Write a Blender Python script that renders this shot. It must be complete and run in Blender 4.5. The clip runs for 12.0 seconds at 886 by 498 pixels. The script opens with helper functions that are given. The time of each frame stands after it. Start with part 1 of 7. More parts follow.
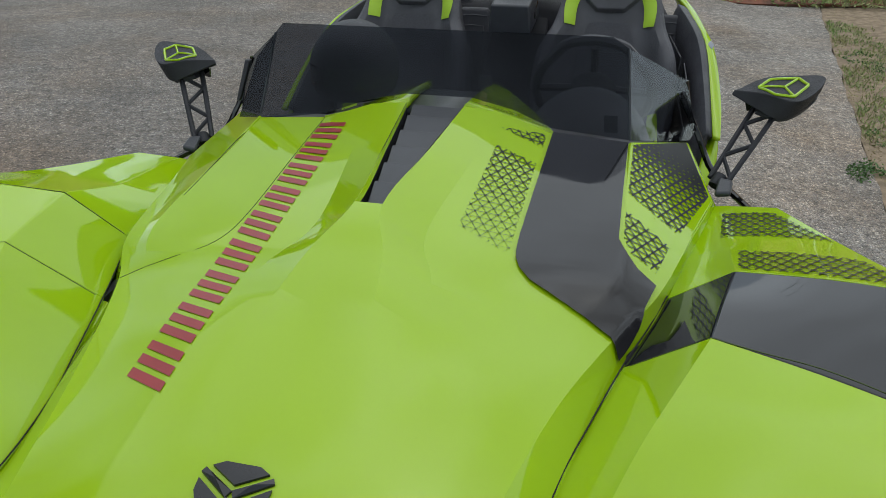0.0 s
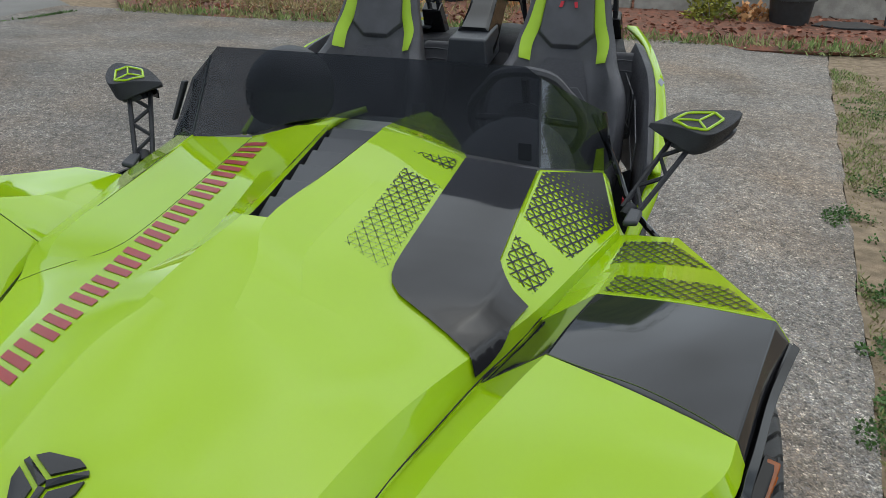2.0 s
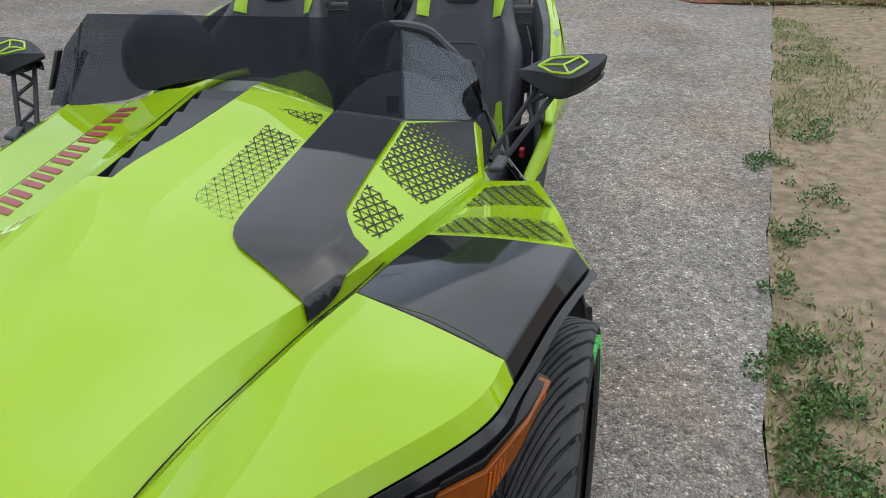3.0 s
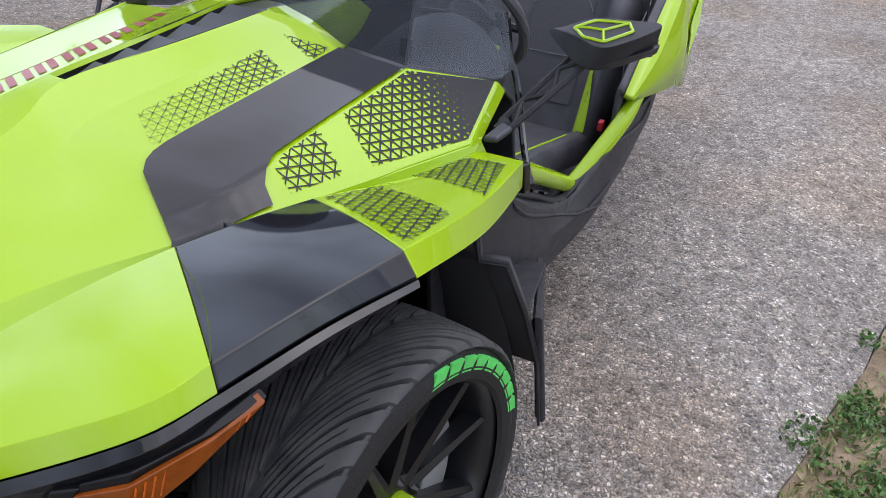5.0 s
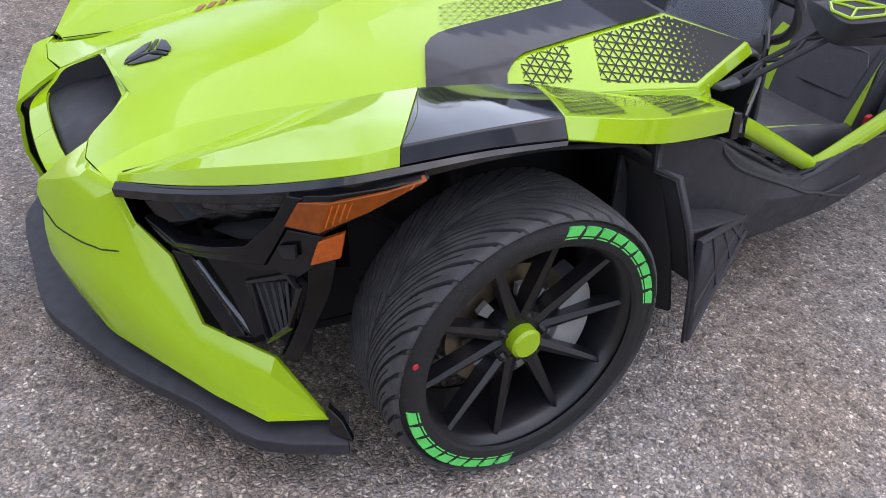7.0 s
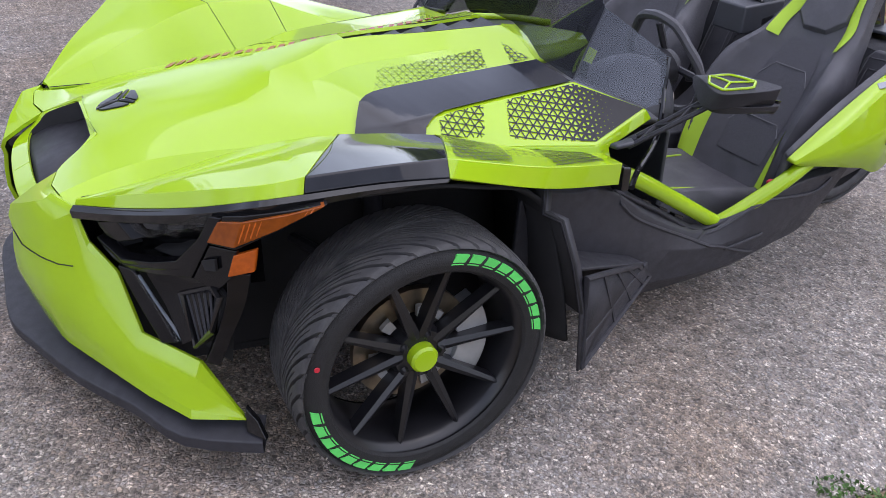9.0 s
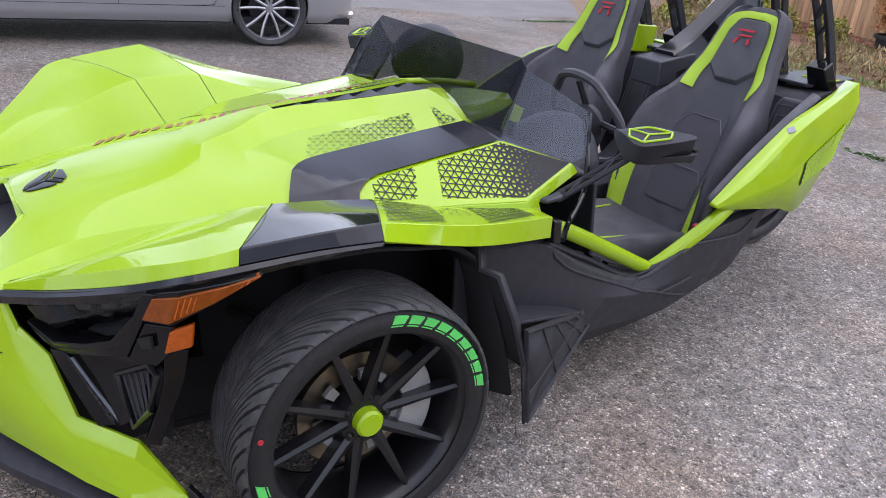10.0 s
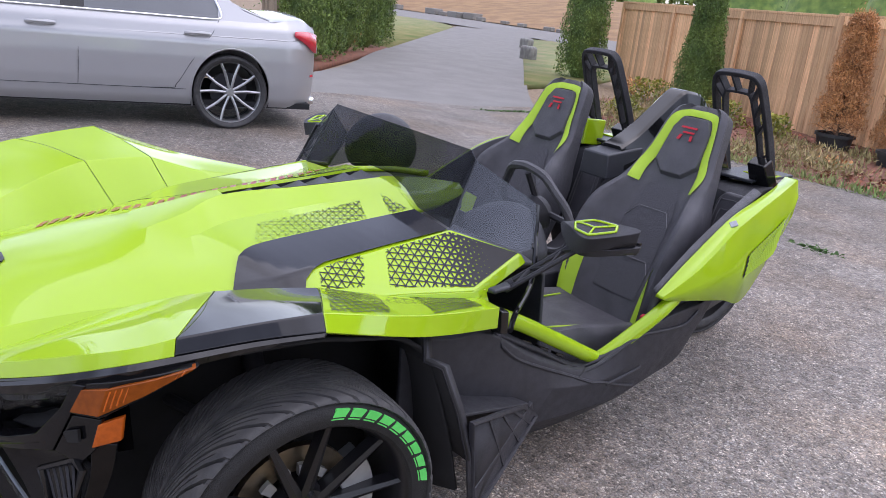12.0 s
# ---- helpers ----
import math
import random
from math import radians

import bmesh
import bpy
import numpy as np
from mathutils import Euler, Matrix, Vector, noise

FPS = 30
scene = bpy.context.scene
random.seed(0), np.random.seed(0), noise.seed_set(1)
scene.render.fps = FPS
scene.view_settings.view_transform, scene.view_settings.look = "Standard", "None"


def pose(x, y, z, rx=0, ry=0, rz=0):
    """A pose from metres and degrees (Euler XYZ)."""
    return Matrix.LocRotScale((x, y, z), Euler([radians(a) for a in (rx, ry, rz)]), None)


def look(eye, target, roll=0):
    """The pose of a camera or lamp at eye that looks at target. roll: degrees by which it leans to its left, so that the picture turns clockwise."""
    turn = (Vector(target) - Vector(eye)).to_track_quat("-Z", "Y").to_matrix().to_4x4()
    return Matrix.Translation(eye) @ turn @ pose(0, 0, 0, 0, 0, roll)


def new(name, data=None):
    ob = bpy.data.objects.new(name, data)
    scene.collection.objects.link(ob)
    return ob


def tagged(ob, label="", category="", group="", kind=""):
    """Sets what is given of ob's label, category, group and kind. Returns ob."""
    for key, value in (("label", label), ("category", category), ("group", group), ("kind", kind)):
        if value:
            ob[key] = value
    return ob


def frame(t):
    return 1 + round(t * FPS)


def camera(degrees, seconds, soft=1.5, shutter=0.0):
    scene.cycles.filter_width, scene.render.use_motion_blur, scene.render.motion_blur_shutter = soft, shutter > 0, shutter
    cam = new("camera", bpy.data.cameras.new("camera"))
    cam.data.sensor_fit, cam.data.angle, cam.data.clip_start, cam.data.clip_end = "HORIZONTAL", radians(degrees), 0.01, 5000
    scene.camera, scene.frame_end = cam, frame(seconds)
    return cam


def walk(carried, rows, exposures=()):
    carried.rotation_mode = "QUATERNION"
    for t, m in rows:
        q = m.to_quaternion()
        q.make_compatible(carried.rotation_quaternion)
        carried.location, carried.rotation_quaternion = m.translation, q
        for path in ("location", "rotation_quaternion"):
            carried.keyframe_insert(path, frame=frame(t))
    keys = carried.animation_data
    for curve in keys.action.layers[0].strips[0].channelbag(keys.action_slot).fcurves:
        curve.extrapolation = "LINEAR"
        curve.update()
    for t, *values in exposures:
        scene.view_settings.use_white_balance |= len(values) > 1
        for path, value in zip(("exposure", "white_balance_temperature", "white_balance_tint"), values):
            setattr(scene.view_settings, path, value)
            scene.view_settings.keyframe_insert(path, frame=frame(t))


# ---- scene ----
cam = camera(57.8, 12.0, 0.5)
PATH = [
    (0, (0.515, -1.251, 1.561), (0.079, 0.474, 0.647), -0.5),
    (0.5, (0.538, -1.253, 1.569), (0.081, 0.491, 0.704), -0.4),
    (1, (0.586, -1.256, 1.57), (0.13, 0.505, 0.74), -0.2),
    (1.5, (0.71, -1.27, 1.566), (0.254, 0.494, 0.742), 1.1),
    (2, (0.826, -1.216, 1.532), (0.306, 0.53, 0.707), 0.5),
    (2.5, (0.96, -1.15, 1.513), (0.452, 0.599, 0.687), -1.0),
    (3, (1.125, -1.181, 1.494), (0.645, 0.545, 0.605), -1.9),
    (3.2, (1.158, -1.157, 1.487), (0.667, 0.538, 0.546), -2.3),
    (4.8, (1.583, -0.802, 1.451), (0.654, 0.667, 0.461), -0.1),
    (5, (1.58, -0.736, 1.456), (0.631, 0.703, 0.441), 1.3),
    (5.5, (1.668, -0.657, 1.444), (0.569, 0.649, 0.401), 1.3),
    (6, (1.834, -0.685, 1.465), (0.479, 0.329, 0.4), 1.1),
    (6.5, (1.884, -0.794, 1.467), (0.48, 0.121, 0.376), 4.5),
    (6.7, (1.962, -0.84, 1.459), (0.546, 0.054, 0.365), 4.7),
    (8.3, (2.236, -0.81, 1.476), (0.718, 0.042, 0.492), 4.7),
    (8.5, (2.296, -0.788, 1.493), (0.772, 0.089, 0.541), 5.0),
    (8.9, (2.384, -0.772, 1.528), (0.859, 0.112, 0.582), 6.2),
    (9, (2.39, -0.774, 1.521), (0.865, 0.121, 0.587), 6.1),
    (9.5, (2.394, -0.769, 1.533), (0.86, 0.195, 0.686), 5.4),
    (10, (2.411, -0.772, 1.541), (0.898, 0.267, 0.746), 4.5),
    (10.5, (2.408, -0.77, 1.545), (0.904, 0.321, 0.804), 4.7),
    (11, (2.399, -0.771, 1.554), (0.884, 0.351, 0.886), 5.0),
    (11.5, (2.405, -0.76, 1.558), (0.884, 0.383, 0.945), 5.8),
    (12, (2.418, -0.739, 1.561), (0.893, 0.41, 0.965), 6.2),
]
walk(cam, [(t, look(eye, target, roll)) for t, eye, target, roll in PATH], [(0.0, 0.08, 6500, 2), (1.5, 0.16, 6500, 2), (2.5, 0.34, 6450, 3), (3.2, 0.52, 6400, 6), (4.8, 0.76, 6250, 14), (8.3, 0.86, 6150, 19), (12.0, 0.86, 6150, 21)])
# ---- world and light ----
world = bpy.data.worlds.new("sky")
scene.world = world
world.use_nodes = True
wn, wl = world.node_tree.nodes, world.node_tree.links
wn.clear()
SUN_EL, SUN_AZ = radians(74), radians(28)
sky = wn.new("ShaderNodeTexSky")
sky.sky_type = "NISHITA"
sky.sun_disc = False
sky.sun_elevation, sky.sun_rotation = SUN_EL, SUN_AZ
grey = wn.new("ShaderNodeHueSaturation")
grey.inputs["Saturation"].default_value = 0.45
coord = wn.new("ShaderNodeTexCoord")
cloud = wn.new("ShaderNodeTexNoise")
cloud.inputs["Scale"].default_value = 3.2
cloud.inputs["Detail"].default_value = 7
ramp = wn.new("ShaderNodeMapRange")
ramp.inputs["From Min"].default_value, ramp.inputs["From Max"].default_value = 0.3, 0.7
ramp.inputs["To Min"].default_value, ramp.inputs["To Max"].default_value = 0.35, 1.95
mul = wn.new("ShaderNodeVectorMath")
mul.operation = "SCALE"
back = wn.new("ShaderNodeBackground")
back.inputs["Strength"].default_value = 0.15
wout = wn.new("ShaderNodeOutputWorld")
wl.new(sky.outputs[0], grey.inputs["Color"])
wl.new(coord.outputs["Generated"], cloud.inputs["Vector"])
wl.new(cloud.outputs["Fac"], ramp.inputs["Value"])
wl.new(grey.outputs[0], mul.inputs[0])
wl.new(ramp.outputs[0], mul.inputs["Scale"])
wl.new(mul.outputs[0], back.inputs["Color"])
wl.new(back.outputs[0], wout.inputs["Surface"])
sun_data = bpy.data.lights.new("sun", "SUN")
sun_data.energy, sun_data.angle, sun_data.color = 1.25, radians(110), (1.0, 0.97, 0.94)
sun = new("sun", sun_data)
sun.matrix_world = look((0, 0, 0), (-math.sin(SUN_AZ) * math.cos(SUN_EL), -math.cos(SUN_AZ) * math.cos(SUN_EL), -math.sin(SUN_EL)))


# ---- materials ----
def material(name, colour, rough=0.5, metal=0.0, coat=0.0, vary=0.0, vscale=8.0, bump=0.0, bscale=60.0, second=None, spec=0.5, island=0.0, rvary=0.0):
    """A principled material: colour, a second colour mixed by noise, fine grain relief."""
    m = bpy.data.materials.new(name)
    m.use_nodes = True
    n, l = m.node_tree.nodes, m.node_tree.links
    p = n["Principled BSDF"]
    p.inputs["Base Color"].default_value = (*colour, 1)
    p.inputs["Roughness"].default_value, p.inputs["Metallic"].default_value = rough, metal
    p.inputs["Coat Weight"].default_value, p.inputs["Coat Roughness"].default_value = coat, 0.04
    p.inputs["Specular IOR Level"].default_value = spec
    tc = n.new("ShaderNodeTexCoord")
    if vary or second:
        no = n.new("ShaderNodeTexNoise")
        no.inputs["Scale"].default_value, no.inputs["Detail"].default_value = vscale, 6
        l.new(tc.outputs["Object"], no.inputs["Vector"])
        mr = n.new("ShaderNodeMapRange")
        mr.inputs["From Min"].default_value, mr.inputs["From Max"].default_value = 0.35, 0.65
        l.new(no.outputs["Fac"], mr.inputs["Value"])
        mx = n.new("ShaderNodeMix")
        mx.data_type = "RGBA"
        mx.inputs[6].default_value = (*colour, 1)
        b = second or [max(0, c * (1 - vary)) for c in colour]
        mx.inputs[7].default_value = (*b, 1)
        l.new(mr.outputs[0], mx.inputs["Factor"])
        l.new(mx.outputs[2], p.inputs["Base Color"])
        if rvary:
            rr = n.new("ShaderNodeMapRange")
            rr.inputs["To Min"].default_value, rr.inputs["To Max"].default_value = rough, rough + rvary
            l.new(no.outputs["Fac"], rr.inputs["Value"])
            l.new(rr.outputs[0], p.inputs["Roughness"])
    if bump:
        bn = n.new("ShaderNodeTexNoise")
        bn.inputs["Scale"].default_value, bn.inputs["Detail"].default_value = bscale, 4
        l.new(tc.outputs["Object"], bn.inputs["Vector"])
        bu = n.new("ShaderNodeBump")
        bu.inputs["Strength"].default_value, bu.inputs["Distance"].default_value = bump, 0.01
        l.new(bn.outputs["Fac"], bu.inputs["Height"])
        l.new(bu.outputs[0], p.inputs["Normal"])
    return m


def varied(m, amount):
    """Lets each object with this material differ in brightness."""
    n, l = m.node_tree.nodes, m.node_tree.links
    p = n["Principled BSDF"]
    inf = n.new("ShaderNodeObjectInfo")
    mr = n.new("ShaderNodeMapRange")
    mr.inputs["To Min"].default_value, mr.inputs["To Max"].default_value = 1 - amount, 1 + amount
    l.new(inf.outputs["Random"], mr.inputs["Value"])
    hs = n.new("ShaderNodeHueSaturation")
    l.new(mr.outputs[0], hs.inputs["Value"])
    src = p.inputs["Base Color"]
    if src.is_linked:
        l.new(src.links[0].from_socket, hs.inputs["Color"])
    else:
        hs.inputs["Color"].default_value = src.default_value
    l.new(hs.outputs[0], src)
    return m


LIME = material("lime_paint", (0.302, 0.470, 0.006), 0.3, 0.0, 1.0, 0.05, 3.0, 0.0, 900, spec=0.0)
GLOSS = material("gloss_black", (0.008, 0.008, 0.009), 0.07, 0, 0.0, 0.2, 5)
LAMPBLACK = material("lamp_black", (0.005, 0.005, 0.006), 0.12, 0, 0.0, 0.2, 9, spec=0.28)
STRIPE = material("stripe_black", (0.010, 0.010, 0.013), 0.05, 0.0, 0.0, 0.1, 4, spec=0.44)
SATIN = material("satin_black", (0.030, 0.030, 0.037), 0.42, 0, 0, 0.25, 30, 0.15, 400, rvary=0.2, spec=0.4)
MATTE = material("matte_black", (0.024, 0.024, 0.030), 0.52, 0, 0, 0.3, 20, 0.25, 500, rvary=0.15, spec=0.35)
DARK = material("dark_void", (0.024, 0.024, 0.026), 0.8, 0, 0, 0.3, 6, spec=0.2)
SIDEWALL = material("tyre_sidewall", (0.018, 0.018, 0.019), 0.6, 0, 0, 0.25, 60, 0.3, 300, spec=0.3)
BADGE = material("badge_black", (0.016, 0.016, 0.019), 0.24, 0, 0, 0.2, 30)
LATTICE = material("lattice_vinyl", (0.010, 0.010, 0.012), 0.4, 0, 0, 0.2, 40, spec=0.25)
DASH = material("dash_plastic", (0.042, 0.044, 0.052), 0.55, 0, 0, 0.15, 20, 0.2, 600, spec=0.4)
JOINT = material("joint_shadow_green", (0.045, 0.07, 0.006), 0.7)
GREYP = material("grey_panel", (0.032, 0.034, 0.042), 0.42, 0, 0, 0.15, 20, 0.1, 500)
SILVERG = material("silver_grey_panel", (0.27, 0.28, 0.31), 0.4, 0.3, 0, 0.1, 10)
RED = material("red_vinyl", (0.30, 0.02, 0.02), 0.4, 0, 0.2, 0.15, 15)
REDT = material("red_thread", (0.45, 0.015, 0.03), 0.7)
LEATHER = material("black_leather", (0.070, 0.069, 0.080), 0.44, 0, 0, 0.25, 12, 0.35, 700, rvary=0.15, spec=0.42)
LEATHERC = material("black_fabric", (0.090, 0.089, 0.101), 0.8, 0, 0, 0.2, 200, 0.5, 1500, spec=0.25)
LIMEV = material("lime_vinyl", (0.36, 0.55, 0.02), 0.5, 0, 0, 0.06, 20, 0.2, 600)
STITCH = material("grey_stitch", (0.12, 0.12, 0.13), 0.7)
RUBBER = material("tyre_rubber", (0.035, 0.035, 0.038), 0.5, 0, 0, 0.35, 25, 0.12, 300, spec=0.35, second=(0.058, 0.057, 0.057), rvary=0.2)
LETTER = material("green_letter", (0.10, 0.62, 0.12), 0.5, 0, 0, 0.15, 40)
RIM = material("rim_black", (0.011, 0.011, 0.013), 0.3, 0.0, 0.0, 0.2, 8, spec=0.45)
DISC = material("brake_disc", (0.30, 0.25, 0.185), 0.35, 0.9, 0, 0.3, 30)
CALIPER = material("caliper_alloy", (0.42, 0.43, 0.44), 0.4, 0.6, 0, 0.2, 20)
AMBER = material("amber_lens", (0.22, 0.050, 0.003), 0.15, 0, 0.0, 0.25, 60, spec=0.35)
ALLOY = material("alloy_rim", (0.42, 0.43, 0.44), 0.3, 0.7, 0.2, 0.2, 12)
SILVERC = material("silver_car_paint", (0.37, 0.375, 0.39), 0.3, 0.3, 1.0, 0.03, 2)
CARGLASS = material("car_glass", (0.05, 0.06, 0.07), 0.05, 0, 1.0, 0.2, 1)
CHROME = material("chrome", (0.8, 0.8, 0.82), 0.12, 1.0)
TAIL = material("tail_lamp", (0.55, 0.01, 0.03), 0.12, 0, 1.0, 0.2, 15)
BED = material("bark_mulch", (0.22, 0.085, 0.05), 0.9, 0, 0, 0.5, 12, 0.8, 40, second=(0.12, 0.06, 0.04))
BARK = material("dry_bark", (0.20, 0.13, 0.085), 0.85, 0, 0, 0.3, 20, 0.3, 90)
TIMBER = material("weathered_timber", (0.42, 0.40, 0.36), 0.8, 0, 0, 0.3, 8, 0.4, 60)
POT = material("black_pot", (0.025, 0.027, 0.03), 0.5, 0, 0, 0.3, 20)
STONE = material("grey_stone", (0.28, 0.27, 0.25), 0.85, 0, 0, 0.4, 10, 0.6, 40)


def glass(name, colour, mixed):
    """Tinted glass: a dark clear pane with gloss, made of transparent and glossy shares."""
    m = bpy.data.materials.new(name)
    m.use_nodes = True
    n, l = m.node_tree.nodes, m.node_tree.links
    n.clear()
    tr, gl = n.new("ShaderNodeBsdfTransparent"), n.new("ShaderNodeBsdfGlossy")
    tr.inputs["Color"].default_value = (*colour, 1)
    gl.inputs["Roughness"].default_value = 0.03
    lw = n.new("ShaderNodeLayerWeight")
    po, fr = n.new("ShaderNodeMath"), n.new("ShaderNodeMath")
    po.operation, fr.operation = "POWER", "MULTIPLY_ADD"
    po.inputs[1].default_value = 5
    base = ((mixed - 1) / (mixed + 1)) ** 2
    fr.inputs[1].default_value, fr.inputs[2].default_value = 0.8 * (1 - base), base
    l.new(lw.outputs["Facing"], po.inputs[0])
    l.new(po.outputs[0], fr.inputs[0])
    mx, out = n.new("ShaderNodeMixShader"), n.new("ShaderNodeOutputMaterial")
    l.new(fr.outputs[0], mx.inputs["Fac"])
    l.new(tr.outputs[0], mx.inputs[1])
    l.new(gl.outputs[0], mx.inputs[2])
    l.new(mx.outputs[0], out.inputs["Surface"])
    return m


TINT = glass("tinted_screen", (0.40, 0.41, 0.44), 1.4)
DEFLECT = glass("deflector_screen", (0.62, 0.63, 0.66), 1.8)
CLEAR = glass("clear_lens", (0.72, 0.76, 0.78), 1.45)


def foliage(name, a, b):
    m = material(name, a, 0.6, 0, 0, 0, 3.0, 0, 1, second=b)
    m.node_tree.nodes["Principled BSDF"].inputs["Subsurface Weight"].default_value = 0.0
    n, l = m.node_tree.nodes, m.node_tree.links
    geo = n.new("ShaderNodeNewGeometry")
    mr = n.new("ShaderNodeMapRange")
    mr.inputs["To Min"].default_value, mr.inputs["To Max"].default_value = 0.55, 1.5
    l.new(geo.outputs["Random Per Island"], mr.inputs["Value"])
    hs = n.new("ShaderNodeHueSaturation")
    p = n["Principled BSDF"]
    l.new(p.inputs["Base Color"].links[0].from_socket, hs.inputs["Color"])
    l.new(mr.outputs[0], hs.inputs["Value"])
    l.new(hs.outputs[0], p.inputs["Base Color"])
    return m


CEDAR = foliage("cedar_green", (0.17, 0.24, 0.05), (0.075, 0.135, 0.03))
BROWN = foliage("dead_brown", (0.60, 0.31, 0.12), (0.36, 0.17, 0.065))
GRASS = foliage("grass_green", (0.15, 0.24, 0.06), (0.30, 0.28, 0.12))
WEED = foliage("weed_green", (0.055, 0.13, 0.028), (0.085, 0.16, 0.035))
SHRUB = foliage("yellow_shrub", (0.30, 0.28, 0.03), (0.12, 0.16, 0.03))
MULCH = foliage("mulch_chips", (0.32, 0.11, 0.06), (0.14, 0.07, 0.045))


def aggregate(name, tint):
    """Exposed-aggregate concrete: grey matrix with brown, pale and dark pebbles, and broad stains."""
    m = bpy.data.materials.new(name)
    m.use_nodes = True
    n, l = m.node_tree.nodes, m.node_tree.links
    p = n["Principled BSDF"]
    tc = n.new("ShaderNodeTexCoord")
    vo = n.new("ShaderNodeTexVoronoi")
    vo.inputs["Scale"].default_value = 84
    vo.inputs["Randomness"].default_value = 1.0
    bend = n.new("ShaderNodeTexNoise")
    bend.inputs["Scale"].default_value, bend.inputs["Detail"].default_value = 34, 2
    l.new(tc.outputs["Object"], bend.inputs["Vector"])
    warp = n.new("ShaderNodeVectorMath")
    warp.operation = "MULTIPLY_ADD"
    warp.inputs[1].default_value = (0.022, 0.022, 0.022)
    l.new(bend.outputs["Color"], warp.inputs[0])
    l.new(tc.outputs["Object"], warp.inputs[2])
    l.new(warp.outputs[0], vo.inputs["Vector"])
    sep = n.new("ShaderNodeSeparateColor")
    l.new(vo.outputs["Color"], sep.inputs[0])
    cr = n.new("ShaderNodeValToRGB")
    cr.color_ramp.interpolation = "CONSTANT"
    e = cr.color_ramp.elements
    e[0].position, e[0].color = 0.0, (0.10, 0.09, 0.088, 1)
    e[1].position, e[1].color = 0.12, (0.25, 0.222, 0.212, 1)
    for pos, c in ((0.34, (0.27, 0.265, 0.28)), (0.54, (0.36, 0.305, 0.265)), (0.72, (0.46, 0.43, 0.415)), (0.86, (0.15, 0.145, 0.15)), (0.93, (0.56, 0.53, 0.50))):
        x = e.new(pos)
        x.color = (*c, 1)
    l.new(sep.outputs[0], cr.inputs[0])
    edge = n.new("ShaderNodeTexVoronoi")
    edge.feature = "DISTANCE_TO_EDGE"
    edge.inputs["Scale"].default_value = 84
    l.new(warp.outputs[0], edge.inputs["Vector"])
    er = n.new("ShaderNodeMapRange")
    er.inputs["From Min"].default_value = 0.015
    er.inputs["From Max"].default_value = 0.26
    l.new(edge.outputs["Distance"], er.inputs["Value"])
    mx = n.new("ShaderNodeMix")
    mx.data_type = "RGBA"
    mx.inputs[6].default_value = (0.20, 0.18, 0.168, 1)
    l.new(er.outputs[0], mx.inputs["Factor"])
    l.new(cr.outputs[0], mx.inputs[7])
    grain = n.new("ShaderNodeTexVoronoi")
    grain.inputs["Scale"].default_value = 210
    l.new(tc.outputs["Object"], grain.inputs["Vector"])
    gsep = n.new("ShaderNodeSeparateColor")
    l.new(grain.outputs["Color"], gsep.inputs[0])
    gmr = n.new("ShaderNodeMapRange")
    gmr.inputs["To Min"].default_value, gmr.inputs["To Max"].default_value = 0.55, 1.45
    l.new(gsep.outputs[1], gmr.inputs["Value"])
    gmx = n.new("ShaderNodeVectorMath")
    gmx.operation = "SCALE"
    l.new(mx.outputs[2], gmx.inputs[0])
    l.new(gmr.outputs[0], gmx.inputs["Scale"])
    big = n.new("ShaderNodeTexNoise")
    big.inputs["Scale"].default_value, big.inputs["Detail"].default_value = 1.3, 8
    l.new(tc.outputs["Object"], big.inputs["Vector"])
    br = n.new("ShaderNodeMapRange")
    br.inputs["From Min"].default_value, br.inputs["From Max"].default_value = 0.3, 0.7
    br.inputs["To Min"].default_value, br.inputs["To Max"].default_value = 0.78, 1.25
    l.new(big.outputs["Fac"], br.inputs["Value"])
    hs = n.new("ShaderNodeHueSaturation")
    hs.inputs["Saturation"].default_value = 0.82
    l.new(gmx.outputs[0], hs.inputs["Color"])
    side = n.new("ShaderNodeSeparateXYZ")
    l.new(tc.outputs["Object"], side.inputs[0])
    # the concrete's colour grows darker towards negative x
    side_tone = n.new("ShaderNodeMapRange")
    side_tone.interpolation_type = "SMOOTHSTEP"
    side_tone.inputs["From Min"].default_value, side_tone.inputs["From Max"].default_value = -1.6, 0.9
    side_tone.inputs["To Min"].default_value, side_tone.inputs["To Max"].default_value = 0.70, 0.95
    l.new(side.outputs["X"], side_tone.inputs["Value"])
    blotch = n.new("ShaderNodeTexNoise")
    blotch.inputs["Scale"].default_value, blotch.inputs["Detail"].default_value, blotch.inputs["Roughness"].default_value = 17, 6, 0.7
    l.new(tc.outputs["Object"], blotch.inputs["Vector"])
    bl = n.new("ShaderNodeMapRange")
    bl.inputs["From Min"].default_value, bl.inputs["From Max"].default_value = 0.32, 0.68
    bl.inputs["To Min"].default_value, bl.inputs["To Max"].default_value = 0.62, 1.34
    l.new(blotch.outputs["Fac"], bl.inputs["Value"])
    mott = n.new("ShaderNodeMath")
    mott.operation = "MULTIPLY"
    l.new(bl.outputs[0], mott.inputs[0])
    both = n.new("ShaderNodeMath")
    both.operation = "MULTIPLY"
    l.new(br.outputs[0], both.inputs[0])
    l.new(side_tone.outputs[0], both.inputs[1])
    l.new(both.outputs[0], mott.inputs[1])
    l.new(mott.outputs[0], hs.inputs["Value"])
    tn = n.new("ShaderNodeMix")
    tn.data_type, tn.blend_type = "RGBA", "MULTIPLY"
    tn.inputs["Factor"].default_value = 1
    tn.inputs[7].default_value = (*tint, 1)
    l.new(hs.outputs[0], tn.inputs[6])
    rust = n.new("ShaderNodeTexNoise")
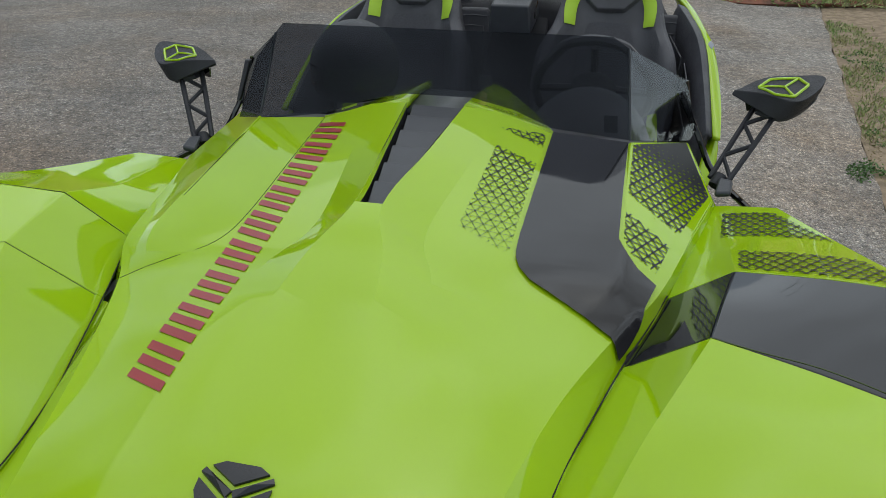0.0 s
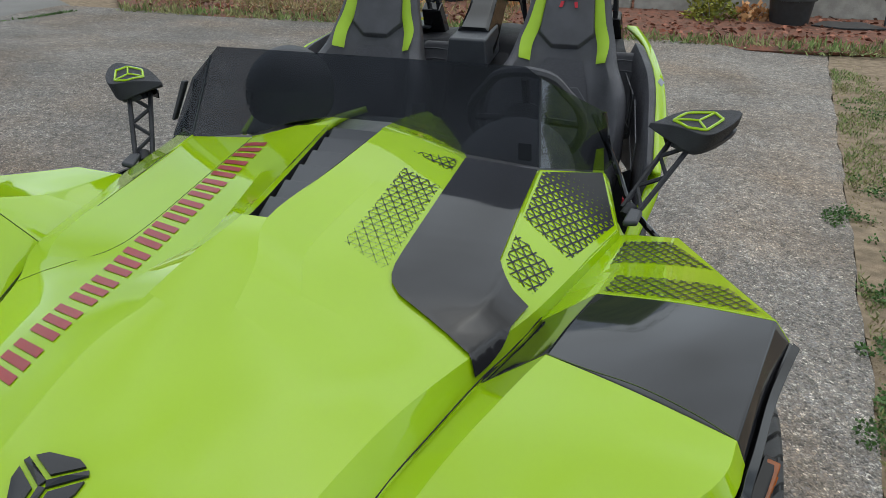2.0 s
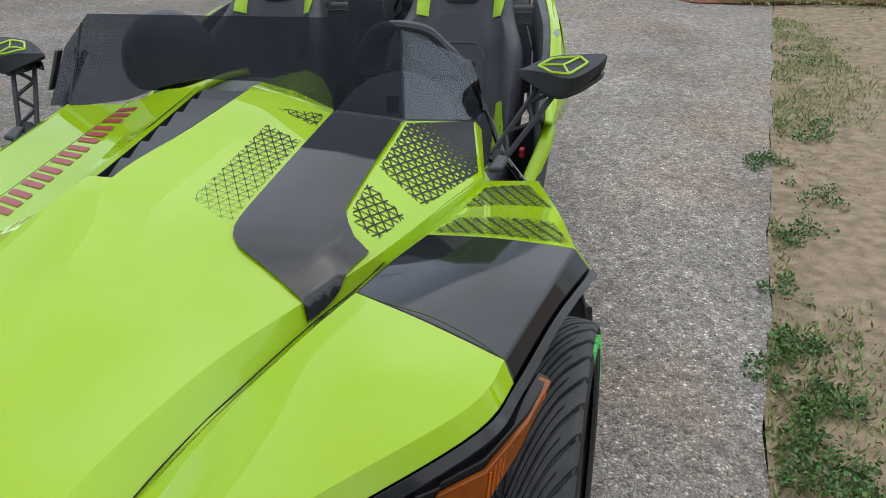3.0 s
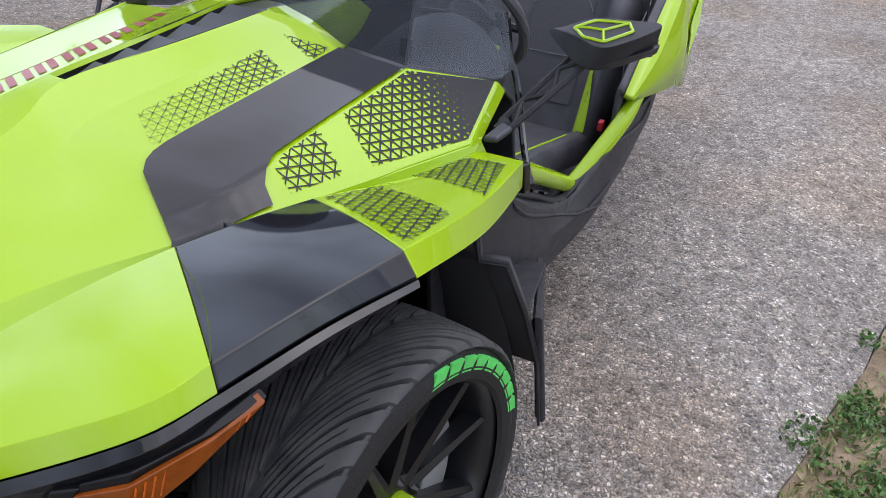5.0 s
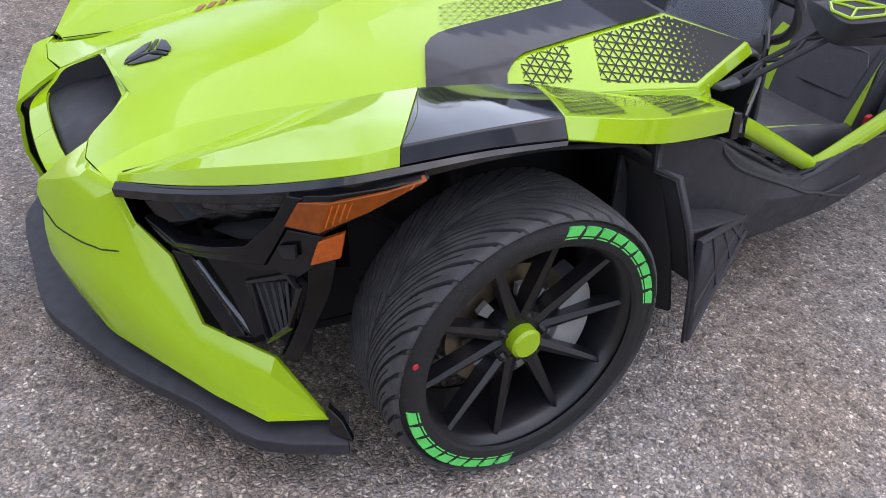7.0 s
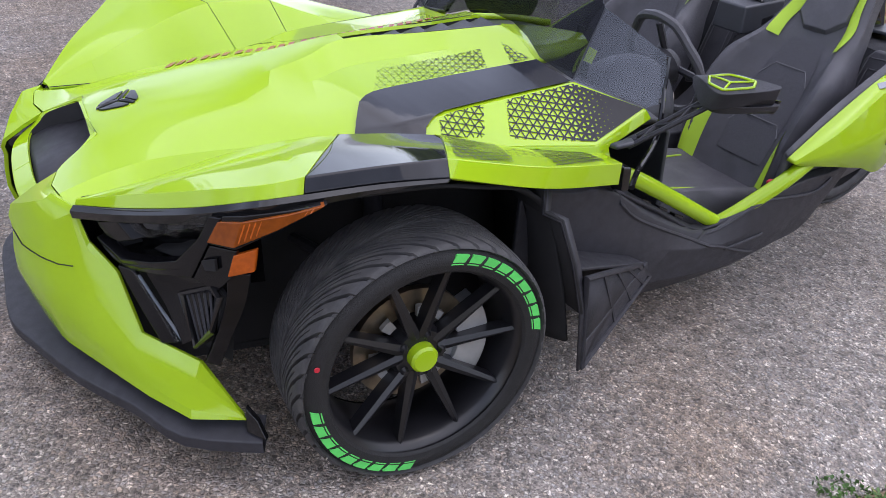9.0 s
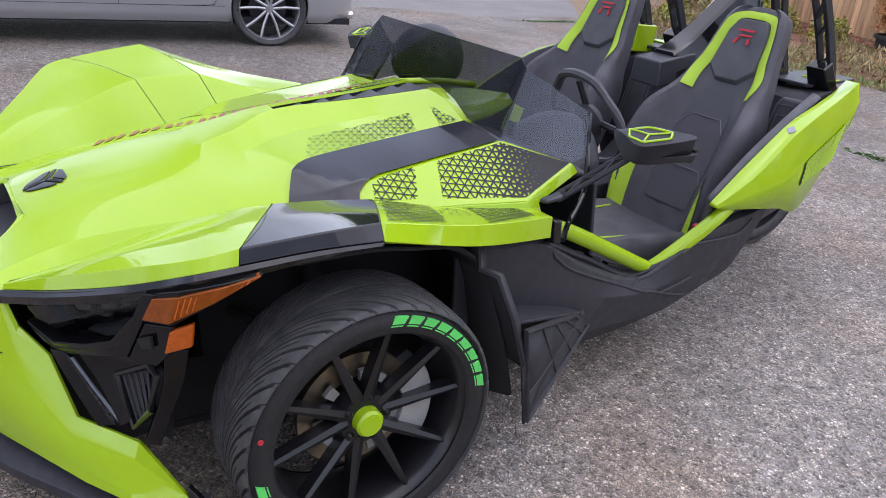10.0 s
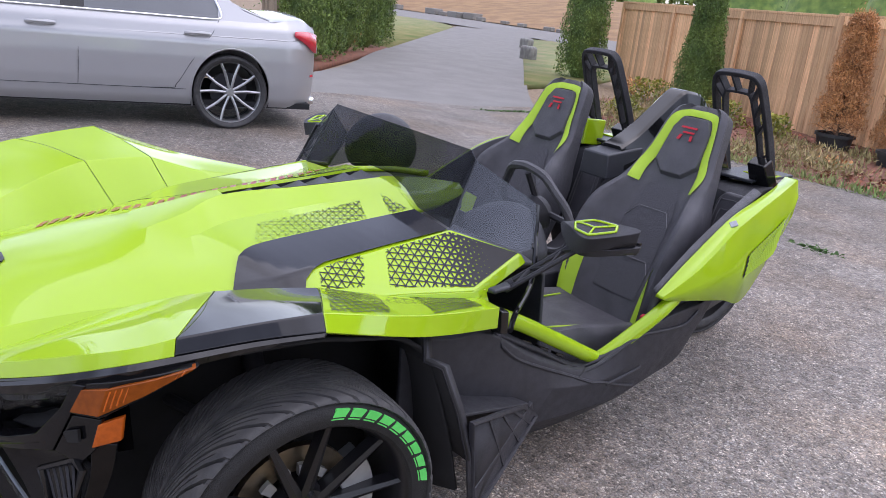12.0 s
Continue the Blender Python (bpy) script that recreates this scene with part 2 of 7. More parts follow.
    rust.inputs["Scale"].default_value, rust.inputs["Detail"].default_value = 0.9, 9
    l.new(tc.outputs["Object"], rust.inputs["Vector"])
    rr = n.new("ShaderNodeMapRange")
    rr.inputs["From Min"].default_value, rr.inputs["From Max"].default_value = 0.45, 0.7
    l.new(rust.outputs["Fac"], rr.inputs["Value"])
    st = n.new("ShaderNodeMix")
    st.data_type, st.blend_type = "RGBA", "MULTIPLY"
    st.inputs[7].default_value = (1.0, 0.86, 0.72, 1)
    l.new(rr.outputs[0], st.inputs["Factor"])
    l.new(tn.outputs[2], st.inputs[6])
    l.new(st.outputs[2], p.inputs["Base Color"])
    p.inputs["Roughness"].default_value = 0.75
    bu = n.new("ShaderNodeBump")
    bu.inputs["Strength"].default_value, bu.inputs["Distance"].default_value = 0.7, 0.006
    l.new(er.outputs[0], bu.inputs["Height"])
    l.new(bu.outputs[0], p.inputs["Normal"])
    return m


DRYGRASS = foliage("dry_grass", (0.34, 0.25, 0.12), (0.20, 0.20, 0.07))
AMBERR = material("orange_reflector", (0.50, 0.10, 0.006), 0.25, 0, 0.0, 0.2, 90)
CONCRETE = aggregate("exposed_aggregate", (1.10, 1.06, 0.98))
ASPHALT = material("old_asphalt", (0.195, 0.186, 0.175), 0.85, 0, 0, 0.25, 1.6, 0.5, 90, second=(0.165, 0.157, 0.148))
SOIL = material("dry_soil", (0.30, 0.225, 0.15), 0.95, 0, 0, 0.4, 14, 0.5, 120, second=(0.17, 0.125, 0.08))
LAWN = material("cut_lawn", (0.13, 0.17, 0.05), 0.9, 0, 0, 0.3, 1.2, 0.8, 60, second=(0.24, 0.21, 0.09))
STRAW = material("dry_lawn", (0.30, 0.185, 0.085), 0.95, 0, 0, 0.3, 0.7, 0.6, 40, second=(0.20, 0.115, 0.055))


def wood(name, a, b):
    m = material(name, a, 0.75, 0, 0, 0, 1, 0, 1)
    n, l = m.node_tree.nodes, m.node_tree.links
    p = n["Principled BSDF"]
    tc = n.new("ShaderNodeTexCoord")
    mp = n.new("ShaderNodeMapping")
    mp.inputs["Scale"].default_value = (38, 38, 2.2)
    no = n.new("ShaderNodeTexNoise")
    no.inputs["Scale"].default_value, no.inputs["Detail"].default_value, no.inputs["Distortion"].default_value = 1.2, 8, 0.6
    l.new(tc.outputs["Object"], mp.inputs["Vector"])
    l.new(mp.outputs[0], no.inputs["Vector"])
    mr = n.new("ShaderNodeMapRange")
    mr.inputs["From Min"].default_value, mr.inputs["From Max"].default_value = 0.3, 0.7
    l.new(no.outputs["Fac"], mr.inputs["Value"])
    mx = n.new("ShaderNodeMix")
    mx.data_type = "RGBA"
    mx.inputs[6].default_value, mx.inputs[7].default_value = (*a, 1), (*b, 1)
    l.new(mr.outputs[0], mx.inputs["Factor"])
    l.new(mx.outputs[2], p.inputs["Base Color"])
    bu = n.new("ShaderNodeBump")
    bu.inputs["Strength"].default_value, bu.inputs["Distance"].default_value = 0.4, 0.01
    l.new(no.outputs["Fac"], bu.inputs["Height"])
    l.new(bu.outputs[0], p.inputs["Normal"])
    return varied(m, 0.28)


FENCE = wood("fence_cedar", (0.84, 0.55, 0.31), (0.52, 0.305, 0.155))
FENCEG = wood("grey_fence", (0.30, 0.24, 0.17), (0.2, 0.155, 0.11))


# ---- mesh helpers ----
def part(name, bm, mat, parent=None, label="", angle=38, bevel=0.0, solid=0.0, seg=2, limit=24):
    """Links a bmesh as one mesh object, under a thing or a part where a parent is given."""
    me = bpy.data.meshes.new(name)
    bm.to_mesh(me)
    bm.free()
    me.materials.append(mat)
    for f in me.polygons:
        f.use_smooth = True
    me.set_sharp_from_angle(angle=radians(angle))
    ob = new(name, me)
    if parent:
        ob.parent = parent
    if solid:
        s = ob.modifiers.new("solid", "SOLIDIFY")
        s.thickness, s.offset = solid, -1
    if bevel:
        b = ob.modifiers.new("bevel", "BEVEL")
        b.width, b.segments, b.limit_method, b.angle_limit = bevel, seg, "ANGLE", radians(limit)
        b.harden_normals = True
    if label:
        ob["label"] = label
    return ob


def thing(name, label, category, group="", kind="", at=(0, 0, 0)):
    ob = new(name)
    ob.location = at
    ob.empty_display_size = 0.05
    return tagged(ob, label, category, group, kind)


def spline(pts, k):
    """Catmull-Rom through pts, k steps per span."""
    p = [Vector(a) for a in pts]
    if k <= 1 or len(p) < 3:
        return p
    out = []
    for i in range(len(p) - 1):
        a, b, c, d = p[max(i - 1, 0)], p[i], p[i + 1], p[min(i + 2, len(p) - 1)]
        for j in range(k):
            t = j / k
            out.append(0.5 * ((2 * b) + (c - a) * t + (2 * a - 5 * b + 4 * c - d) * t * t + (3 * b - a - 3 * c + d) * t ** 3))
    out.append(p[-1])
    return out


def sheet(rows, k=1, kc=1, skip=None, up=None, ring=False):
    """A surface through rows of points; k steps along between rows, kc across; up turns the normals that way."""
    cols = [spline([r[j] for r in rows], k) for j in range(len(rows[0]))]
    rows2 = [spline([c[i] for c in cols], kc) for i in range(len(cols[0]))]
    bm = bmesh.new()
    vs = [[bm.verts.new(p) for p in r] for r in rows2]
    n = len(vs[0])
    for i in range(len(vs) - 1):
        for j in range(n if ring else n - 1):
            if skip and skip(i / k, j / kc):
                continue
            q = [vs[i][j], vs[i + 1][j], vs[i + 1][(j + 1) % n], vs[i][(j + 1) % n]]
            if len({tuple(round(c, 6) for c in v.co) for v in q}) > 2:
                bm.faces.new(q)
    bmesh.ops.remove_doubles(bm, verts=bm.verts, dist=1e-5)
    if up:
        bm.normal_update()
        if sum((f.normal.dot(Vector(up)) * f.calc_area() for f in bm.faces)) < 0:
            bmesh.ops.reverse_faces(bm, faces=bm.faces)
    return bm


def box(bm, x0, x1, y0, y1, z0, z1, m=None):
    r = bmesh.ops.create_cube(bm, size=1)["verts"]
    t = Matrix.LocRotScale(((x0 + x1) / 2, (y0 + y1) / 2, (z0 + z1) / 2), None, (x1 - x0, y1 - y0, z1 - z0))
    bmesh.ops.transform(bm, matrix=(m @ t) if m else t, verts=r)
    return bm


def prism(outline, direction, bm=None):
    """A solid from a flat outline of 3D points pushed along direction."""
    bm = bm or bmesh.new()
    d = Vector(direction)
    a = [bm.verts.new(p) for p in outline]
    b = [bm.verts.new(Vector(p) + d) for p in outline]
    faces = [bm.faces.new(a), bm.faces.new(b[::-1])]
    for i in range(len(a)):
        j = (i + 1) % len(a)
        faces.append(bm.faces.new((a[j], a[i], b[i], b[j])))
    bmesh.ops.recalc_face_normals(bm, faces=faces)
    return bm


def tube(pts, r, k=6, n=10, bm=None, closed=False):
    """A round bar along a smooth line of points."""
    bm = bm or bmesh.new()
    line = spline(list(pts) + ([pts[0]] if closed else []), k)
    if closed:
        line = line[:-1]
    rings = []
    for i, p in enumerate(line):
        a = line[i - 1] if (i or closed) else line[i]
        b = line[(i + 1) % len(line)] if (i < len(line) - 1 or closed) else line[i]
        d = (b - a).normalized()
        q = d.to_track_quat("Z", "Y")
        rings.append([bm.verts.new(p + q @ Vector((r * math.cos(t), r * math.sin(t), 0))) for t in (2 * math.pi * j / n for j in range(n))])
    m = len(rings)
    for i in range(m if closed else m - 1):
        best = 0
        if closed and i == m - 1:
            best = min(range(n), key=lambda s: (rings[i][0].co - rings[0][s].co).length)
        for j in range(n):
            bm.faces.new((rings[i][j], rings[i][(j + 1) % n], rings[(i + 1) % m][(j + 1 + best) % n], rings[(i + 1) % m][(j + best) % n]))
    if not closed:
        bm.faces.new(rings[0][::-1])
        bm.faces.new(rings[-1])
    return bm


def lathe(profile, n=48, axis="X"):
    """Turns (radius, along) pairs about an axis through the origin."""
    bm = bmesh.new()
    rings = []
    for i in range(n):
        a = 2 * math.pi * i / n
        c, s = math.cos(a), math.sin(a)
        rings.append([bm.verts.new((h, r * c, r * s) if axis == "X" else (r * c, r * s, h)) for r, h in profile])
    for i in range(n):
        for j in range(len(profile) - 1):
            q = (rings[i][j], rings[(i + 1) % n][j], rings[(i + 1) % n][j + 1], rings[i][j + 1])
            bm.faces.new(q)
    bmesh.ops.remove_doubles(bm, verts=bm.verts, dist=1e-5)
    bmesh.ops.recalc_face_normals(bm, faces=bm.faces)
    return bm


def moved(bm, m):
    bmesh.ops.transform(bm, matrix=m, verts=bm.verts)
    return bm


def flip_x(rows):
    return [[(-p[0], p[1], p[2]) for p in r] for r in rows]


# ---- ground and setting ----
def rise(x, y):
    """Height of the drive: a slight crown under the vehicle, falling to the lawn."""
    t = min(max((x - 1.15) / 0.5, 0), 1)
    u = min(max((-1.5 - x) / 3.2, 0), 1) * min(max((7.0 - y) / 3.0, 0), 1)
    return 0.045 - 0.055 * t * t * (3 - 2 * t) + 0.16 * u * u * (3 - 2 * u)


def strip(line_a, line_b, z, n=24):
    """A ground strip between two lines of (x, y) points."""
    a, b = spline([(x, y, 0) for x, y in line_a], n), spline([(x, y, 0) for x, y in line_b], n)
    return sheet([[(p.x, p.y, z), (q.x, q.y, z)] for p, q in zip(a, b)], 1, 1, up=(0, 0, 1))


def edge_x(y):
    """Where the drive ends and the lawn begins."""
    return 1.44 + 0.098 * y + 0.008 * math.sin(y * 5.1) + 0.006 * math.sin(y * 13.7)


bm = bmesh.new()
s = 300
bm.faces.new([bm.verts.new(v) for v in ((-s, -s, -0.06), (s, -s, -0.06), (s, s, -0.06), (-s, s, -0.06))])
ground = tagged(part("ground", bm, SOIL), "dry bare soil reaching away on all sides", "ground", kind="structure")

rows = []
ys = [-9 + 0.1 * i for i in range(170)]
for y in ys:
    e = edge_x(y)
    rows.append([(x, y + 0.03 * math.sin(x * 3), rise(x, y)) for x in (-7.2, -6, -5, -4.2, -3.4, -2.6, -2, -1.4, -0.6, 0, 0.6, 1.0, 1.15, 1.25, 1.35, 1.4, e - 0.01)] + [(e, y, -0.05)])
driveway = tagged(part("driveway", sheet(rows, up=(0, 0, 1)), CONCRETE), "grey exposed-aggregate concrete driveway with pebbles showing", "driveway", kind="structure")

rows = []
for i in range(60):
    y = -9 + 0.3 * i
    rows.append([(edge_x(y) - 0.005 + w * 0.9, y, -0.012 + 0.03 * noise.noise((w * 0.8, y * 0.7, 0)) * min(w, 1)) for w in (0, 0.3, 0.8, 1.5, 2.5, 4, 6, 9)])
lawn = tagged(part("lawn_ground", sheet(rows, up=(0, 0, 1)), SOIL), "dry worn lawn soil with patchy grass beside the drive", "lawn", kind="structure")

tagged(part("road", strip([(-14, 24.6), (-27.9, 27.5), (-42, 29.8), (-100, 32)], [(-14, 37.5), (-40, 39.2), (-60, 41.2), (-100, 43)], 0.022), ASPHALT), "grey asphalt cross road beyond the lane", "road", kind="structure")
lane = tagged(part("lane", strip([(-7.15, 8.0), (-9.9, 10.2), (-16.05, 15.5), (-28.3, 26.4), (-33, 30.6)], [(-7.15, -3.5), (-10.4, 5.2), (-17.4, 11.4), (-32.1, 24.0), (-37, 28.2)], 0.03), ASPHALT), "worn grey asphalt lane running away between hedges", "lane", kind="structure")


# ---- the three-wheeled roadster ----
car = thing("three_wheeler", "lime green and black open three-wheeled roadster with dark tinted screen", "vehicle")

# half of the hood, from the middle line to the seam: rows run from nose to screen
HOOD_Y = (-0.59, -0.45, -0.2, 0.02, 0.17, 0.45, 0.72)
HOOD_X = ((0, 0.075, 0.149, 0.22, 0.295, 0.36, 0.435), (0, 0.08, 0.16, 0.24, 0.31, 0.370, 0.428), (0, 0.10, 0.20, 0.30, 0.37, 0.432, 0.482),
          (0, 0.075, 0.17, 0.32, 0.45, 0.514, 0.537), (0, 0.03, 0.12, 0.305, 0.515, 0.59, 0.60), (0, 0.055, 0.145, 0.305, 0.51, 0.66, 0.668), (0, 0.078, 0.175, 0.309, 0.504, 0.715, 0.725))
HOOD_Z = ((0.700, 0.698, 0.690, 0.681, 0.670, 0.661, 0.632), (0.748, 0.747, 0.739, 0.725, 0.709, 0.694, 0.652), (0.80, 0.798, 0.785, 0.764, 0.744, 0.725, 0.678),
          (0.858, 0.853, 0.812, 0.785, 0.755, 0.736, 0.699), (0.897, 0.897, 0.838, 0.812, 0.787, 0.752, 0.723), (0.918, 0.918, 0.880, 0.85, 0.832, 0.752, 0.724), (0.942, 0.942, 0.93, 0.884, 0.87, 0.752, 0.733))
CHEEK = ((0, -0.59, 0.700), (0.075, -0.59, 0.698), (0.152, -0.59, 0.688), (0.236, -0.695, 0.630), (0.325, -0.716, 0.628), (0.41, -0.706, 0.640), (0.472, -0.686, 0.630))


def whole_rows():
    out = [[(-x, y, z) for x, y, z in CHEEK[:0:-1]] + list(CHEEK)]
    for y, xs, zs in zip(HOOD_Y, HOOD_X, HOOD_Z):
        out.append([(-x, y, z) for x, z in zip(xs[:0:-1], zs[:0:-1])] + [(x, y, z) for x, z in zip(xs, zs)])
    return out


def tucked(rows):
    """Lets the outermost points run on a little way under the fender."""
    return [[(r[0][0] - 0.02, r[0][1], r[0][2] - 0.03)] + r + [(r[-1][0] + 0.02, r[-1][1], r[-1][2] - 0.03)] for r in rows]


hood_bm = sheet(tucked(whole_rows()), 6, 1, skip=lambda i, j: i >= 5 and 6 <= j < 8, up=(0, 0, 1))
body_bm = hood_bm.copy()
part("hood", hood_bm, LIME, car, "lime green sculpted hood", 13, 0.005, 0.012, 3, 13)

# fender: rows from the headlight tip back to the door; columns from seam to outer edge
FENDER = (((0.445, -0.66, 0.634), (0.458, -0.665, 0.644), (0.468, -0.67, 0.648), (0.478, -0.674, 0.651), (0.483, -0.678, 0.640)),
          ((0.433, -0.47, 0.648), (0.50, -0.49, 0.700), (0.56, -0.53, 0.715), (0.625, -0.575, 0.716), (0.635, -0.585, 0.688)),
          ((0.455, -0.30, 0.664), (0.56, -0.33, 0.768), (0.675, -0.39, 0.783), (0.785, -0.46, 0.782), (0.795, -0.472, 0.748)),
          ((0.49, -0.17, 0.680), (0.62, -0.20, 0.812), (0.775, -0.275, 0.834), (0.925, -0.355, 0.842), (0.938, -0.37, 0.815)),
          ((0.537, -0.01, 0.700), (0.668, -0.09, 0.836), (0.815, -0.183, 0.854), (0.955, -0.273, 0.864), (0.97, -0.28, 0.832)))
MIDF = (FENDER[4],
        ((0.575, 0.10, 0.710), (0.694, 0.038, 0.837), (0.844, -0.045, 0.866), (0.988, -0.124, 0.885), (1.004, -0.12, 0.852)),
        ((0.611, 0.211, 0.728), (0.722, 0.162, 0.832), (0.872, 0.091, 0.872), (1.018, 0.02, 0.900), (1.045, 0.016, 0.866)))
WING = (MIDF[2],
        ((0.665, 0.45, 0.728), (0.735, 0.42, 0.776), (0.85, 0.37, 0.806), (0.955, 0.33, 0.822), (0.968, 0.33, 0.770)),
        ((0.725, 0.69, 0.735), (0.75, 0.68, 0.743), (0.80, 0.665, 0.752), (0.864, 0.65, 0.762), (0.866, 0.65, 0.700)))


def lifted(rows):
    """The passenger side's fender stands a little taller in the middle."""
    return [[(p[0], p[1], p[2] + (0.022 if 0 < k < 4 and i else 0)) for k, p in enumerate(r)] for i, r in enumerate(rows)]


for sign in (1, -1):
    f, m, w = (FENDER, MIDF, WING) if sign > 0 else (lifted(flip_x(FENDER)), [lifted(flip_x(FENDER))[4]] + lifted(flip_x(MIDF))[1:], [lifted(flip_x(MIDF))[2]] + flip_x(WING)[1:])
    for name, rows, mat, label in (("front_fender", f, LIME, "lime front fender panel"), ("fender_top", m, STRIPE if sign > 0 else LIME, "gloss black fender panel" if sign > 0 else "lime fender panel"), ("fender_wing", w, LIME, "lime rear fender wing")):
        q = sheet([[r[0]] + spline(r[1:4], 4) + [r[4]] for r in rows], 6, 1, up=(0, 0, 1))
        body_tmp = bpy.data.meshes.new("tmp")
        q.to_mesh(body_tmp)
        body_bm.from_mesh(body_tmp)
        bpy.data.meshes.remove(body_tmp)
        part(name, q, mat, car, label, 24, 0.0045 if mat is LIME else 0.006, 0.012, 3)
    # glossy trim under the fender's edge
    line = [r[4] for r in f[:]] + [m[1][4], m[2][4]]
    drops = (0.03, 0.03, 0.03, 0.028, 0.026, 0.016, 0.006)
    out = [[Vector(p) + Vector((sign * 0.004, -0.004, 0.002)), Vector(p) + Vector((sign * 0.014, -0.014, -0.3 * h)), Vector(p) + Vector((sign * 0.010, -0.010, -h)), Vector(p) + Vector((-sign * 0.05, 0.05, -h - 0.004))] for p, h in zip(line, drops)]
    part("fender_trim", sheet(out, 5, 1, up=(sign, -1, 0)), GLOSS, car, "gloss black trim strip", 32, 0.004, 0.006)

# dark gap between the hood's edge and the fender
for sign in (1, -1):
    gap = [FENDER[0][0]] + [f[0] for f in FENDER[1:]] + [MIDF[1][0], MIDF[2][0]]
    part("panel_joint", tube([(sign * x, y, z + 0.006) for x, y, z in gap], 0.0015, 6, 5), DARK, car)

# lime flange closing the joint under each fender's inner edge
for sign in (1, -1):
    r = []
    for row in FENDER:
        a, b = Vector(row[0]), Vector(row[0]).lerp(Vector(row[1]), 0.35)
        r.append([(sign * (a.x - 0.05), a.y, a.z + 0.004), (sign * (a.x - 0.012), a.y, a.z - 0.008), (sign * (a.x + 0.012), a.y, a.z - 0.004), (sign * (b.x + 0.004), b.y, b.z - 0.006)])
    part("hood_flange", sheet(r, 5, 1, up=(0, 0, 1)), LIME, car, "lime joint flange", 60)

# side fairing behind the hood stripe, its upper face and tail
for sign in (1, -1):
    fl, tl, tr, er, pt = [Vector((sign * x, y, z)) for x, y, z in ((0.508, 0.29, 0.808), (0.504, 0.722, 0.876), (0.653, 0.897, 0.826), (0.718, 0.673, 0.754), (0.600, 0.215, 0.750))]
    fl2 = Vector((sign * 0.535, 0.235, 0.785))
    bm = bmesh.new()
    grid = [[fl2, pt], [fl, pt.lerp(er, 0.2)], [fl.lerp(tl, 0.5), pt.lerp(er, 0.6)], [tl, er]]
    q = sheet(grid, 4, 4, up=(0, 0, 1))
    vs = [q.verts.new(tuple(p)) for p in (tl, er, tr)]
    fc = q.faces.new(vs)
    bmesh.ops.remove_doubles(q, verts=q.verts, dist=1e-4)
    q.normal_update()
    for fc in q.faces:
        if fc.normal.z < 0:
            fc.normal_flip()
    # the side face below the crease
    lo = [(sign * x, y, z) for x, y, z in ((0.611, 0.205, 0.722), (0.672, 0.45, 0.722), (0.727, 0.68, 0.728), (0.668, 0.91, 0.80))]
    hi = [pt, pt.lerp(er, 0.52), er, tr]
    s2 = sheet([[a, b] for a, b in zip(hi, lo)], 1, 1, up=(sign, 0, 0))
    tmp = bpy.data.meshes.new("tmp")
    s2.to_mesh(tmp)
    q.from_mesh(tmp)
    bpy.data.meshes.remove(tmp)
    s2.free()
    bmesh.ops.remove_doubles(q, verts=q.verts, dist=1e-4)
    tmp = bpy.data.meshes.new("tmp")
    q.to_mesh(tmp)
    body_bm.from_mesh(tmp)
    bpy.data.meshes.remove(tmp)
    part("side_fairing", q, LIME, car, "lime side fairing", 30, 0.005, 0.01)

from mathutils.bvhtree import BVHTree
TREE = BVHTree.FromBMesh(body_bm)


def drop(x, y, lift=0.003):
    hit = TREE.ray_cast(Vector((x, y, 2)), Vector((0, 0, -1)))
    if hit[0] is None:
        near = TREE.find_nearest(Vector((x, y, 0.85)))
        return near[0] + near[1] * lift
    nrm = hit[1] if hit[1].z > 0 else -hit[1]
    return hit[0] + nrm * lift


def laid(outline, step=0.02, lift=0.003, bm=None):
    """A thin skin in the shape of an (x, y) outline, laid on the bodywork."""
    out = bm or bmesh.new()
    b = bmesh.new()
    b.faces.new([b.verts.new((x, y, 0)) for x, y in outline])
    xs, ys = [p[0] for p in outline], [p[1] for p in outline]
    for ax, lo, hi in ((0, min(xs), max(xs)), (1, min(ys), max(ys))):
        k = int((hi - lo) / step)
        for i in range(1, k + 1):
            co, no = [0, 0, 0], [0, 0, 0]
            co[ax], no[ax] = lo + (hi - lo) * i / (k + 1), 1
            bmesh.ops.bisect_plane(b, geom=b.verts[:] + b.edges[:] + b.faces[:], plane_co=co, plane_no=no)
    bmesh.ops.triangulate(b, faces=b.faces)
    vm = {v: out.verts.new(drop(v.co.x, v.co.y, lift)) for v in b.verts}
    for f in b.faces:
        n = out.faces.new([vm[v] for v in f.verts])
    b.free()
    out.normal_update()
    for f in out.faces:
        if f.normal.z < 0:
            f.normal_flip()
    return out


stripe_line = [(0.310, 0.715), (0.306, 0.45), (0.303, 0.24), (0.304, 0.19), (0.309, 0.155), (0.32, 0.128), (0.345, 0.10), (0.42, 0.062), (0.508, 0.020), (0.524, -0.002), (0.556, 0.085), (0.584, 0.195), (0.545, 0.215), (0.522, 0.245), (0.503, 0.29), (0.50, 0.5), (0.50, 0.715)]
part("hood_stripe", laid(stripe_line, 0.012, 0.006), STRIPE, car, "gloss black hood stripe", 30)


def seam(pts, r=0.0010, lift=0.0, k=6):
    """A dark panel joint along (x, y) points on the bodywork."""
    line = spline([(x, y, 0) for x, y in pts], k)
    part("panel_joint", tube([drop(p.x, p.y, lift) for p in line], r, 1, 5), JOINT, car)


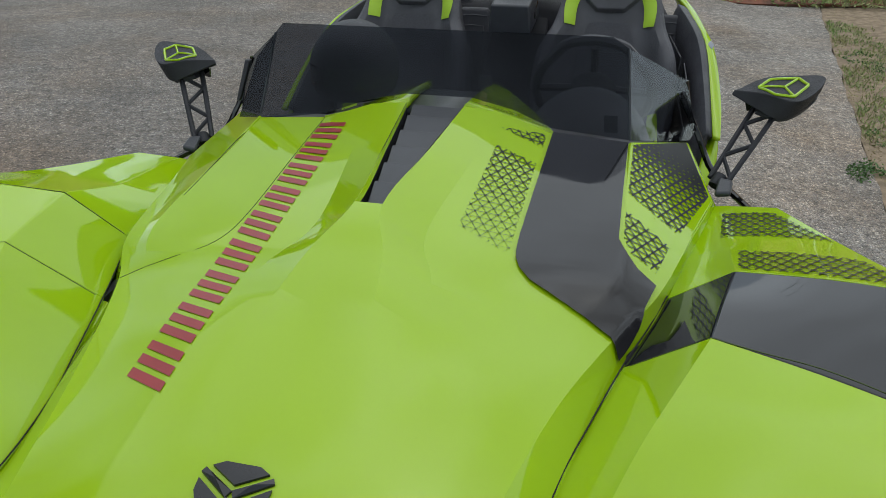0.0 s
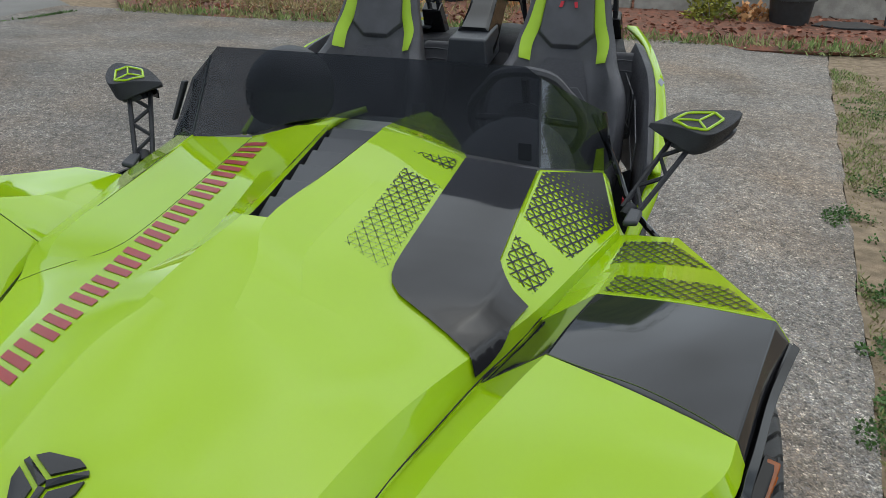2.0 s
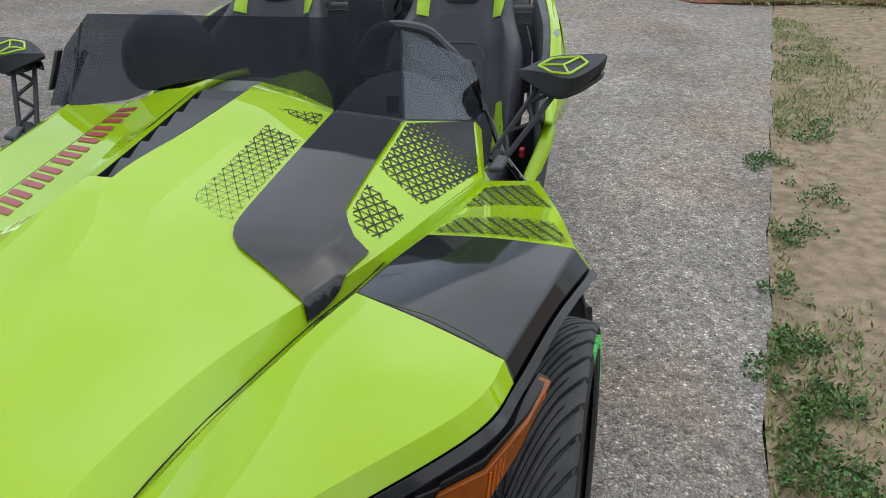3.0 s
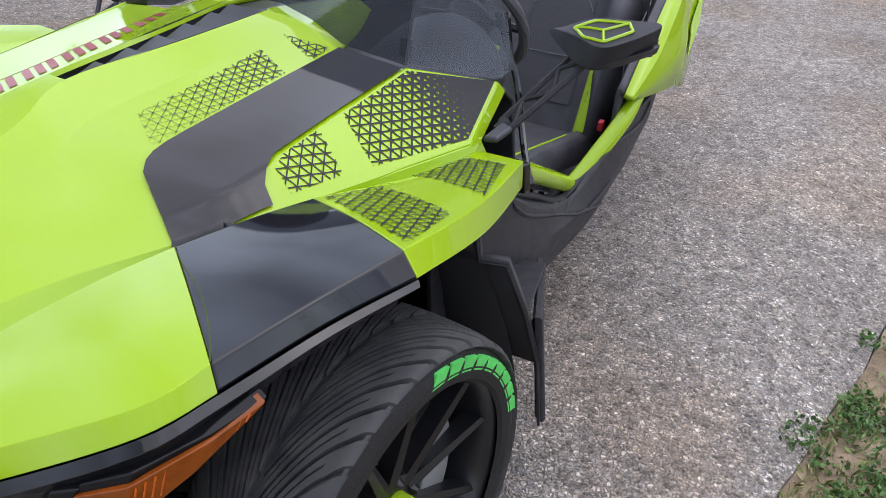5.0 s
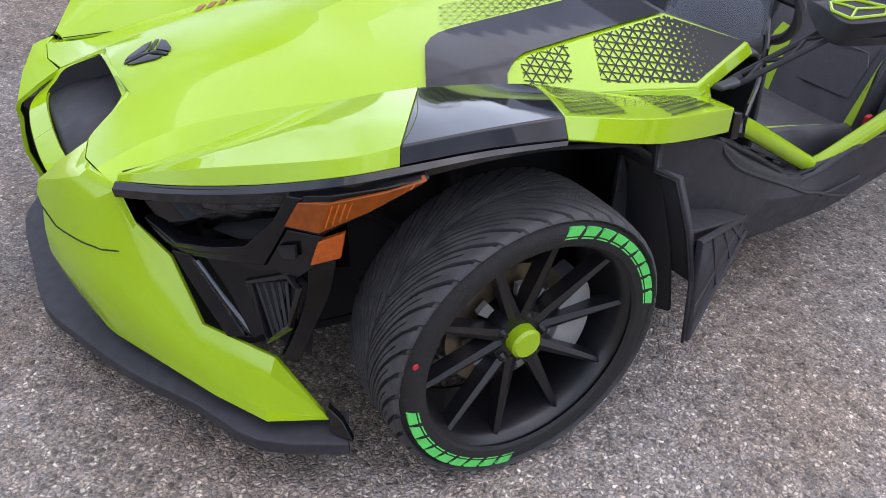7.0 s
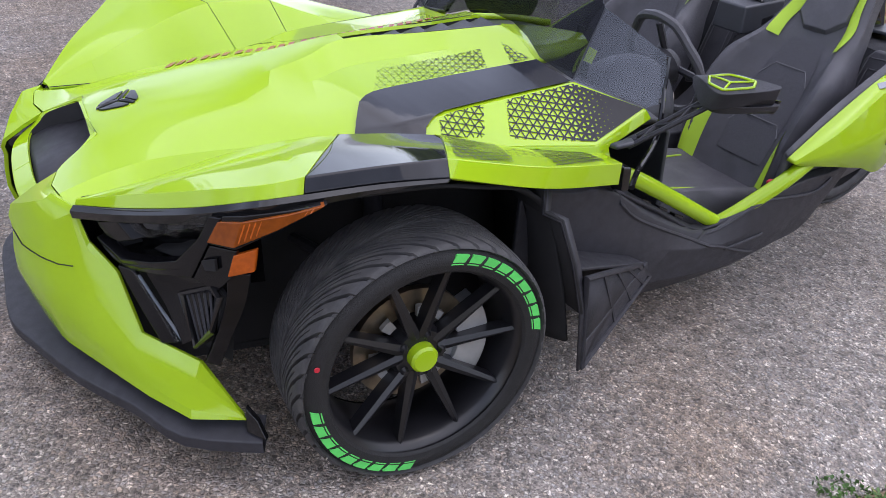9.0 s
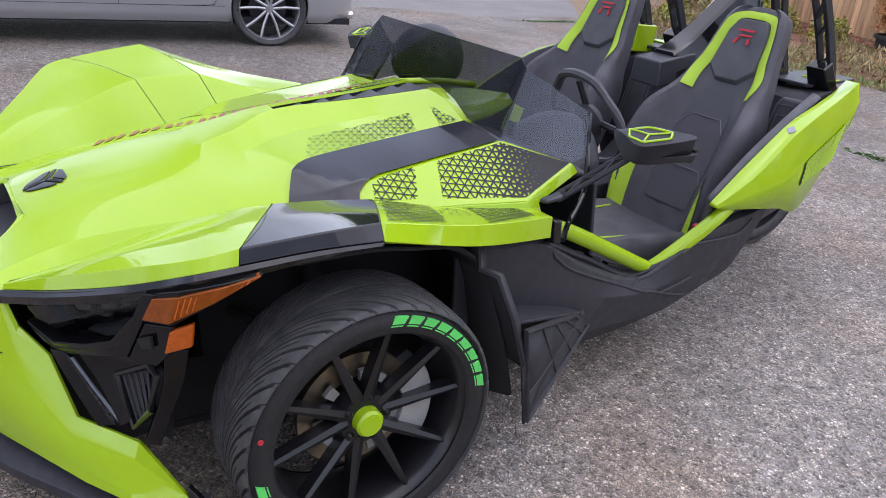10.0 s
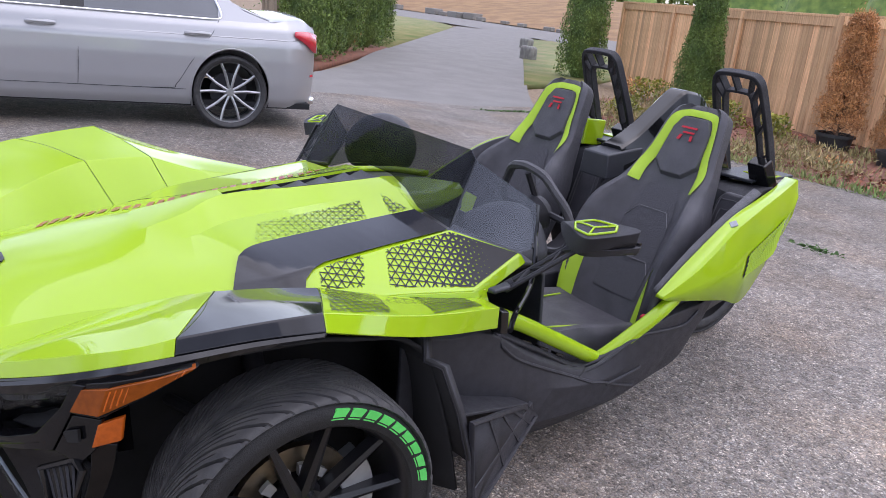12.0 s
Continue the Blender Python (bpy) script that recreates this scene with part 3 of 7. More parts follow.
for sg in (1, -1):
    seam([(sg * p[0], p[1]) for p in ((0.548, -0.02), (0.60, -0.05), (0.668, -0.09), (0.74, -0.13), (0.82, -0.17), (0.90, -0.225), (0.952, -0.270))])
seam([(-0.622, 0.205), (-0.722, 0.162), (-0.80, 0.127), (-0.88, 0.09), (-0.96, 0.05), (-1.015, 0.022)])
seam([(-0.311, 0.715), (-0.308, 0.5), (-0.304, 0.22), (-0.33, 0.112), (-0.42, 0.062), (-0.512, 0.020)])
seam([(-0.504, 0.70), (-0.507, 0.45), (-0.51, 0.30)])


def lattice(poly, size, keep, turn=0.0, name="graphic"):
    """A triangle lattice graphic on the bodywork: each cell is a dark frame round a clear middle of share keep(x, y)."""
    bm = bmesh.new()
    c, s_ = math.cos(turn), math.sin(turn)
    inv = [(x * c + y * s_, -x * s_ + y * c) for x, y in poly]
    lo = (min(p[0] for p in inv), min(p[1] for p in inv))
    hi = (max(p[0] for p in inv), max(p[1] for p in inv))
    h = size * 0.866

    def inside(x, y):
        hit = False
        for i in range(len(poly)):
            (x0, y0), (x1, y1) = poly[i], poly[i - 1]
            if (y0 > y) != (y1 > y) and x < (x1 - x0) * (y - y0) / (y1 - y0) + x0:
                hit = not hit
        return hit
    for j in range(int((hi[1] - lo[1]) / h) + 2):
        for i in range(-1, int((hi[0] - lo[0]) / size) + 2):
            ox, oy = lo[0] + (i + 0.5 * (j % 2)) * size, lo[1] + j * h
            for tri in (((0, 0), (size, 0), (size / 2, h)), ((size, 0), (size * 1.5, h), (size / 2, h))):
                p = [((ox + a) * c - (oy + b) * s_, (ox + a) * s_ + (oy + b) * c) for a, b in tri]
                cx, cy = sum(q[0] for q in p) / 3, sum(q[1] for q in p) / 3
                if not any(inside(cx + dx, cy + dy) for dx, dy in ((0, 0), (size, 0), (-size, 0), (0, size), (0, -size))):
                    continue
                k = keep(cx, cy)
                if k >= 0.97:
                    continue
                o = [bm.verts.new((x, y, 0)) for x, y in p]
                if k <= 0.06:
                    bm.faces.new(o)
                else:
                    q = [bm.verts.new((cx + (x - cx) * k, cy + (y - cy) * k, 0)) for x, y in p]
                    for a in range(3):
                        bm.faces.new((o[a], o[(a + 1) % 3], q[(a + 1) % 3], q[a]))
    mid = Vector((sum(p[0] for p in poly) / len(poly), sum(p[1] for p in poly) / len(poly), 0))
    for a in range(len(poly)):
        p0, p1 = Vector((*poly[a - 1], 0)), Vector((*poly[a], 0))
        no = (p1 - p0).cross(Vector((0, 0, 1)))
        if no.dot(mid - p0) > 0:
            no = -no
        bmesh.ops.bisect_plane(bm, geom=bm.verts[:] + bm.edges[:] + bm.faces[:], plane_co=p0, plane_no=no, clear_outer=True)
    for v in bm.verts:
        v.co = drop(v.co.x, v.co.y, 0.0016)
    bm.normal_update()
    for f in bm.faces:
        if f.normal.z < 0:
            f.normal_flip()
    return tagged(part(name, bm, LATTICE, car), "dark triangle lattice graphic", kind="stuff")


lattice([(0.190, 0.575), (0.292, 0.545), (0.292, 0.165), (0.175, 0.225)], 0.025, lambda x, y: min(0.96, 0.80 + 0.15 * (0.575 - y) / 0.38), 0.05)
lattice([(0.185, 0.655), (0.296, 0.70), (0.296, 0.63)], 0.023, lambda x, y: 0.78, 0.05)
lattice([(0.513, 0.485), (0.513, 0.715), (0.648, 0.885), (0.706, 0.68), (0.632, 0.435)], 0.0255, lambda x, y: 0.80 - 0.7 * max(0, (x - 0.63) * 0.3 + (y - 0.43) * 0.95) - 3.5 * max(0, (x - 0.63) * 0.3 + (y - 0.43) * 0.95 - 0.19), 0.1)
lattice([(0.53, 0.262), (0.514, 0.30), (0.512, 0.41), (0.612, 0.365), (0.586, 0.243)], 0.0255, lambda x, y: 0.80, 0.1)
lattice([(0.738, 0.615), (0.85, 0.60), (0.935, 0.375), (0.722, 0.44)], 0.024, lambda x, y: 0.79 - 0.6 * max(0, y - 0.45), -0.1)
lattice([(0.745, 0.315), (0.955, 0.235), (1.005, 0.045), (0.73, 0.174)], 0.025, lambda x, y: 0.79, -0.1)


# ---- wheels ----
HUB, TYRE_R = (0.945, 0.012, 0.383), 0.335


def tyre_mesh(r, width, rim_r, count=38):
    """A tyre about the x axis; the grooves sweep from the middle line out to the shoulders."""
    bm = bmesh.new()
    half = width / 2
    prof = []
    for i in range(9):
        t = i / 8
        prof.append((rim_r + (r - 0.022 - rim_r) * t, half * (0.86 + 0.17 * math.sin(math.pi * (0.15 + 0.75 * t))) + (0.0022 if i == 1 else 0.0), 0.0))
    prof.append((r - 0.017, half * 1.0, 0.0))
    prof.append((r - 0.014, half * 0.985, 0.55))
    ws = [0.93, 0.86, 0.8, 0.72, 0.64, 0.56, 0.48, 0.4, 0.32, 0.25, 0.19, 0.13, 0.08]
    for w in ws:
        prof.append((r - 0.010 * w ** 3.2, half * w, 0.55 if w > 0.9 else 1.0))
    prof += [(r - 0.001, half * 0.045, 1.0), (r - 0.008, half * 0.035, 0.0), (r - 0.008, 0.0, 0.0)]
    prof += [(p[0], -p[1], p[2]) for p in prof[-2::-1]]
    steps = ((0.0, 1), (0.2, 1), (0.23, 0), (0.52, 0), (0.54, 0.5), (0.62, 0.5), (0.64, 0), (0.97, 0))
    rings = []
    for i in range(count):
        for ph, deep in steps:
            ring = []
            for rr, h, tread in prof:
                w = abs(h) / half
                hook = 0.25 * max(0.0, w - 0.8) / 0.2
                a = 2 * math.pi / count * (i + ph + 4.3 * max(0.0, 1 - w) ** 1.75 - hook)
                if deep == 1:
                    rr -= 0.011 * tread
                elif deep and 0.12 < w < 0.7:
                    rr -= 0.006 * tread
                ring.append(bm.verts.new((h, rr * math.cos(a), rr * math.sin(a))))
            rings.append(ring)
    for i in range(len(rings)):
        n = rings[(i + 1) % len(rings)]
        for j in range(len(prof) - 1):
            bm.faces.new((rings[i][j], n[j], n[j + 1], rings[i][j + 1]))
    bmesh.ops.recalc_face_normals(bm, faces=bm.faces)
    return bm


def bent_bar(bm, r0, r1, a0, a1, x, depth, slant=0.0):
    """A flat bar lying round a wheel's side between two radii and two angles."""
    k = max(2, int(abs(a1 - a0) / 0.03))
    ring = []
    for i in range(k + 1):
        a = a0 + (a1 - a0) * i / k
        ring.append([bm.verts.new((xx, r * math.cos(a + slant * (r - r0)), r * math.sin(a + slant * (r - r0)))) for r, xx in ((r0, x), (r0, x + depth), (r1, x + depth), (r1, x))])
    for i in range(k):
        for j in range(4):
            bm.faces.new((ring[i][j], ring[i][(j + 1) % 4], ring[i + 1][(j + 1) % 4], ring[i + 1][j]))
    bm.faces.new(ring[0][::-1])
    bm.faces.new(ring[-1])
    return bm


def front_wheel(side):
    """One front wheel with its outer face towards side."""
    m = Matrix.Translation((side * HUB[0], HUB[1], HUB[2])) @ Matrix.Diagonal((side, 1, 1, 1))

    def put(bm):
        moved(bm, m)
        if side < 0:
            bmesh.ops.reverse_faces(bm, faces=bm.faces)
        return bm
    wheel = part("front_wheel", put(lathe([(0.256, -0.10), (0.25, -0.085), (0.24, -0.06), (0.235, 0.03), (0.243, 0.075), (0.252, 0.092), (0.262, 0.098), (0.264, 0.09), (0.256, 0.08)], 72)), RIM, car, "black alloy wheel with ten thin spokes")
    tyre = part("tyre", put(tyre_mesh(TYRE_R, 0.225, 0.255)), RUBBER, wheel, "black tyre with swept tread", 32)
    tyre.data.materials.append(SIDEWALL)
    for face in tyre.data.polygons:
        if math.hypot(face.center.y - HUB[1], face.center.z - HUB[2]) < TYRE_R - 0.022:
            face.material_index = 1
    part("brake_disc", put(lathe([(0.09, 0.0), (0.155, 0.0), (0.155, -0.02), (0.09, -0.02), (0.09, 0.0)], 48)), DISC, wheel, "bare steel brake disc")
    for i in range(5):
        for d in (-0.16, 0.16):
            bm = bmesh.new()
            a = 2 * math.pi * i / 5 + 0.45
            b = a + d * 1.25
            p0 = Vector((0.050, 0.048 * math.cos(a + d * 1.2), 0.048 * math.sin(a + d * 1.2)))
            p1 = Vector((0.078, 0.248 * math.cos(b + d * 0.6), 0.248 * math.sin(b + d * 0.6)))
            t = (p1 - p0).cross(Vector((1, 0, 0))).normalized()
            w0, w1 = 0.0155, 0.0075
            v = [bm.verts.new(p) for p in (p0 - t * w0, p0 + t * w0, p1 + t * w1, p1 - t * w1)]
            u = [bm.verts.new(p.co + Vector((-0.035, 0, 0))) for p in v]
            top = [bm.verts.new(p) for p in (p0 + Vector((0.006, 0, 0)), p1 + Vector((0.006, 0, 0)))]
            bm.faces.new((v[0], top[0], top[1], v[3]))
            bm.faces.new((top[0], v[1], v[2], top[1]))
            bm.faces.new((v[0], v[1], top[0]))
            bm.faces.new((v[3], top[1], v[2]))
            for q in range(4):
                bm.faces.new((v[q], v[(q + 1) % 4], u[(q + 1) % 4], u[q]))
            bmesh.ops.recalc_face_normals(bm, faces=bm.faces)
            part("spoke", put(bm), RIM, wheel, "thin black ridged spoke", 25)
    part("hub", put(lathe([(0.0, 0.052), (0.066, 0.052), (0.074, 0.036), (0.078, -0.02), (0, -0.02)], 40)), RIM, wheel)
    part("centre_cap", put(lathe([(0.0, 0.084), (0.03, 0.083), (0.036, 0.076), (0.037, 0.05)], 32)), LIME, wheel, "lime green centre cap")
    for i in range(5):
        a = 2 * math.pi * i / 5 + 0.1
        b = lathe([(0.0, 0.066), (0.006, 0.066), (0.009, 0.06), (0.012, 0.055)], 8)
        moved(b, Matrix.Translation((0, 0.056 * math.cos(a), 0.056 * math.sin(a))))
        part("wheel_nut", put(b), RIM, wheel)
    for i in range(14):
        a = 2 * math.pi * i / 14
        bm = bent_bar(bmesh.new(), 0.090, 0.112 + 0.008 * (i % 2), a, a + 0.26, 0.010, 0.014)
        bmesh.ops.recalc_face_normals(bm, faces=bm.faces)
        part("disc_bobbin", put(bm), CALIPER, wheel, "bare alloy disc bobbin")
    bm = bmesh.new()
    bent_bar(bm, 0.11, 0.195, -0.55, 0.55, -0.045, 0.085)
    bmesh.ops.recalc_face_normals(bm, faces=bm.faces)
    part("brake_caliper", put(bm), CALIPER, wheel, "bare alloy brake caliper", 30, 0.008)
    # raised green marks round the sidewall: plain bars, one for each character
    for base in (math.radians(86), math.radians(-94)):
        for i in range(9):
            a0 = base - math.radians(8.6) * i
            bm = bmesh.new()
            x = 0.1125 * 1.015
            bent_bar(bm, 0.2785, 0.3035, a0, a0 - math.radians(6.5), x - 0.007, 0.0085, -1.5)
            bmesh.ops.recalc_face_normals(bm, faces=bm.faces)
            part("sidewall_mark", put(bm), LETTER, wheel, "bright green raised sidewall mark")
    spot = lathe([(0.0, 0.003), (0.006, 0.0025), (0.007, 0.0)], 12)
    part("sidewall_dot", put(moved(spot, Matrix.Translation((0.1145, 0.296 * math.cos(2.9), 0.296 * math.sin(2.9))))), REDT, wheel, "red painted sidewall dot")
    return wheel


for side in (1, -1):
    front_wheel(side)
# rear wheel
bm = tyre_mesh(0.345, 0.30, 0.262)
rear = part("rear_wheel", moved(lathe([(0.26, -0.14), (0.25, -0.1), (0.1, -0.06), (0.02, -0.05), (0.02, 0.05), (0.1, 0.06), (0.25, 0.1), (0.26, 0.14)], 48), Matrix.Translation((0, 2.68, 0.388))), RIM, car, "black rear wheel")
part("tyre", moved(bm, Matrix.Translation((0, 2.68, 0.388))), RUBBER, rear)


# ---- screen ----
def pane(outline, thick=0.005):
    n = (Vector(outline[1]) - Vector(outline[0])).cross(Vector(outline[2]) - Vector(outline[0])).normalized()
    return prism(outline, n * thick)


def screen_y(z):
    """The windscreen is one flat pane, leaning back."""
    return 0.722 + 0.438 * (z - 0.872)


SCREEN = [(-0.567, 0.866), (-0.45, 0.872), (-0.31, 0.892), (-0.2, 0.93), (-0.09, 0.952), (0.09, 0.952), (0.2, 0.93), (0.31, 0.892), (0.504, 0.878), (0.478, 1.085), (0.436, 1.110), (-0.457, 1.108), (-0.527, 1.02)]
part("windscreen", pane([(x, screen_y(z), z) for x, z in SCREEN], 0.004), TINT, car, "dark tinted low windscreen", 20)
for sign in (1, -1):
    q = [(sign * x, y, z) for x, y, z in ((0.504, 0.722, 0.878), (0.653, 0.897, 0.830), (0.665, 0.93, 0.845), (0.625, 0.962, 0.972), (0.478, 0.815, 1.085))]
    o, nrm = Vector(q[0]), (Vector(q[1]) - Vector(q[0])).cross(Vector(q[4]) - Vector(q[0])).normalized()
    q = [tuple(Vector(p) - nrm * nrm.dot(Vector(p) - o)) for p in q]
    part("side_screen", pane(q, 0.004), DEFLECT if sign > 0 else TINT, car, "clear tinted side deflector", 20)
    part("screen_post", tube([q[0], (sign * 0.49, 0.768, 0.98), q[4]], 0.0035, 2, 6), GREYP, car, "slim grey screen joint")
    part("screen_post", tube([q[2], (sign * 0.648, 0.95, 0.9), q[3]], 0.008, 2, 6), GLOSS, car)

part("screen_clip", prism([(-0.585, 0.742, 0.905), (-0.572, 0.735, 0.905), (-0.548, 0.778, 1.012), (-0.566, 0.785, 1.012)], (-0.006, 0.03, -0.004)), MATTE, car, "black clip on the screen's edge", 30, 0.004)

# fins of the dash behind the screen, and the grey panel between them
for sign in (1, -1):
    r = [[(sign * 0.079, 0.715, 0.946), (sign * 0.312, 0.718, 0.888)], [(sign * 0.09, 0.88, 0.936), (sign * 0.24, 0.88, 0.885)], [(sign * 0.10, 1.046, 0.912), (sign * 0.15, 1.04, 0.89)]]
    part("dash_fin", sheet(r, 3, 3, up=(0, 0, 1)), LIME, car, "lime dash fin", 40, 0, 0.02)
part("dash_panel", sheet([[(-0.078, 0.70, 0.925), (0.078, 0.70, 0.925)], [(-0.085, 0.88, 0.915), (0.085, 0.88, 0.915)], [(-0.1, 1.06, 0.88), (0.1, 1.06, 0.88)]], 3, 2, up=(0, 0, 1)), GREYP, car, "dark grey dash panel", 40, 0, 0.03)
for sign in (1, -1):
    r = [[(sign * 0.10, 0.72, 0.84), (sign * 0.5, 0.715, 0.845), (sign * 0.655, 0.89, 0.80)], [(sign * 0.11, 0.95, 0.80), (sign * 0.45, 0.96, 0.81), (sign * 0.63, 0.98, 0.78)], [(sign * 0.12, 1.06, 0.74), (sign * 0.42, 1.06, 0.75), (sign * 0.62, 1.05, 0.73)], [(sign * 0.12, 1.07, 0.45), (sign * 0.40, 1.07, 0.45), (sign * 0.64, 1.06, 0.45)]]
    part("dashboard", sheet(r, 1, 3, up=(0, -0.2, 1)), DASH, car, "black moulded dashboard", 40, 0.01, 0.015)

# hood vent: walls, floor and slats
vent = lambda t: (0.03 + 0.048 * t, 0.17 + 0.55 * t, 0.896 + 0.046 * t)
for sign in (1, -1):
    r = []
    for i in range(7):
        x, y, z = vent(i / 6)
        r.append([(sign * x, y, z), (sign * x * 0.96, y + 0.004, z - 0.045)])
    part("vent_wall", sheet(r, up=(-sign, 0, 0)), MATTE, car)
bm = bmesh.new()
bm.faces.new([bm.verts.new(v) for v in ((-0.04, 0.165, 0.845), (0.04, 0.165, 0.845), (0.08, 0.73, 0.885), (-0.08, 0.73, 0.885))])
part("vent_floor", bm, DARK, car)
for i in range(6):
    x0, y0, z0 = vent(i / 6 + 0.02)
    x1, y1, z1 = vent(min(1, (i + 1) / 6 + 0.035))
    w = 0.016
    bm = prism([(-x0 + w, y0, z0 - 0.028), (x0, y0, z0 - 0.020), (x1, y1, z1 - 0.008), (-x1 + w, y1, z1 - 0.006)], (0, 0, -0.006))
    part("vent_slat", bm, GREYP, car, "dark grey vent slat", 30, 0.002)
bm = prism([(-0.03, 0.172, 0.893), (0.03, 0.172, 0.893), (0.03, 0.172, 0.845), (-0.03, 0.172, 0.845)], (0, -0.004, 0))
part("vent_lip", bm, LIME, car)


# ---- mirrors ----
def mirror(sign):
    def q(p):
        return (sign * p[0], p[1], p[2])
    rows = [[(0.752, 0.945, 0.928), (0.756, 0.952, 0.938), (0.762, 0.965, 0.93), (0.758, 0.955, 0.918)],
            [(0.81, 0.905, 0.925), (0.825, 0.915, 0.966), (0.83, 1.01, 0.965), (0.815, 0.985, 0.905)],
            [(0.88, 0.885, 0.918), (0.90, 0.900, 0.972), (0.92, 1.04, 0.98), (0.90, 1.02, 0.905)],
            [(0.935, 0.935, 0.935), (0.945, 0.942, 0.984), (0.968, 1.05, 0.988), (0.96, 1.04, 0.92)],
            [(0.974, 1.0, 0.965), (0.975, 1.005, 0.99), (0.982, 1.035, 0.99), (0.982, 1.03, 0.955)]]
    tip = Matrix.Translation((0.89, 0.97, 0.945)) @ Matrix.Rotation(radians(17), 4, Vector((0.75, 0.66, 0))) @ Matrix.Translation((-0.89, -0.97, -0.945))
    rows = [[tuple(tip @ Vector(p)) for p in r] for r in rows]
    b = sheet([[q(p) for p in r] for r in rows], 4, 1, ring=True)
    bmesh.ops.holes_fill(b, edges=b.edges)
    bmesh.ops.recalc_face_normals(b, faces=b.faces)
    pod = part("side_mirror", b, MATTE, car, "matt black mirror pod on a strut", 30, 0.003)
    skin = BVHTree.FromPolygons([v.co for v in pod.data.vertices], [p.vertices[:] for p in pod.data.polygons])
    lower = sheet([[q((0.905 + (p[0] - 0.905) * 0.93, p[1] + 0.022, 0.925 + (p[2] - 0.925) * 0.55 - 0.022)) for p in r] for r in rows[1:]], 3, 1, ring=True)
    bmesh.ops.holes_fill(lower, edges=lower.edges)
    bmesh.ops.recalc_face_normals(lower, faces=lower.faces)
    part("mirror_housing", lower, SATIN, pod, "black lower mirror housing", 30, 0.003)
    g = prism([q(p) for p in ((0.79, 0.972, 0.925), (0.975, 1.055, 0.945), (0.965, 1.052, 0.905), (0.80, 0.985, 0.895))], (0, 0.008, 0))
    part("mirror_glass", g, GLOSS, pod)
    # plain three-part badge on the pod: raised lime bars

    def top_of(x, y):
        h = skin.ray_cast(Vector((sign * x, y, 1.2)), Vector((0, 0, -1)))
        return (h[0] if h[0] else skin.find_nearest(Vector((sign * x, y, 0.98)))[0]) + Vector((0, -0.002, 0.0012))
    hexa = [(0.822, 0.948), (0.850, 0.985), (0.914, 1.005), (0.934, 0.978), (0.898, 0.922), (0.856, 0.916)]
    mid = (0.88, 0.958)
    hexa = [(mid[0] + (x - mid[0]) * 1.14, mid[1] + (y - mid[1]) * 1.14) for x, y in hexa]
    part("badge", tube([top_of(hexa[k][0] * (1 - u) + hexa[(k + 1) % 6][0] * u, hexa[k][1] * (1 - u) + hexa[(k + 1) % 6][1] * u) for k in range(6) for u in (0.06, 0.3, 0.5, 0.7, 0.94)], 0.0042, 1, 6, closed=True), LIME, pod, "lime outlined badge")
    for k in (0, 2, 4):
        part("badge", tube([top_of(mid[0] + (hexa[k][0] - mid[0]) * u, mid[1] + (hexa[k][1] - mid[1]) * u) for u in (0, 0.33, 0.66, 1)], 0.0036, 2, 6), LIME, pod, "lime outlined badge")
    # strut with a lattice of three openings
    a, bq = Vector(q((0.735, 0.79, 0.765))), Vector(q((0.845, 0.955, 0.915)))
    d = bq - a
    side = Vector((sign * 0.05, -0.035, 0.0)).normalized() * 0.029
    bm = bmesh.new()
    for s in (-1, 1):
        tube([a + side * s * 0.85, a.lerp(bq, 0.5) + side * s, bq + side * s * 1.1], 0.0078, 2, 6, bm)
    for t0, t1, s in ((0.05, 0.3, 1), (0.3, 0.52, -1), (0.52, 0.74, 1), (0.74, 0.95, -1)):
        tube([a + d * t0 + side * s, a + d * t1 - side * s], 0.0060, 1, 6, bm)
    part("strut", bm, MATTE, pod, "pierced black strut")
    part("foot", tube([a - d * 0.08, a + d * 0.06], 0.017, 1, 10), MATTE, pod)
    return pod


for sign in (1, -1):
    mirror(sign)


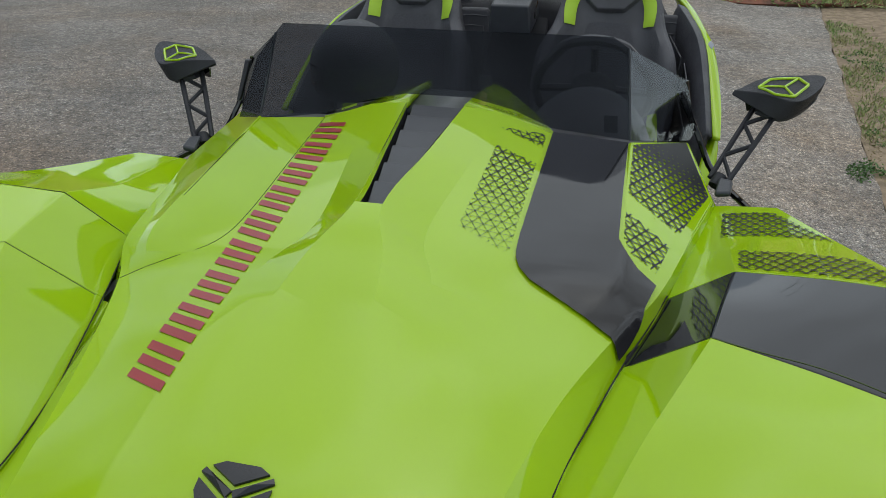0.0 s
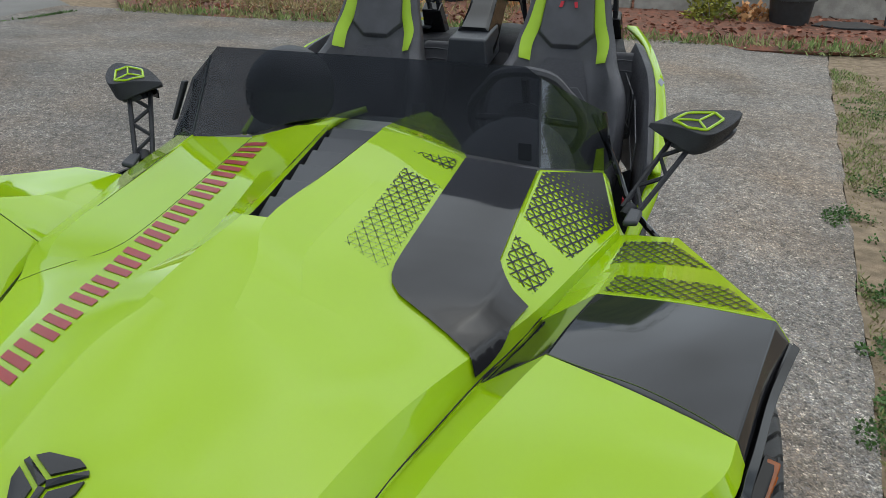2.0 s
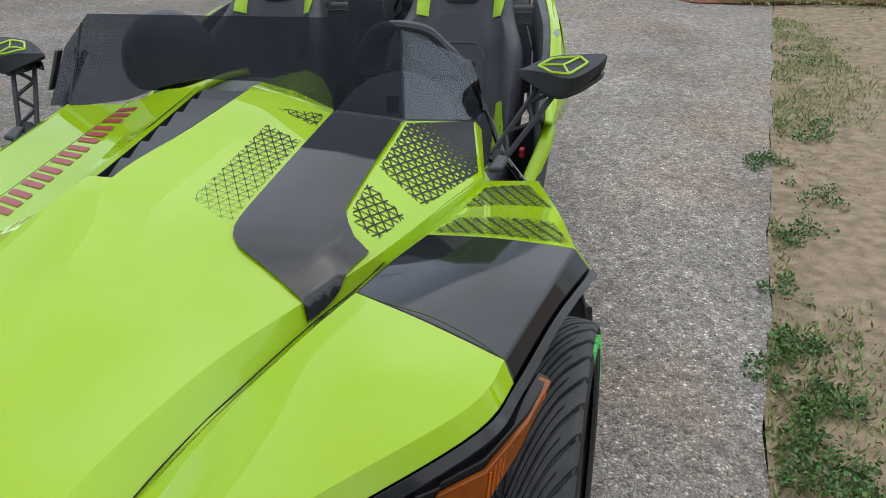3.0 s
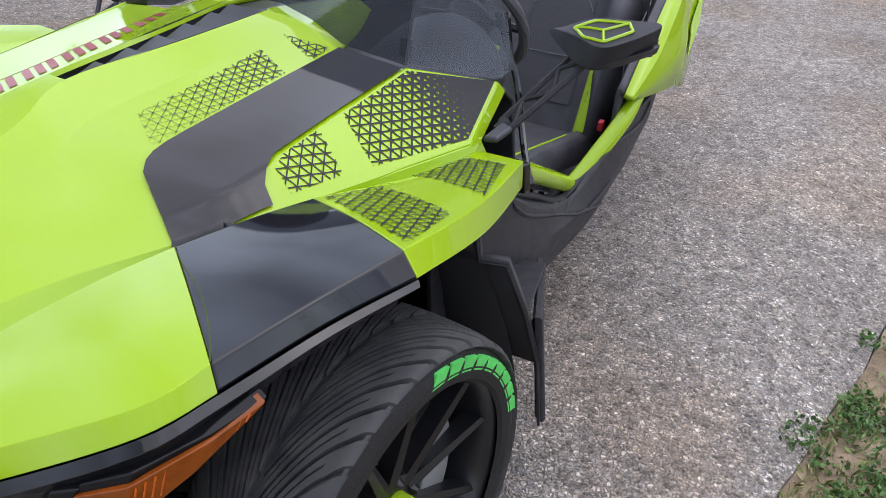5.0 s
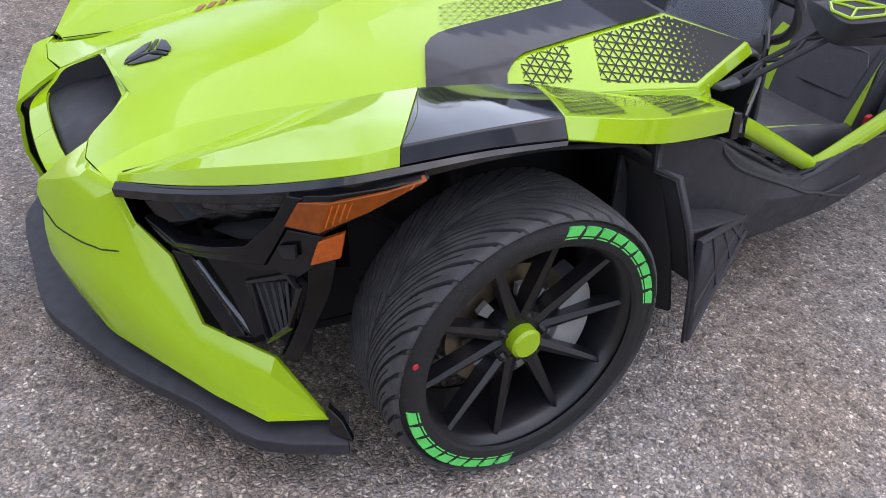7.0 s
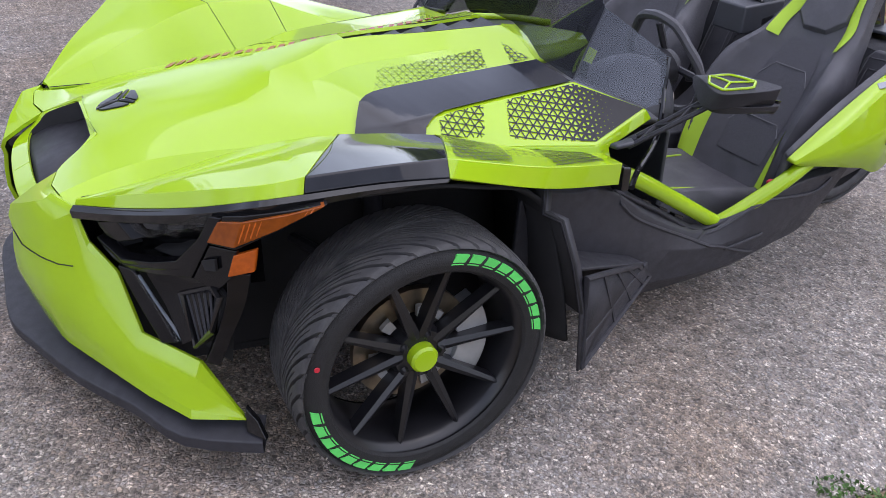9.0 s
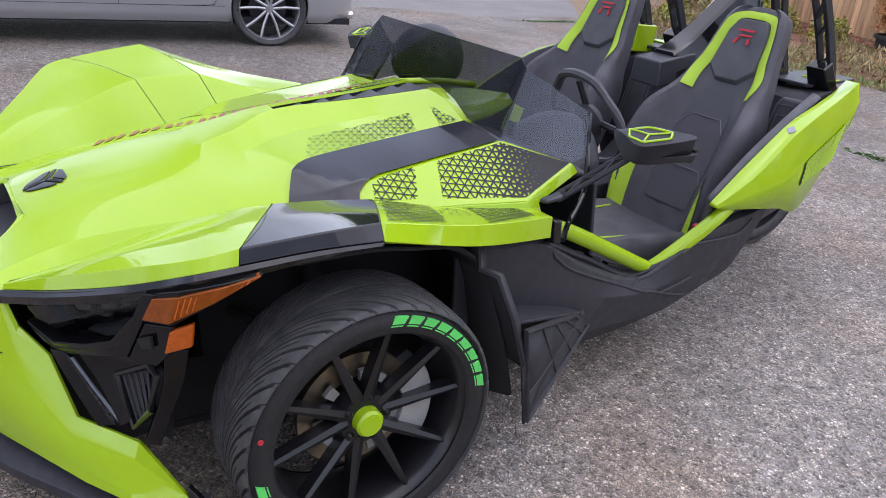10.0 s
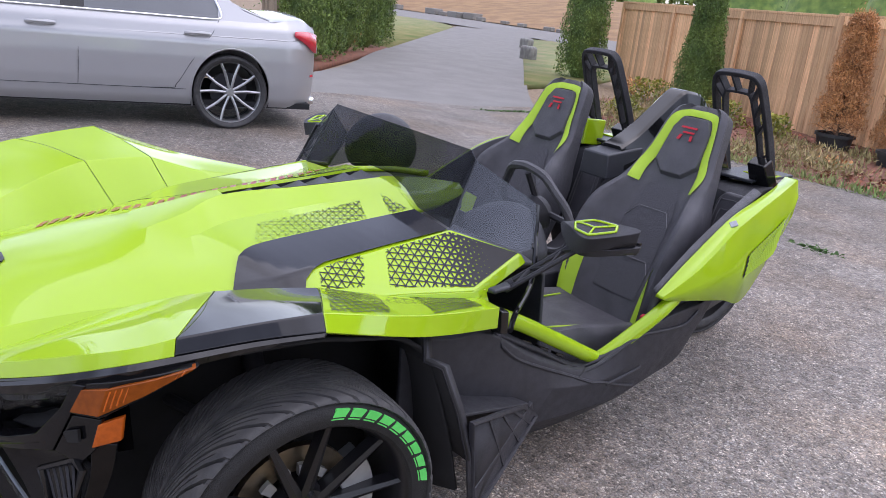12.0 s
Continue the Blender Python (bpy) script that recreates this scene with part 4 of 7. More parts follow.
# ---- nose, bumper and splitter ----
for sign in (1, -1):
    def s3(*pts):
        return [(sign * x, y, z) for x, y, z in pts]
    # lime rim round the scoop's side and front, with its dark inner wall
    rim_in = s3((0.150, -0.590, 0.686), (0.212, -0.680, 0.636), (0.222, -0.712, 0.600), (0.211, -0.741, 0.572), (0.12, -0.752, 0.566), (0.0, -0.755, 0.565))
    rim_out = s3((0.175, -0.592, 0.684), (0.240, -0.695, 0.628), (0.250, -0.735, 0.585), (0.222, -0.785, 0.546), (0.12, -0.800, 0.540), (0.0, -0.803, 0.538))
    rim_low = s3((0.170, -0.575, 0.640), (0.236, -0.680, 0.590), (0.244, -0.722, 0.545), (0.216, -0.772, 0.515), (0.12, -0.785, 0.508), (0.0, -0.788, 0.506))
    part("scoop_rim", sheet([[a, b, c] for a, b, c in zip(rim_in, rim_out, rim_low)], 4, 1, up=(0, -1, 0.5)), LIME, car, "lime rim of the nose scoop", 25, 0.004, 0.01)
    part("scoop_wall", sheet([[a, (a[0] * 0.93, a[1] + 0.012, a[2] - 0.05)] for a in rim_in], 4, 1, up=(-sign, 0, 0)), DARK, car)
    # bumper skin: the outer blocks stand clear of the scoop, with a black inner side
    r = [s3((0.238, -0.700, 0.626), (0.237, -0.816, 0.549), (0.262, -0.820, 0.492), (0.275, -0.825, 0.38), (0.285, -0.785, 0.255)),
         s3((0.325, -0.718, 0.626), (0.335, -0.786, 0.592), (0.350, -0.802, 0.49), (0.36, -0.805, 0.38), (0.37, -0.765, 0.254)),
         s3((0.41, -0.708, 0.638), (0.425, -0.742, 0.636), (0.435, -0.765, 0.49), (0.44, -0.772, 0.38), (0.44, -0.747, 0.253)),
         s3((0.483, -0.680, 0.636), (0.487, -0.692, 0.620), (0.49, -0.735, 0.49), (0.49, -0.750, 0.38), (0.48, -0.732, 0.252)),
         s3((0.516, -0.658, 0.553), (0.518, -0.676, 0.52), (0.518, -0.702, 0.46), (0.515, -0.725, 0.38), (0.53, -0.706, 0.251)),
         s3((0.598, -0.612, 0.508), (0.592, -0.635, 0.47), (0.585, -0.66, 0.43), (0.585, -0.688, 0.35), (0.605, -0.667, 0.250)),
         s3((0.672, -0.578, 0.372), (0.68, -0.588, 0.362), (0.69, -0.596, 0.35), (0.715, -0.603, 0.31), (0.76, -0.585, 0.246)),
         s3((0.85, -0.480, 0.385), (0.85, -0.486, 0.362), (0.85, -0.492, 0.34), (0.855, -0.505, 0.29), (0.875, -0.512, 0.244)),
         s3((0.905, -0.405, 0.256), (0.907, -0.402, 0.254), (0.91, -0.40, 0.252), (0.915, -0.397, 0.246), (0.92, -0.392, 0.240))]
    part("bumper_inner_side", sheet([[(p[0] + sign * 0.004, p[1] + 0.008, p[2] - 0.004), (p[0] + sign * 0.03, p[1] + 0.16, p[2] - 0.01)] for p in r[0]], 3, 1, up=(-sign, 0, 0)), GLOSS, car, "black inner side of the bumper block", 60, 0, 0.008)
    bumper = part("bumper", sheet(r, 1, 2, up=(0, -1, 0.2)), LIME, car, "lime front bumper with swept fang", 34, 0.006, 0.012, 3, 34)
    lip = [(0.0, -0.872), (0.22, -0.868), (0.35, -0.822), (0.55, -0.73), (0.72, -0.62), (0.874, -0.535), (0.965, -0.37)]
    inn = [(0.0, -0.74), (0.2, -0.74), (0.35, -0.72), (0.52, -0.66), (0.68, -0.56), (0.82, -0.47), (0.90, -0.34)]
    r = [[(sign * b[0], b[1], 0.225), (sign * a[0], a[1], 0.20), (sign * a[0], a[1] + 0.004, 0.165), (sign * b[0], b[1], 0.155)] for a, b in zip(lip, inn)]
    part("splitter", sheet(r, 3, 1, up=(0, -1, 0)), SATIN, car, "black plastic front splitter", 35, 0.005)
    # seam across the bumper's upper part
    skin = BVHTree.FromPolygons([v.co for v in bumper.data.vertices], [p.vertices[:] for p in bumper.data.polygons])
    p0, p1 = [Vector(p) for p in s3((0.264, -0.822, 0.494), (0.515, -0.702, 0.492))]
    pm = Vector(s3((0.38, -0.80, 0.486))[0])
    part("bumper_seam", tube([(lambda h: h[0] + (h[1] if h[1].y < 0 else -h[1]) * 0.001)(skin.find_nearest(p)) for p in spline([p0, pm, p1], 20)], 0.0016, 1, 6), DARK, bumper)
    # headlamp: bay, brow, clear lens, surround
    lamp = part("headlamp", sheet([s3((0.50, -0.60, 0.64), (0.53, -0.56, 0.53)), s3((0.66, -0.50, 0.69), (0.67, -0.46, 0.53)), s3((0.80, -0.41, 0.73), (0.80, -0.40, 0.55)), s3((0.92, -0.36, 0.79), (0.90, -0.34, 0.6))], 3, 3, up=(0.5 * sign, -1, 0)), LAMPBLACK, car, "black headlamp bay with clear lens")
    part("brow", sheet([s3((0.483, -0.684, 0.640), (0.49, -0.684, 0.618), (0.51, -0.64, 0.615)), s3((0.64, -0.595, 0.688), (0.645, -0.592, 0.660), (0.65, -0.55, 0.655)), s3((0.80, -0.482, 0.745), (0.806, -0.478, 0.712), (0.80, -0.44, 0.706)), s3((0.93, -0.385, 0.805), (0.936, -0.38, 0.772), (0.92, -0.35, 0.765))], 4, 1, up=(0.5 * sign, -1, 0.3)), GLOSS, lamp, "", 30, 0.004, 0.006)
    part("bay_roof", sheet([s3((0.50, -0.66, 0.628), (0.50, -0.58, 0.63)), s3((0.66, -0.57, 0.672), (0.66, -0.48, 0.68)), s3((0.86, -0.44, 0.75), (0.84, -0.39, 0.75))], 3, 1, up=(0, 0, -1)), LAMPBLACK, lamp, "", 30, 0, 0.008)
    part("bay_floor", sheet([s3((0.525, -0.636, 0.556), (0.55, -0.54, 0.56)), s3((0.62, -0.598, 0.540), (0.66, -0.47, 0.56)), s3((0.79, -0.503, 0.606), (0.80, -0.42, 0.61))], 3, 1, up=(0, 0, 1)), LAMPBLACK, lamp, "", 30, 0, 0.008)
    part("lens", prism(s3((0.60, -0.585, 0.664), (0.868, -0.452, 0.758), (0.845, -0.466, 0.715), (0.80, -0.49, 0.70), (0.775, -0.50, 0.668), (0.72, -0.525, 0.655), (0.69, -0.545, 0.630), (0.635, -0.57, 0.625)), (0, 0.035, 0.004)), CLEAR, lamp, "clear faceted headlamp lens", 25, 0.003)
    for pts in (((0.625, -0.56, 0.662), (0.70, -0.52, 0.688), (0.69, -0.525, 0.650), (0.65, -0.545, 0.637)), ((0.715, -0.51, 0.69), (0.785, -0.475, 0.718), (0.765, -0.485, 0.682), (0.72, -0.507, 0.664)), ((0.80, -0.467, 0.722), (0.86, -0.44, 0.748), (0.842, -0.45, 0.722), (0.81, -0.465, 0.708))):
        part("reflector", prism(s3(*pts), (0, 0.012, 0)), GREYP, lamp, "dark silver lamp reflector", 25, 0.003)
    part("lamp_baffle", prism(s3((0.53, -0.640, 0.612), (0.598, -0.602, 0.640), (0.632, -0.575, 0.602), (0.585, -0.60, 0.578), (0.548, -0.622, 0.580)), (sign * 0.01, 0.04, 0.01)), LAMPBLACK, lamp, "gloss dark lamp baffle", 25, 0.004)
    ring = [s3((0.518, -0.642, 0.566), (0.522, -0.634, 0.545)), s3((0.618, -0.602, 0.550), (0.618, -0.592, 0.519)), s3((0.715, -0.55, 0.583), (0.72, -0.537, 0.552)), s3((0.786, -0.508, 0.618), (0.822, -0.483, 0.590)), s3((0.848, -0.470, 0.700), (0.872, -0.457, 0.690)), s3((0.876, -0.452, 0.762), (0.905, -0.432, 0.768))]
    part("lamp_surround", sheet(ring, 1, 1, up=(0.5 * sign, -1, 0)), LAMPBLACK, lamp, "gloss black lamp surround", 20, 0.003, 0.03)
    part("bracket", prism(s3((0.822, -0.480, 0.590), (0.874, -0.453, 0.693), (0.948, -0.414, 0.712), (0.922, -0.42, 0.632), (0.87, -0.44, 0.572)), (-sign * 0.03, 0.03, 0)), LAMPBLACK, lamp, "gloss black signal bracket", 25, 0.004)
    part("socket", prism(s3((0.862, -0.468, 0.652), (0.90, -0.448, 0.672), (0.898, -0.446, 0.642), (0.87, -0.462, 0.632)), (-sign * 0.004, 0.006, 0)), DARK, lamp)
    sg = [s3((0.906, -0.436, 0.772), (0.874, -0.461, 0.695)), s3((0.958, -0.402, 0.792), (0.952, -0.424, 0.714)), s3((1.0, -0.32, 0.812), (0.988, -0.345, 0.762)), s3((1.020, -0.25, 0.826), (1.016, -0.258, 0.818))]
    part("signal_frame", sheet([[Vector(a) + Vector((-sign * 0.004, 0.006, 0)), Vector(b) + Vector((-sign * 0.004, 0.006, 0))] for a, b in sg], 1, 1, up=(sign, -0.5, 0)), LAMPBLACK, lamp, "", 20, 0.003, 0.02)
    sg = [[Vector(a).lerp(Vector(b), 0.16), Vector(b).lerp(Vector(a), 0.10)] for a, b in sg]
    signal = part("turn_signal", sheet(sg, 1, 1, up=(sign, -0.5, 0)), AMBER, lamp, "amber turn signal lens", 20, 0.003, 0.02)
    for i in range(13):
        t = 0.06 + 0.068 * i
        a0, a1 = [Vector(sg[1][k]).lerp(Vector(sg[3][k]), t) + Vector((sign * 0.0015, -0.0015, 0)) for k in (0, 1)]
        part("lens_rib", tube([a0.lerp(a1, 0.12), a0.lerp(a1, 0.88)], 0.0016, 1, 5), AMBERR, signal)
    part("side_reflector", prism(s3((0.943, -0.420, 0.698), (0.951, -0.372, 0.710), (0.936, -0.374, 0.648), (0.922, -0.428, 0.637)), (-sign * 0.012, 0.008, 0)), AMBERR, lamp, "orange side reflector", 25, 0.003)
    # dark lower intake with framed slit vent and light blade
    duct = part("side_intake", sheet([s3((0.53, -0.60, 0.545), (0.63, -0.55, 0.37)), s3((0.70, -0.50, 0.56), (0.74, -0.47, 0.37)), s3((0.90, -0.40, 0.64), (0.87, -0.41, 0.38))], 3, 2, up=(0.5 * sign, -1, 0)), DARK, car, "dark side intake")
    part("blade", sheet([s3((0.640, -0.588, 0.533), (0.660, -0.578, 0.530)), s3((0.70, -0.555, 0.47), (0.722, -0.545, 0.468)), s3((0.772, -0.518, 0.395), (0.786, -0.51, 0.398))], 3, 1, up=(0, -1, 0)), CLEAR, duct, "slim clear light blade", 30, 0.002, 0.01)
    part("blade_core", tube(s3((0.655, -0.57, 0.522), (0.713, -0.538, 0.462), (0.775, -0.503, 0.402)), 0.004, 2, 6), SILVERG, duct, "silver blade core")
    part("blade_shroud", sheet([s3((0.60, -0.61, 0.525), (0.645, -0.58, 0.532)), s3((0.66, -0.58, 0.45), (0.70, -0.55, 0.466)), s3((0.742, -0.545, 0.380), (0.772, -0.515, 0.392))], 3, 1, up=(0, -1, 0)), LAMPBLACK, duct, "", 40, 0.003, 0.012)
    part("gill_panel", sheet([s3((0.675, -0.558, 0.540), (0.750, -0.497, 0.560), (0.87, -0.44, 0.60)), s3((0.73, -0.525, 0.468), (0.760, -0.492, 0.516), (0.86, -0.44, 0.585)), s3((0.786, -0.505, 0.396), (0.815, -0.485, 0.425), (0.835, -0.478, 0.425))], 3, 1, up=(0, -1, 0)), LAMPBLACK, duct, "gloss black gill panel", 24, 0.003, 0.012)
    f = [Vector(p) for p in s3((0.760, -0.496, 0.518), (0.859, -0.446, 0.579), (0.889, -0.440, 0.572), (0.891, -0.456, 0.489), (0.834, -0.482, 0.417))]
    part("vent_backing", prism([p + Vector((0, 0.012, 0)) for p in f], (0, 0.01, 0)), DARK, duct)
    part("vent_frame", tube(f, 0.0085, 1, 6, closed=True), GLOSS, duct, "gloss black vent frame")
    for i in range(5):
        t = (i + 0.6) / 5.4
        part("vent_fin", tube([f[0].lerp(f[1], t) + Vector((0, 0.006, 0)), f[4].lerp(f[3], t) + Vector((0, 0.006, 0))], 0.0045, 1, 5), MATTE, duct)
    part("intake_post", sheet([s3((0.905, -0.425, 0.64), (0.93, -0.38, 0.64)), s3((0.905, -0.43, 0.56), (0.92, -0.39, 0.56)), s3((0.895, -0.455, 0.46), (0.90, -0.42, 0.46)), s3((0.868, -0.472, 0.39), (0.88, -0.44, 0.38))], 3, 1, up=(sign, -1, 0)), LAMPBLACK, duct, "", 40, 0.003, 0.02)
    part("splitter_tip", prism(s3((0.922, -0.398, 0.28), (0.945, -0.375, 0.25), (0.968, -0.36, 0.205), (0.932, -0.398, 0.215)), (-sign * 0.015, 0.01, 0)), GLOSS, car, "gloss black splitter end plate", 25, 0.003)

# black ramp in the nose scoop and grille under it
part("scoop_ramp", sheet([[(-0.15, -0.575, 0.640), (0.15, -0.575, 0.640)], [(-0.17, -0.60, 0.622), (0.17, -0.60, 0.622)], [(-0.205, -0.68, 0.592), (0.205, -0.68, 0.592)], [(-0.212, -0.748, 0.556), (0.212, -0.748, 0.556)]], 4, 4, up=(0, 0, 1)), SATIN, car, "black scoop ramp", 40, 0, 0.01)
part("mouth_panel", prism([(-0.27, -0.66, 0.56), (0.27, -0.66, 0.56), (0.29, -0.66, 0.20), (-0.29, -0.66, 0.20)], (0, 0.02, 0)), DARK, car, "black recess under the scoop")
for k in range(5):
    part("mouth_bar", prism([(-0.27, -0.70, 0.25 + 0.055 * k), (0.27, -0.70, 0.25 + 0.055 * k), (0.27, -0.70, 0.265 + 0.055 * k), (-0.27, -0.70, 0.265 + 0.055 * k)], (0, 0.03, 0)), MATTE, car, "", 30, 0.003)
part("scoop_back", prism([(-0.15, -0.57, 0.69), (0.15, -0.57, 0.69), (0.15, -0.57, 0.6), (-0.15, -0.57, 0.6)], (0, 0.01, 0)), DARK, car)


# hood badge of separate plain plates: three thin arms and three petals between them
plates = []
for turn in (30, 150, 270):
    plates.append(((turn - 60, 0.007), (turn - 4, 0.064), (turn + 4, 0.064), (turn + 60, 0.007)))
    plates.append(((turn + 60, 0.016), (turn + 12, 0.060), (turn + 31, 0.056), (turn + 89, 0.056), (turn + 108, 0.060)))
for pts in plates:
    foot = [drop(0.012 + d * math.cos(radians(a)), -0.502 + d * math.sin(radians(a)), 0.001) for a, d in pts]
    peak = sum(foot, Vector()) / len(foot) + Vector((0, 0, 0.010 if len(foot) == 4 else 0.006))
    bm = bmesh.new()
    lo, hi = [bm.verts.new(p) for p in foot], [bm.verts.new(p + Vector((0, 0, 0.004))) for p in foot]
    pk = bm.verts.new(peak)
    for i in range(len(foot)):
        j = (i + 1) % len(foot)
        bm.faces.new((lo[i], lo[j], hi[j], hi[i]))
        bm.faces.new((hi[i], hi[j], pk))
    bmesh.ops.recalc_face_normals(bm, faces=bm.faces)
    part("hood_badge", bm, BADGE, car, "dark plain faceted badge plate", 15)

# plain red bars in place of the hood wording, one block for each character
A0, A1 = Vector((-0.262, 0.665)), Vector((-0.236, -0.335))
for i in range(9):
    t0, t1 = i / 9 + 0.008, (i + 1) / 9 - 0.012
    a, b = A0.lerp(A1, t0), A0.lerp(A1, t1)
    d = (b - a)
    n = Vector((-d.y, d.x)).normalized() * 0.043
    sk = d.normalized() * 0.02
    w = d.length
    bm = bmesh.new()
    c = [a - n - sk, a + n + sk, b + n + sk, b - n - sk]

    def sub(u0, u1, v0, v1):
        def at(u, v):
            return c[0].lerp(c[3], u).lerp(c[1].lerp(c[2], u), v)
        laid([tuple(at(u, v)) for u, v in ((u0, v0), (u1, v0), (u1, v1), (u0, v1))], 0.015, 0.002, bm)
    for u0 in (0.0, 0.37, 0.74):
        sub(u0, u0 + 0.23, 0.0, 1.0)
    part("hood_mark", bm, RED, car, "plain dark red vinyl mark")


# black end cap of the fender wing with the mirror's grey foot bracket
for sign in (1, -1):
    part("wing_end_cap", prism([(sign * x, y, z) for x, y, z in ((0.727, 0.70, 0.722), (0.80, 0.677, 0.740), (0.862, 0.66, 0.748), (0.868, 0.66, 0.68), (0.80, 0.685, 0.655), (0.73, 0.705, 0.68))], (0, 0.03, -0.004)), GLOSS, car, "gloss black wing end cap", 25, 0.006)
    part("screen_pillar", tube([(sign * x, y, z) for x, y, z in ((0.605, 0.962, 0.968), (0.68, 0.93, 0.835), (0.73, 0.88, 0.748), (0.82, 0.75, 0.706), (0.864, 0.70, 0.684))], 0.0085, 4, 8), GLOSS, car, "gloss black screen pillar")
    part("mirror_bracket", prism([(sign * x, y, z) for x, y, z in ((0.722, 0.715, 0.745), (0.762, 0.71, 0.752), (0.77, 0.77, 0.762), (0.735, 0.78, 0.765))], (0, 0.0, 0.016)), GREYP, car, "grey mirror foot bracket", 25, 0.008)

# ---- wheel wells, suspension, flaps ----
for sign in (1, -1):
    def s3(*pts):
        return [(sign * x, y, z) for x, y, z in pts]
    r = [s3((0.62, -0.52, 0.56), (0.86, -0.44, 0.62)), s3((0.60, -0.30, 0.64), (0.92, -0.32, 0.765)), s3((0.60, 0.0, 0.655), (0.98, -0.05, 0.815)), s3((0.62, 0.2, 0.66), (0.98, 0.12, 0.80)), s3((0.66, 0.36, 0.66), (0.93, 0.34, 0.72)), s3((0.68, 0.42, 0.4), (0.97, 0.42, 0.5)), s3((0.68, 0.5, 0.16), (0.98, 0.47, 0.30))]
    part("wheel_well", sheet(r, 4, 2, up=(0, 0, -1)), DARK, car, "", 60, 0, 0.01)
    part("inner_panel", prism(s3((0.56, -0.6, 0.2), (0.56, -0.6, 0.62), (0.56, 0.0, 0.70), (0.58, 0.5, 0.70), (0.58, 0.5, 0.18)), (-sign * 0.02, 0, 0)), DARK, car)
    part("underfloor", prism(s3((0.0, -0.72, 0.19), (0.55, -0.6, 0.19), (0.62, 0.5, 0.19), (0.0, 0.5, 0.19)), (0, 0, 0.02)), DARK, car)
    for z0, z1 in ((0.30, 0.30), (0.52, 0.48)):
        bm = tube(s3((0.5, -0.2, z0), (0.87, 0.0, z1)), 0.016, 1, 8)
        tube(s3((0.5, 0.22, z0), (0.87, 0.0, z1)), 0.016, 1, 8, bm)
        part("suspension_arm", bm, MATTE, car, "black tubular suspension arm")
    part("shock_absorber", tube(s3((0.55, 0.05, 0.66), (0.80, 0.02, 0.34)), 0.03, 1, 10), MATTE, car)
    # flap behind the wheel: curved edge strip, web and side step
    edge = s3((0.93, 0.35, 0.80), (0.945, 0.352, 0.69), (0.988, 0.378, 0.684), (1.01, 0.425, 0.56), (1.03, 0.462, 0.42), (1.037, 0.487, 0.235))
    r = [[p, (p[0] - sign * 0.012, p[1] + 0.03, p[2])] for p in edge]
    flap = part("wheel_flap", sheet(r, 1, 1, up=(sign, -0.3, 0)), SATIN, car, "black plastic wheel flap", 20, 0, 0.006)
    r = [[p, (sign * 0.80, p[1] - 0.02, max(p[2], 0.36))] for p in edge[:5]]
    part("flap_web", sheet(r, 1, 2, up=(0, -1, 0)), DARK, flap, "", 30, 0, 0.008)
    a, b, c, d2 = [Vector(p) for p in s3((1.015, 0.47, 0.52), (0.86, 0.80, 0.42), (0.797, 0.921, 0.327), (1.032, 0.50, 0.245))]
    part("flap_step", tube([a, b, c, d2], 0.010, 1, 6, closed=True), SATIN, flap, "black step frame")
    part("flap_step", sheet([[a, d2], [b, b.lerp(d2, 0.45)], [c, c + Vector((0, -0.01, -0.03))]], 2, 2, up=(sign, 0, 0.5)), MATTE, flap, "", 30, 0, 0.008)
    top = s3((1.0, 0.46, 0.545), (0.80, 0.52, 0.50), (0.78, 0.80, 0.42), (0.86, 0.82, 0.425))
    part("flap_top", prism(top, (0, 0, -0.01)), SATIN, flap, "", 30, 0.003)
    part("flap_skirt", prism([c + Vector((0, 0, -0.02)), d2, d2 + Vector((-sign * 0.002, -0.005, 0.075)), Vector(s3((0.825, 0.872, 0.40))[0])], (-sign * 0.012, -0.006, 0)), SATIN, flap, "black step skirt", 25, 0.003)
    for t in (0.3, 0.55, 0.75):
        part("flap_rib", tube([a.lerp(b, t), d2.lerp(c, t + 0.15)], 0.007, 1, 5), SATIN, flap)


